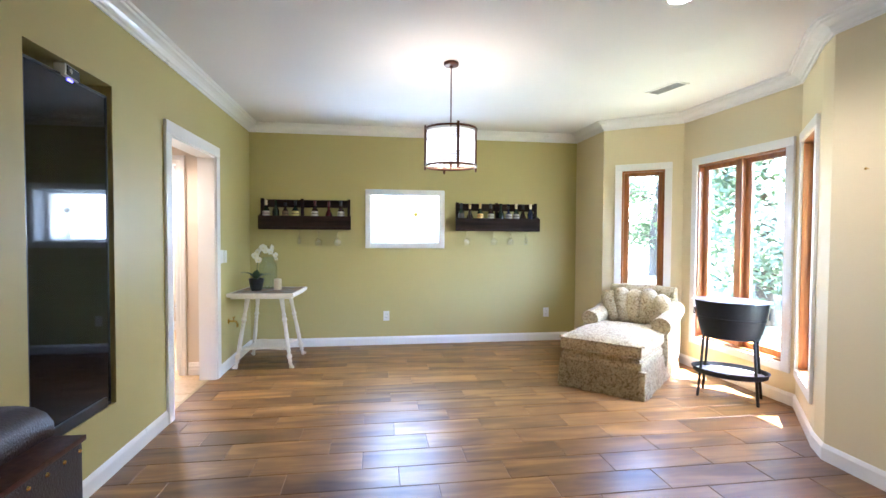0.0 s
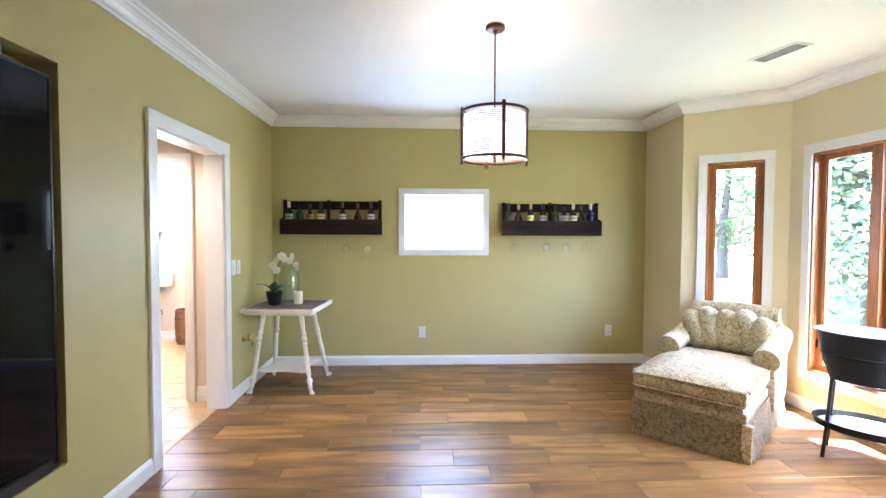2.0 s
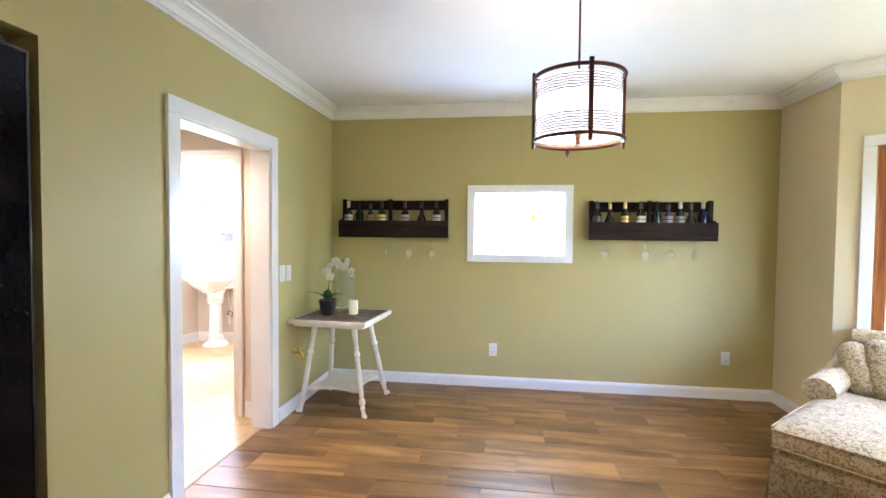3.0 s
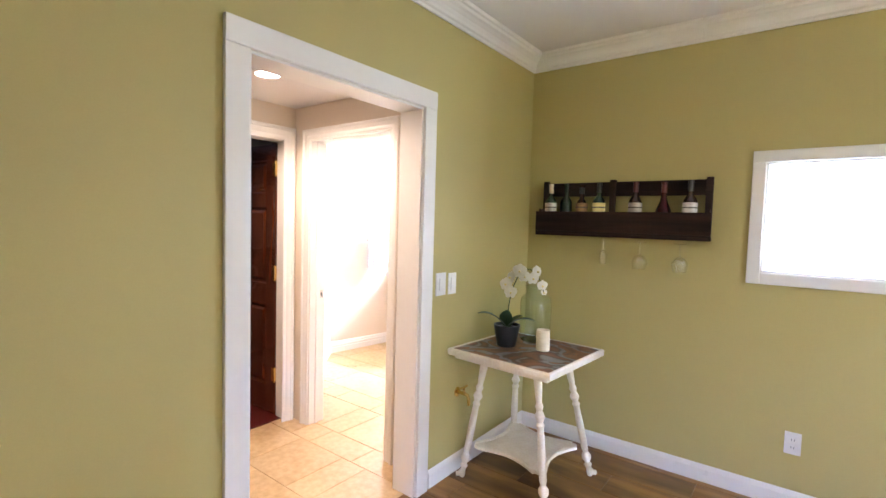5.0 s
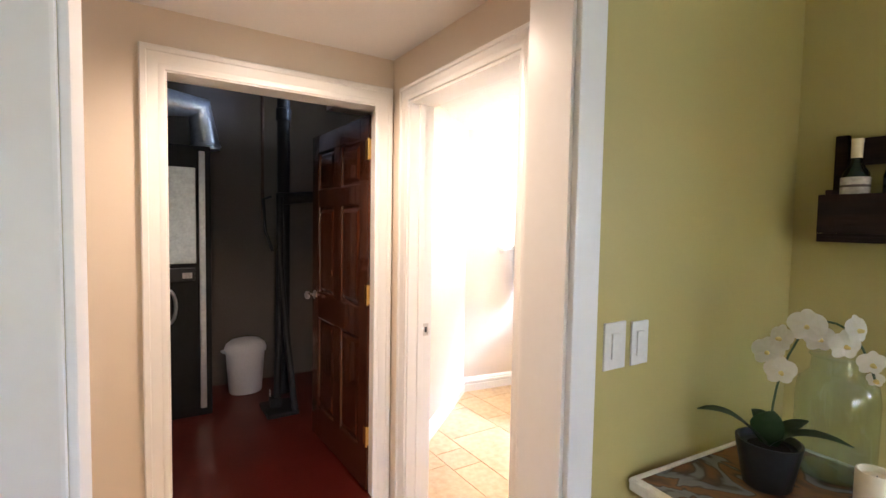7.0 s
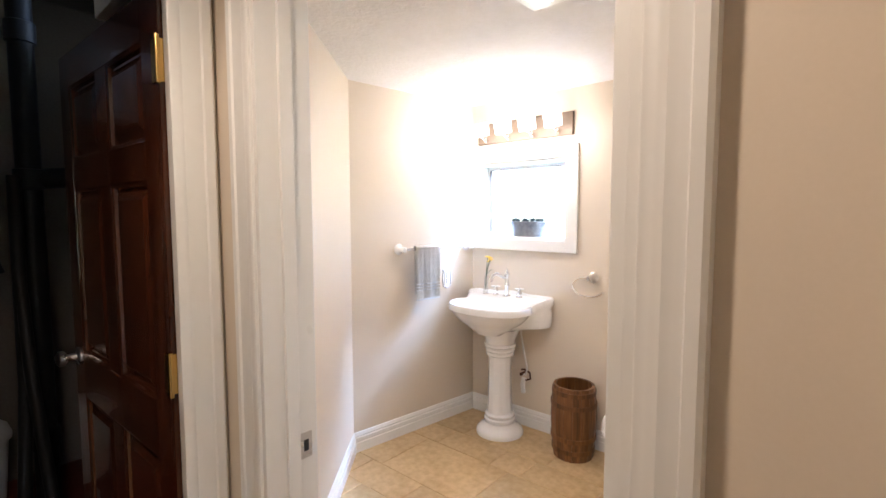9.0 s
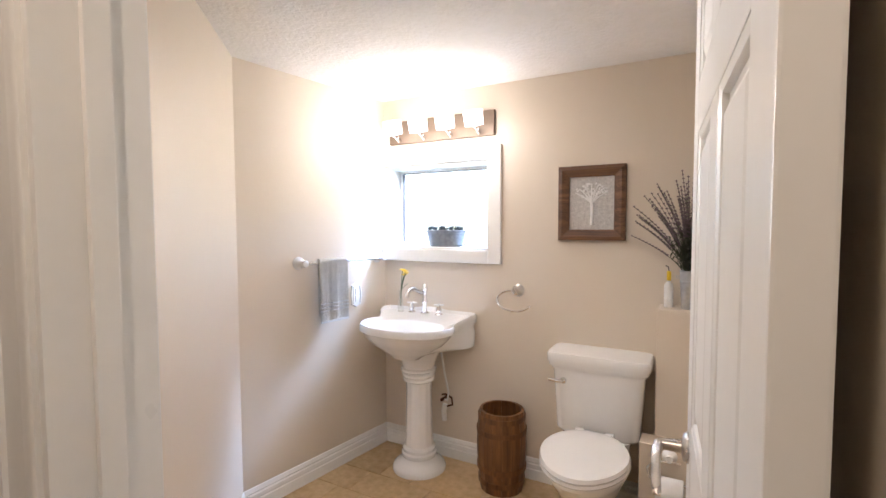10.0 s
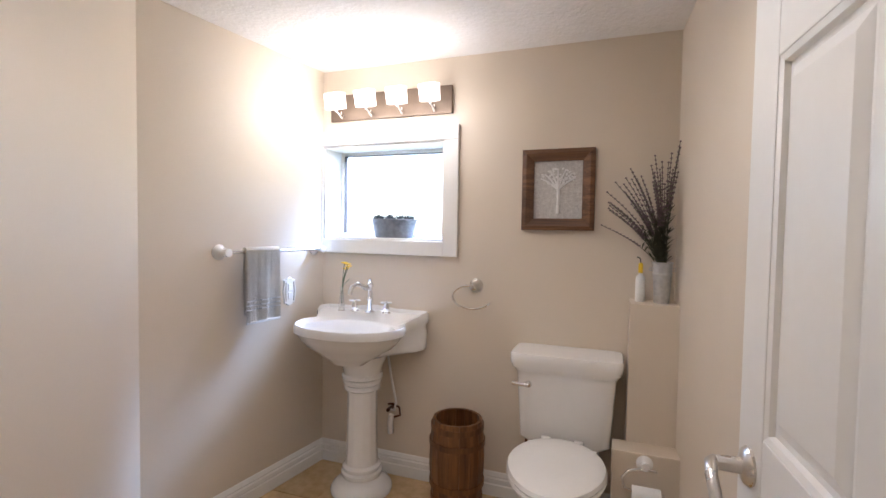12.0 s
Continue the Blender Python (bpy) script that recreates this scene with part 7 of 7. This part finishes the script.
def lay(name, x0, x1, y0, y1, material, parent):
    key = (name, round(x1 - x0, 3), round(y1 - y0, 3))
    if key not in meshes:
        meshes[key] = plank_mesh(x1 - x0, y1 - y0)
        meshes[key].materials.append(material)
    ob = new(name, meshes[key])
    ob.location = (x0, y0, 0.0)
    ob.parent = parent
    return ob


PL, PW = 0.613, 0.2133


def bay_limit(y):
    """East edge of the floor at y."""
    if y > 5.10:
        return 2.57
    if y > 4.62:
        return 2.57 + (5.10 - y) / 0.48 * 0.65
    if y > 3.31:
        return 3.22 + (4.62 - y) / 1.31 * 0.06
    if y > 2.67:
        return 3.28 - (3.31 - y) / 0.64 * 0.51
    if y > 2.52:
        return 2.77 - (2.67 - y) / 0.15 * 0.09
    return 2.68


k0 = int((YS - 3.84) / PW) - 1
k = k0
while True:
    y0 = 3.84 + PW * k
    y1 = y0 + PW
    if y0 >= YF:
        break
    ya, yb = max(y0, YS), min(y1, YF)
    if yb - ya > 0.02:
        lim = max(bay_limit(ya), bay_limit(yb))
        lo = XL - 0.07 if (DOOR_Y0 - 0.05 < (ya + yb) / 2 < DOOR_Y1 + 0.05) else XL
        x = 0.14 - 0.205 * k
        x -= math.ceil((x - lo) / PL) * PL
        while x < lim:
            xa, xb = max(x, lo), min(x + PL, lim + 0.02)
            if xb - xa > 0.02:
                lay("plank", xa, xb, ya, yb, PLANK, floor_room)
            x += PL
    k += 1
# travertine in rows of two heights
y, row = HY0 - 0.02, 0
while y < BY1:
    h = (0.405, 0.203)[row % 2]
    yb = min(y + h, BY1 + 0.01)
    x, n = -3.93 - 0.13 * (row % 3), row
    while x < XL - 0.075:
        wd = (0.405, 0.203, 0.405, 0.608)[n % 4]
        xa, xb = max(x, -3.93), min(x + wd, XL - 0.074)
        if yb - y > 0.02 and xb - xa > 0.02 and not (yb < 4.75 and xb < -2.80):
            lay("tile", max(xa, -2.805) if yb < 4.75 else xa, xb, y, yb, TILE, floor_low)
        x += wd
        n += 1
    y += h
    row += 1
part("threshold", bm_box(XL - 0.085, XL - 0.06, DOOR_Y0 + 0.013, DOOR_Y1 - 0.013, -0.003, 0.003, 0.001), TILE_GROUT, floor_low)
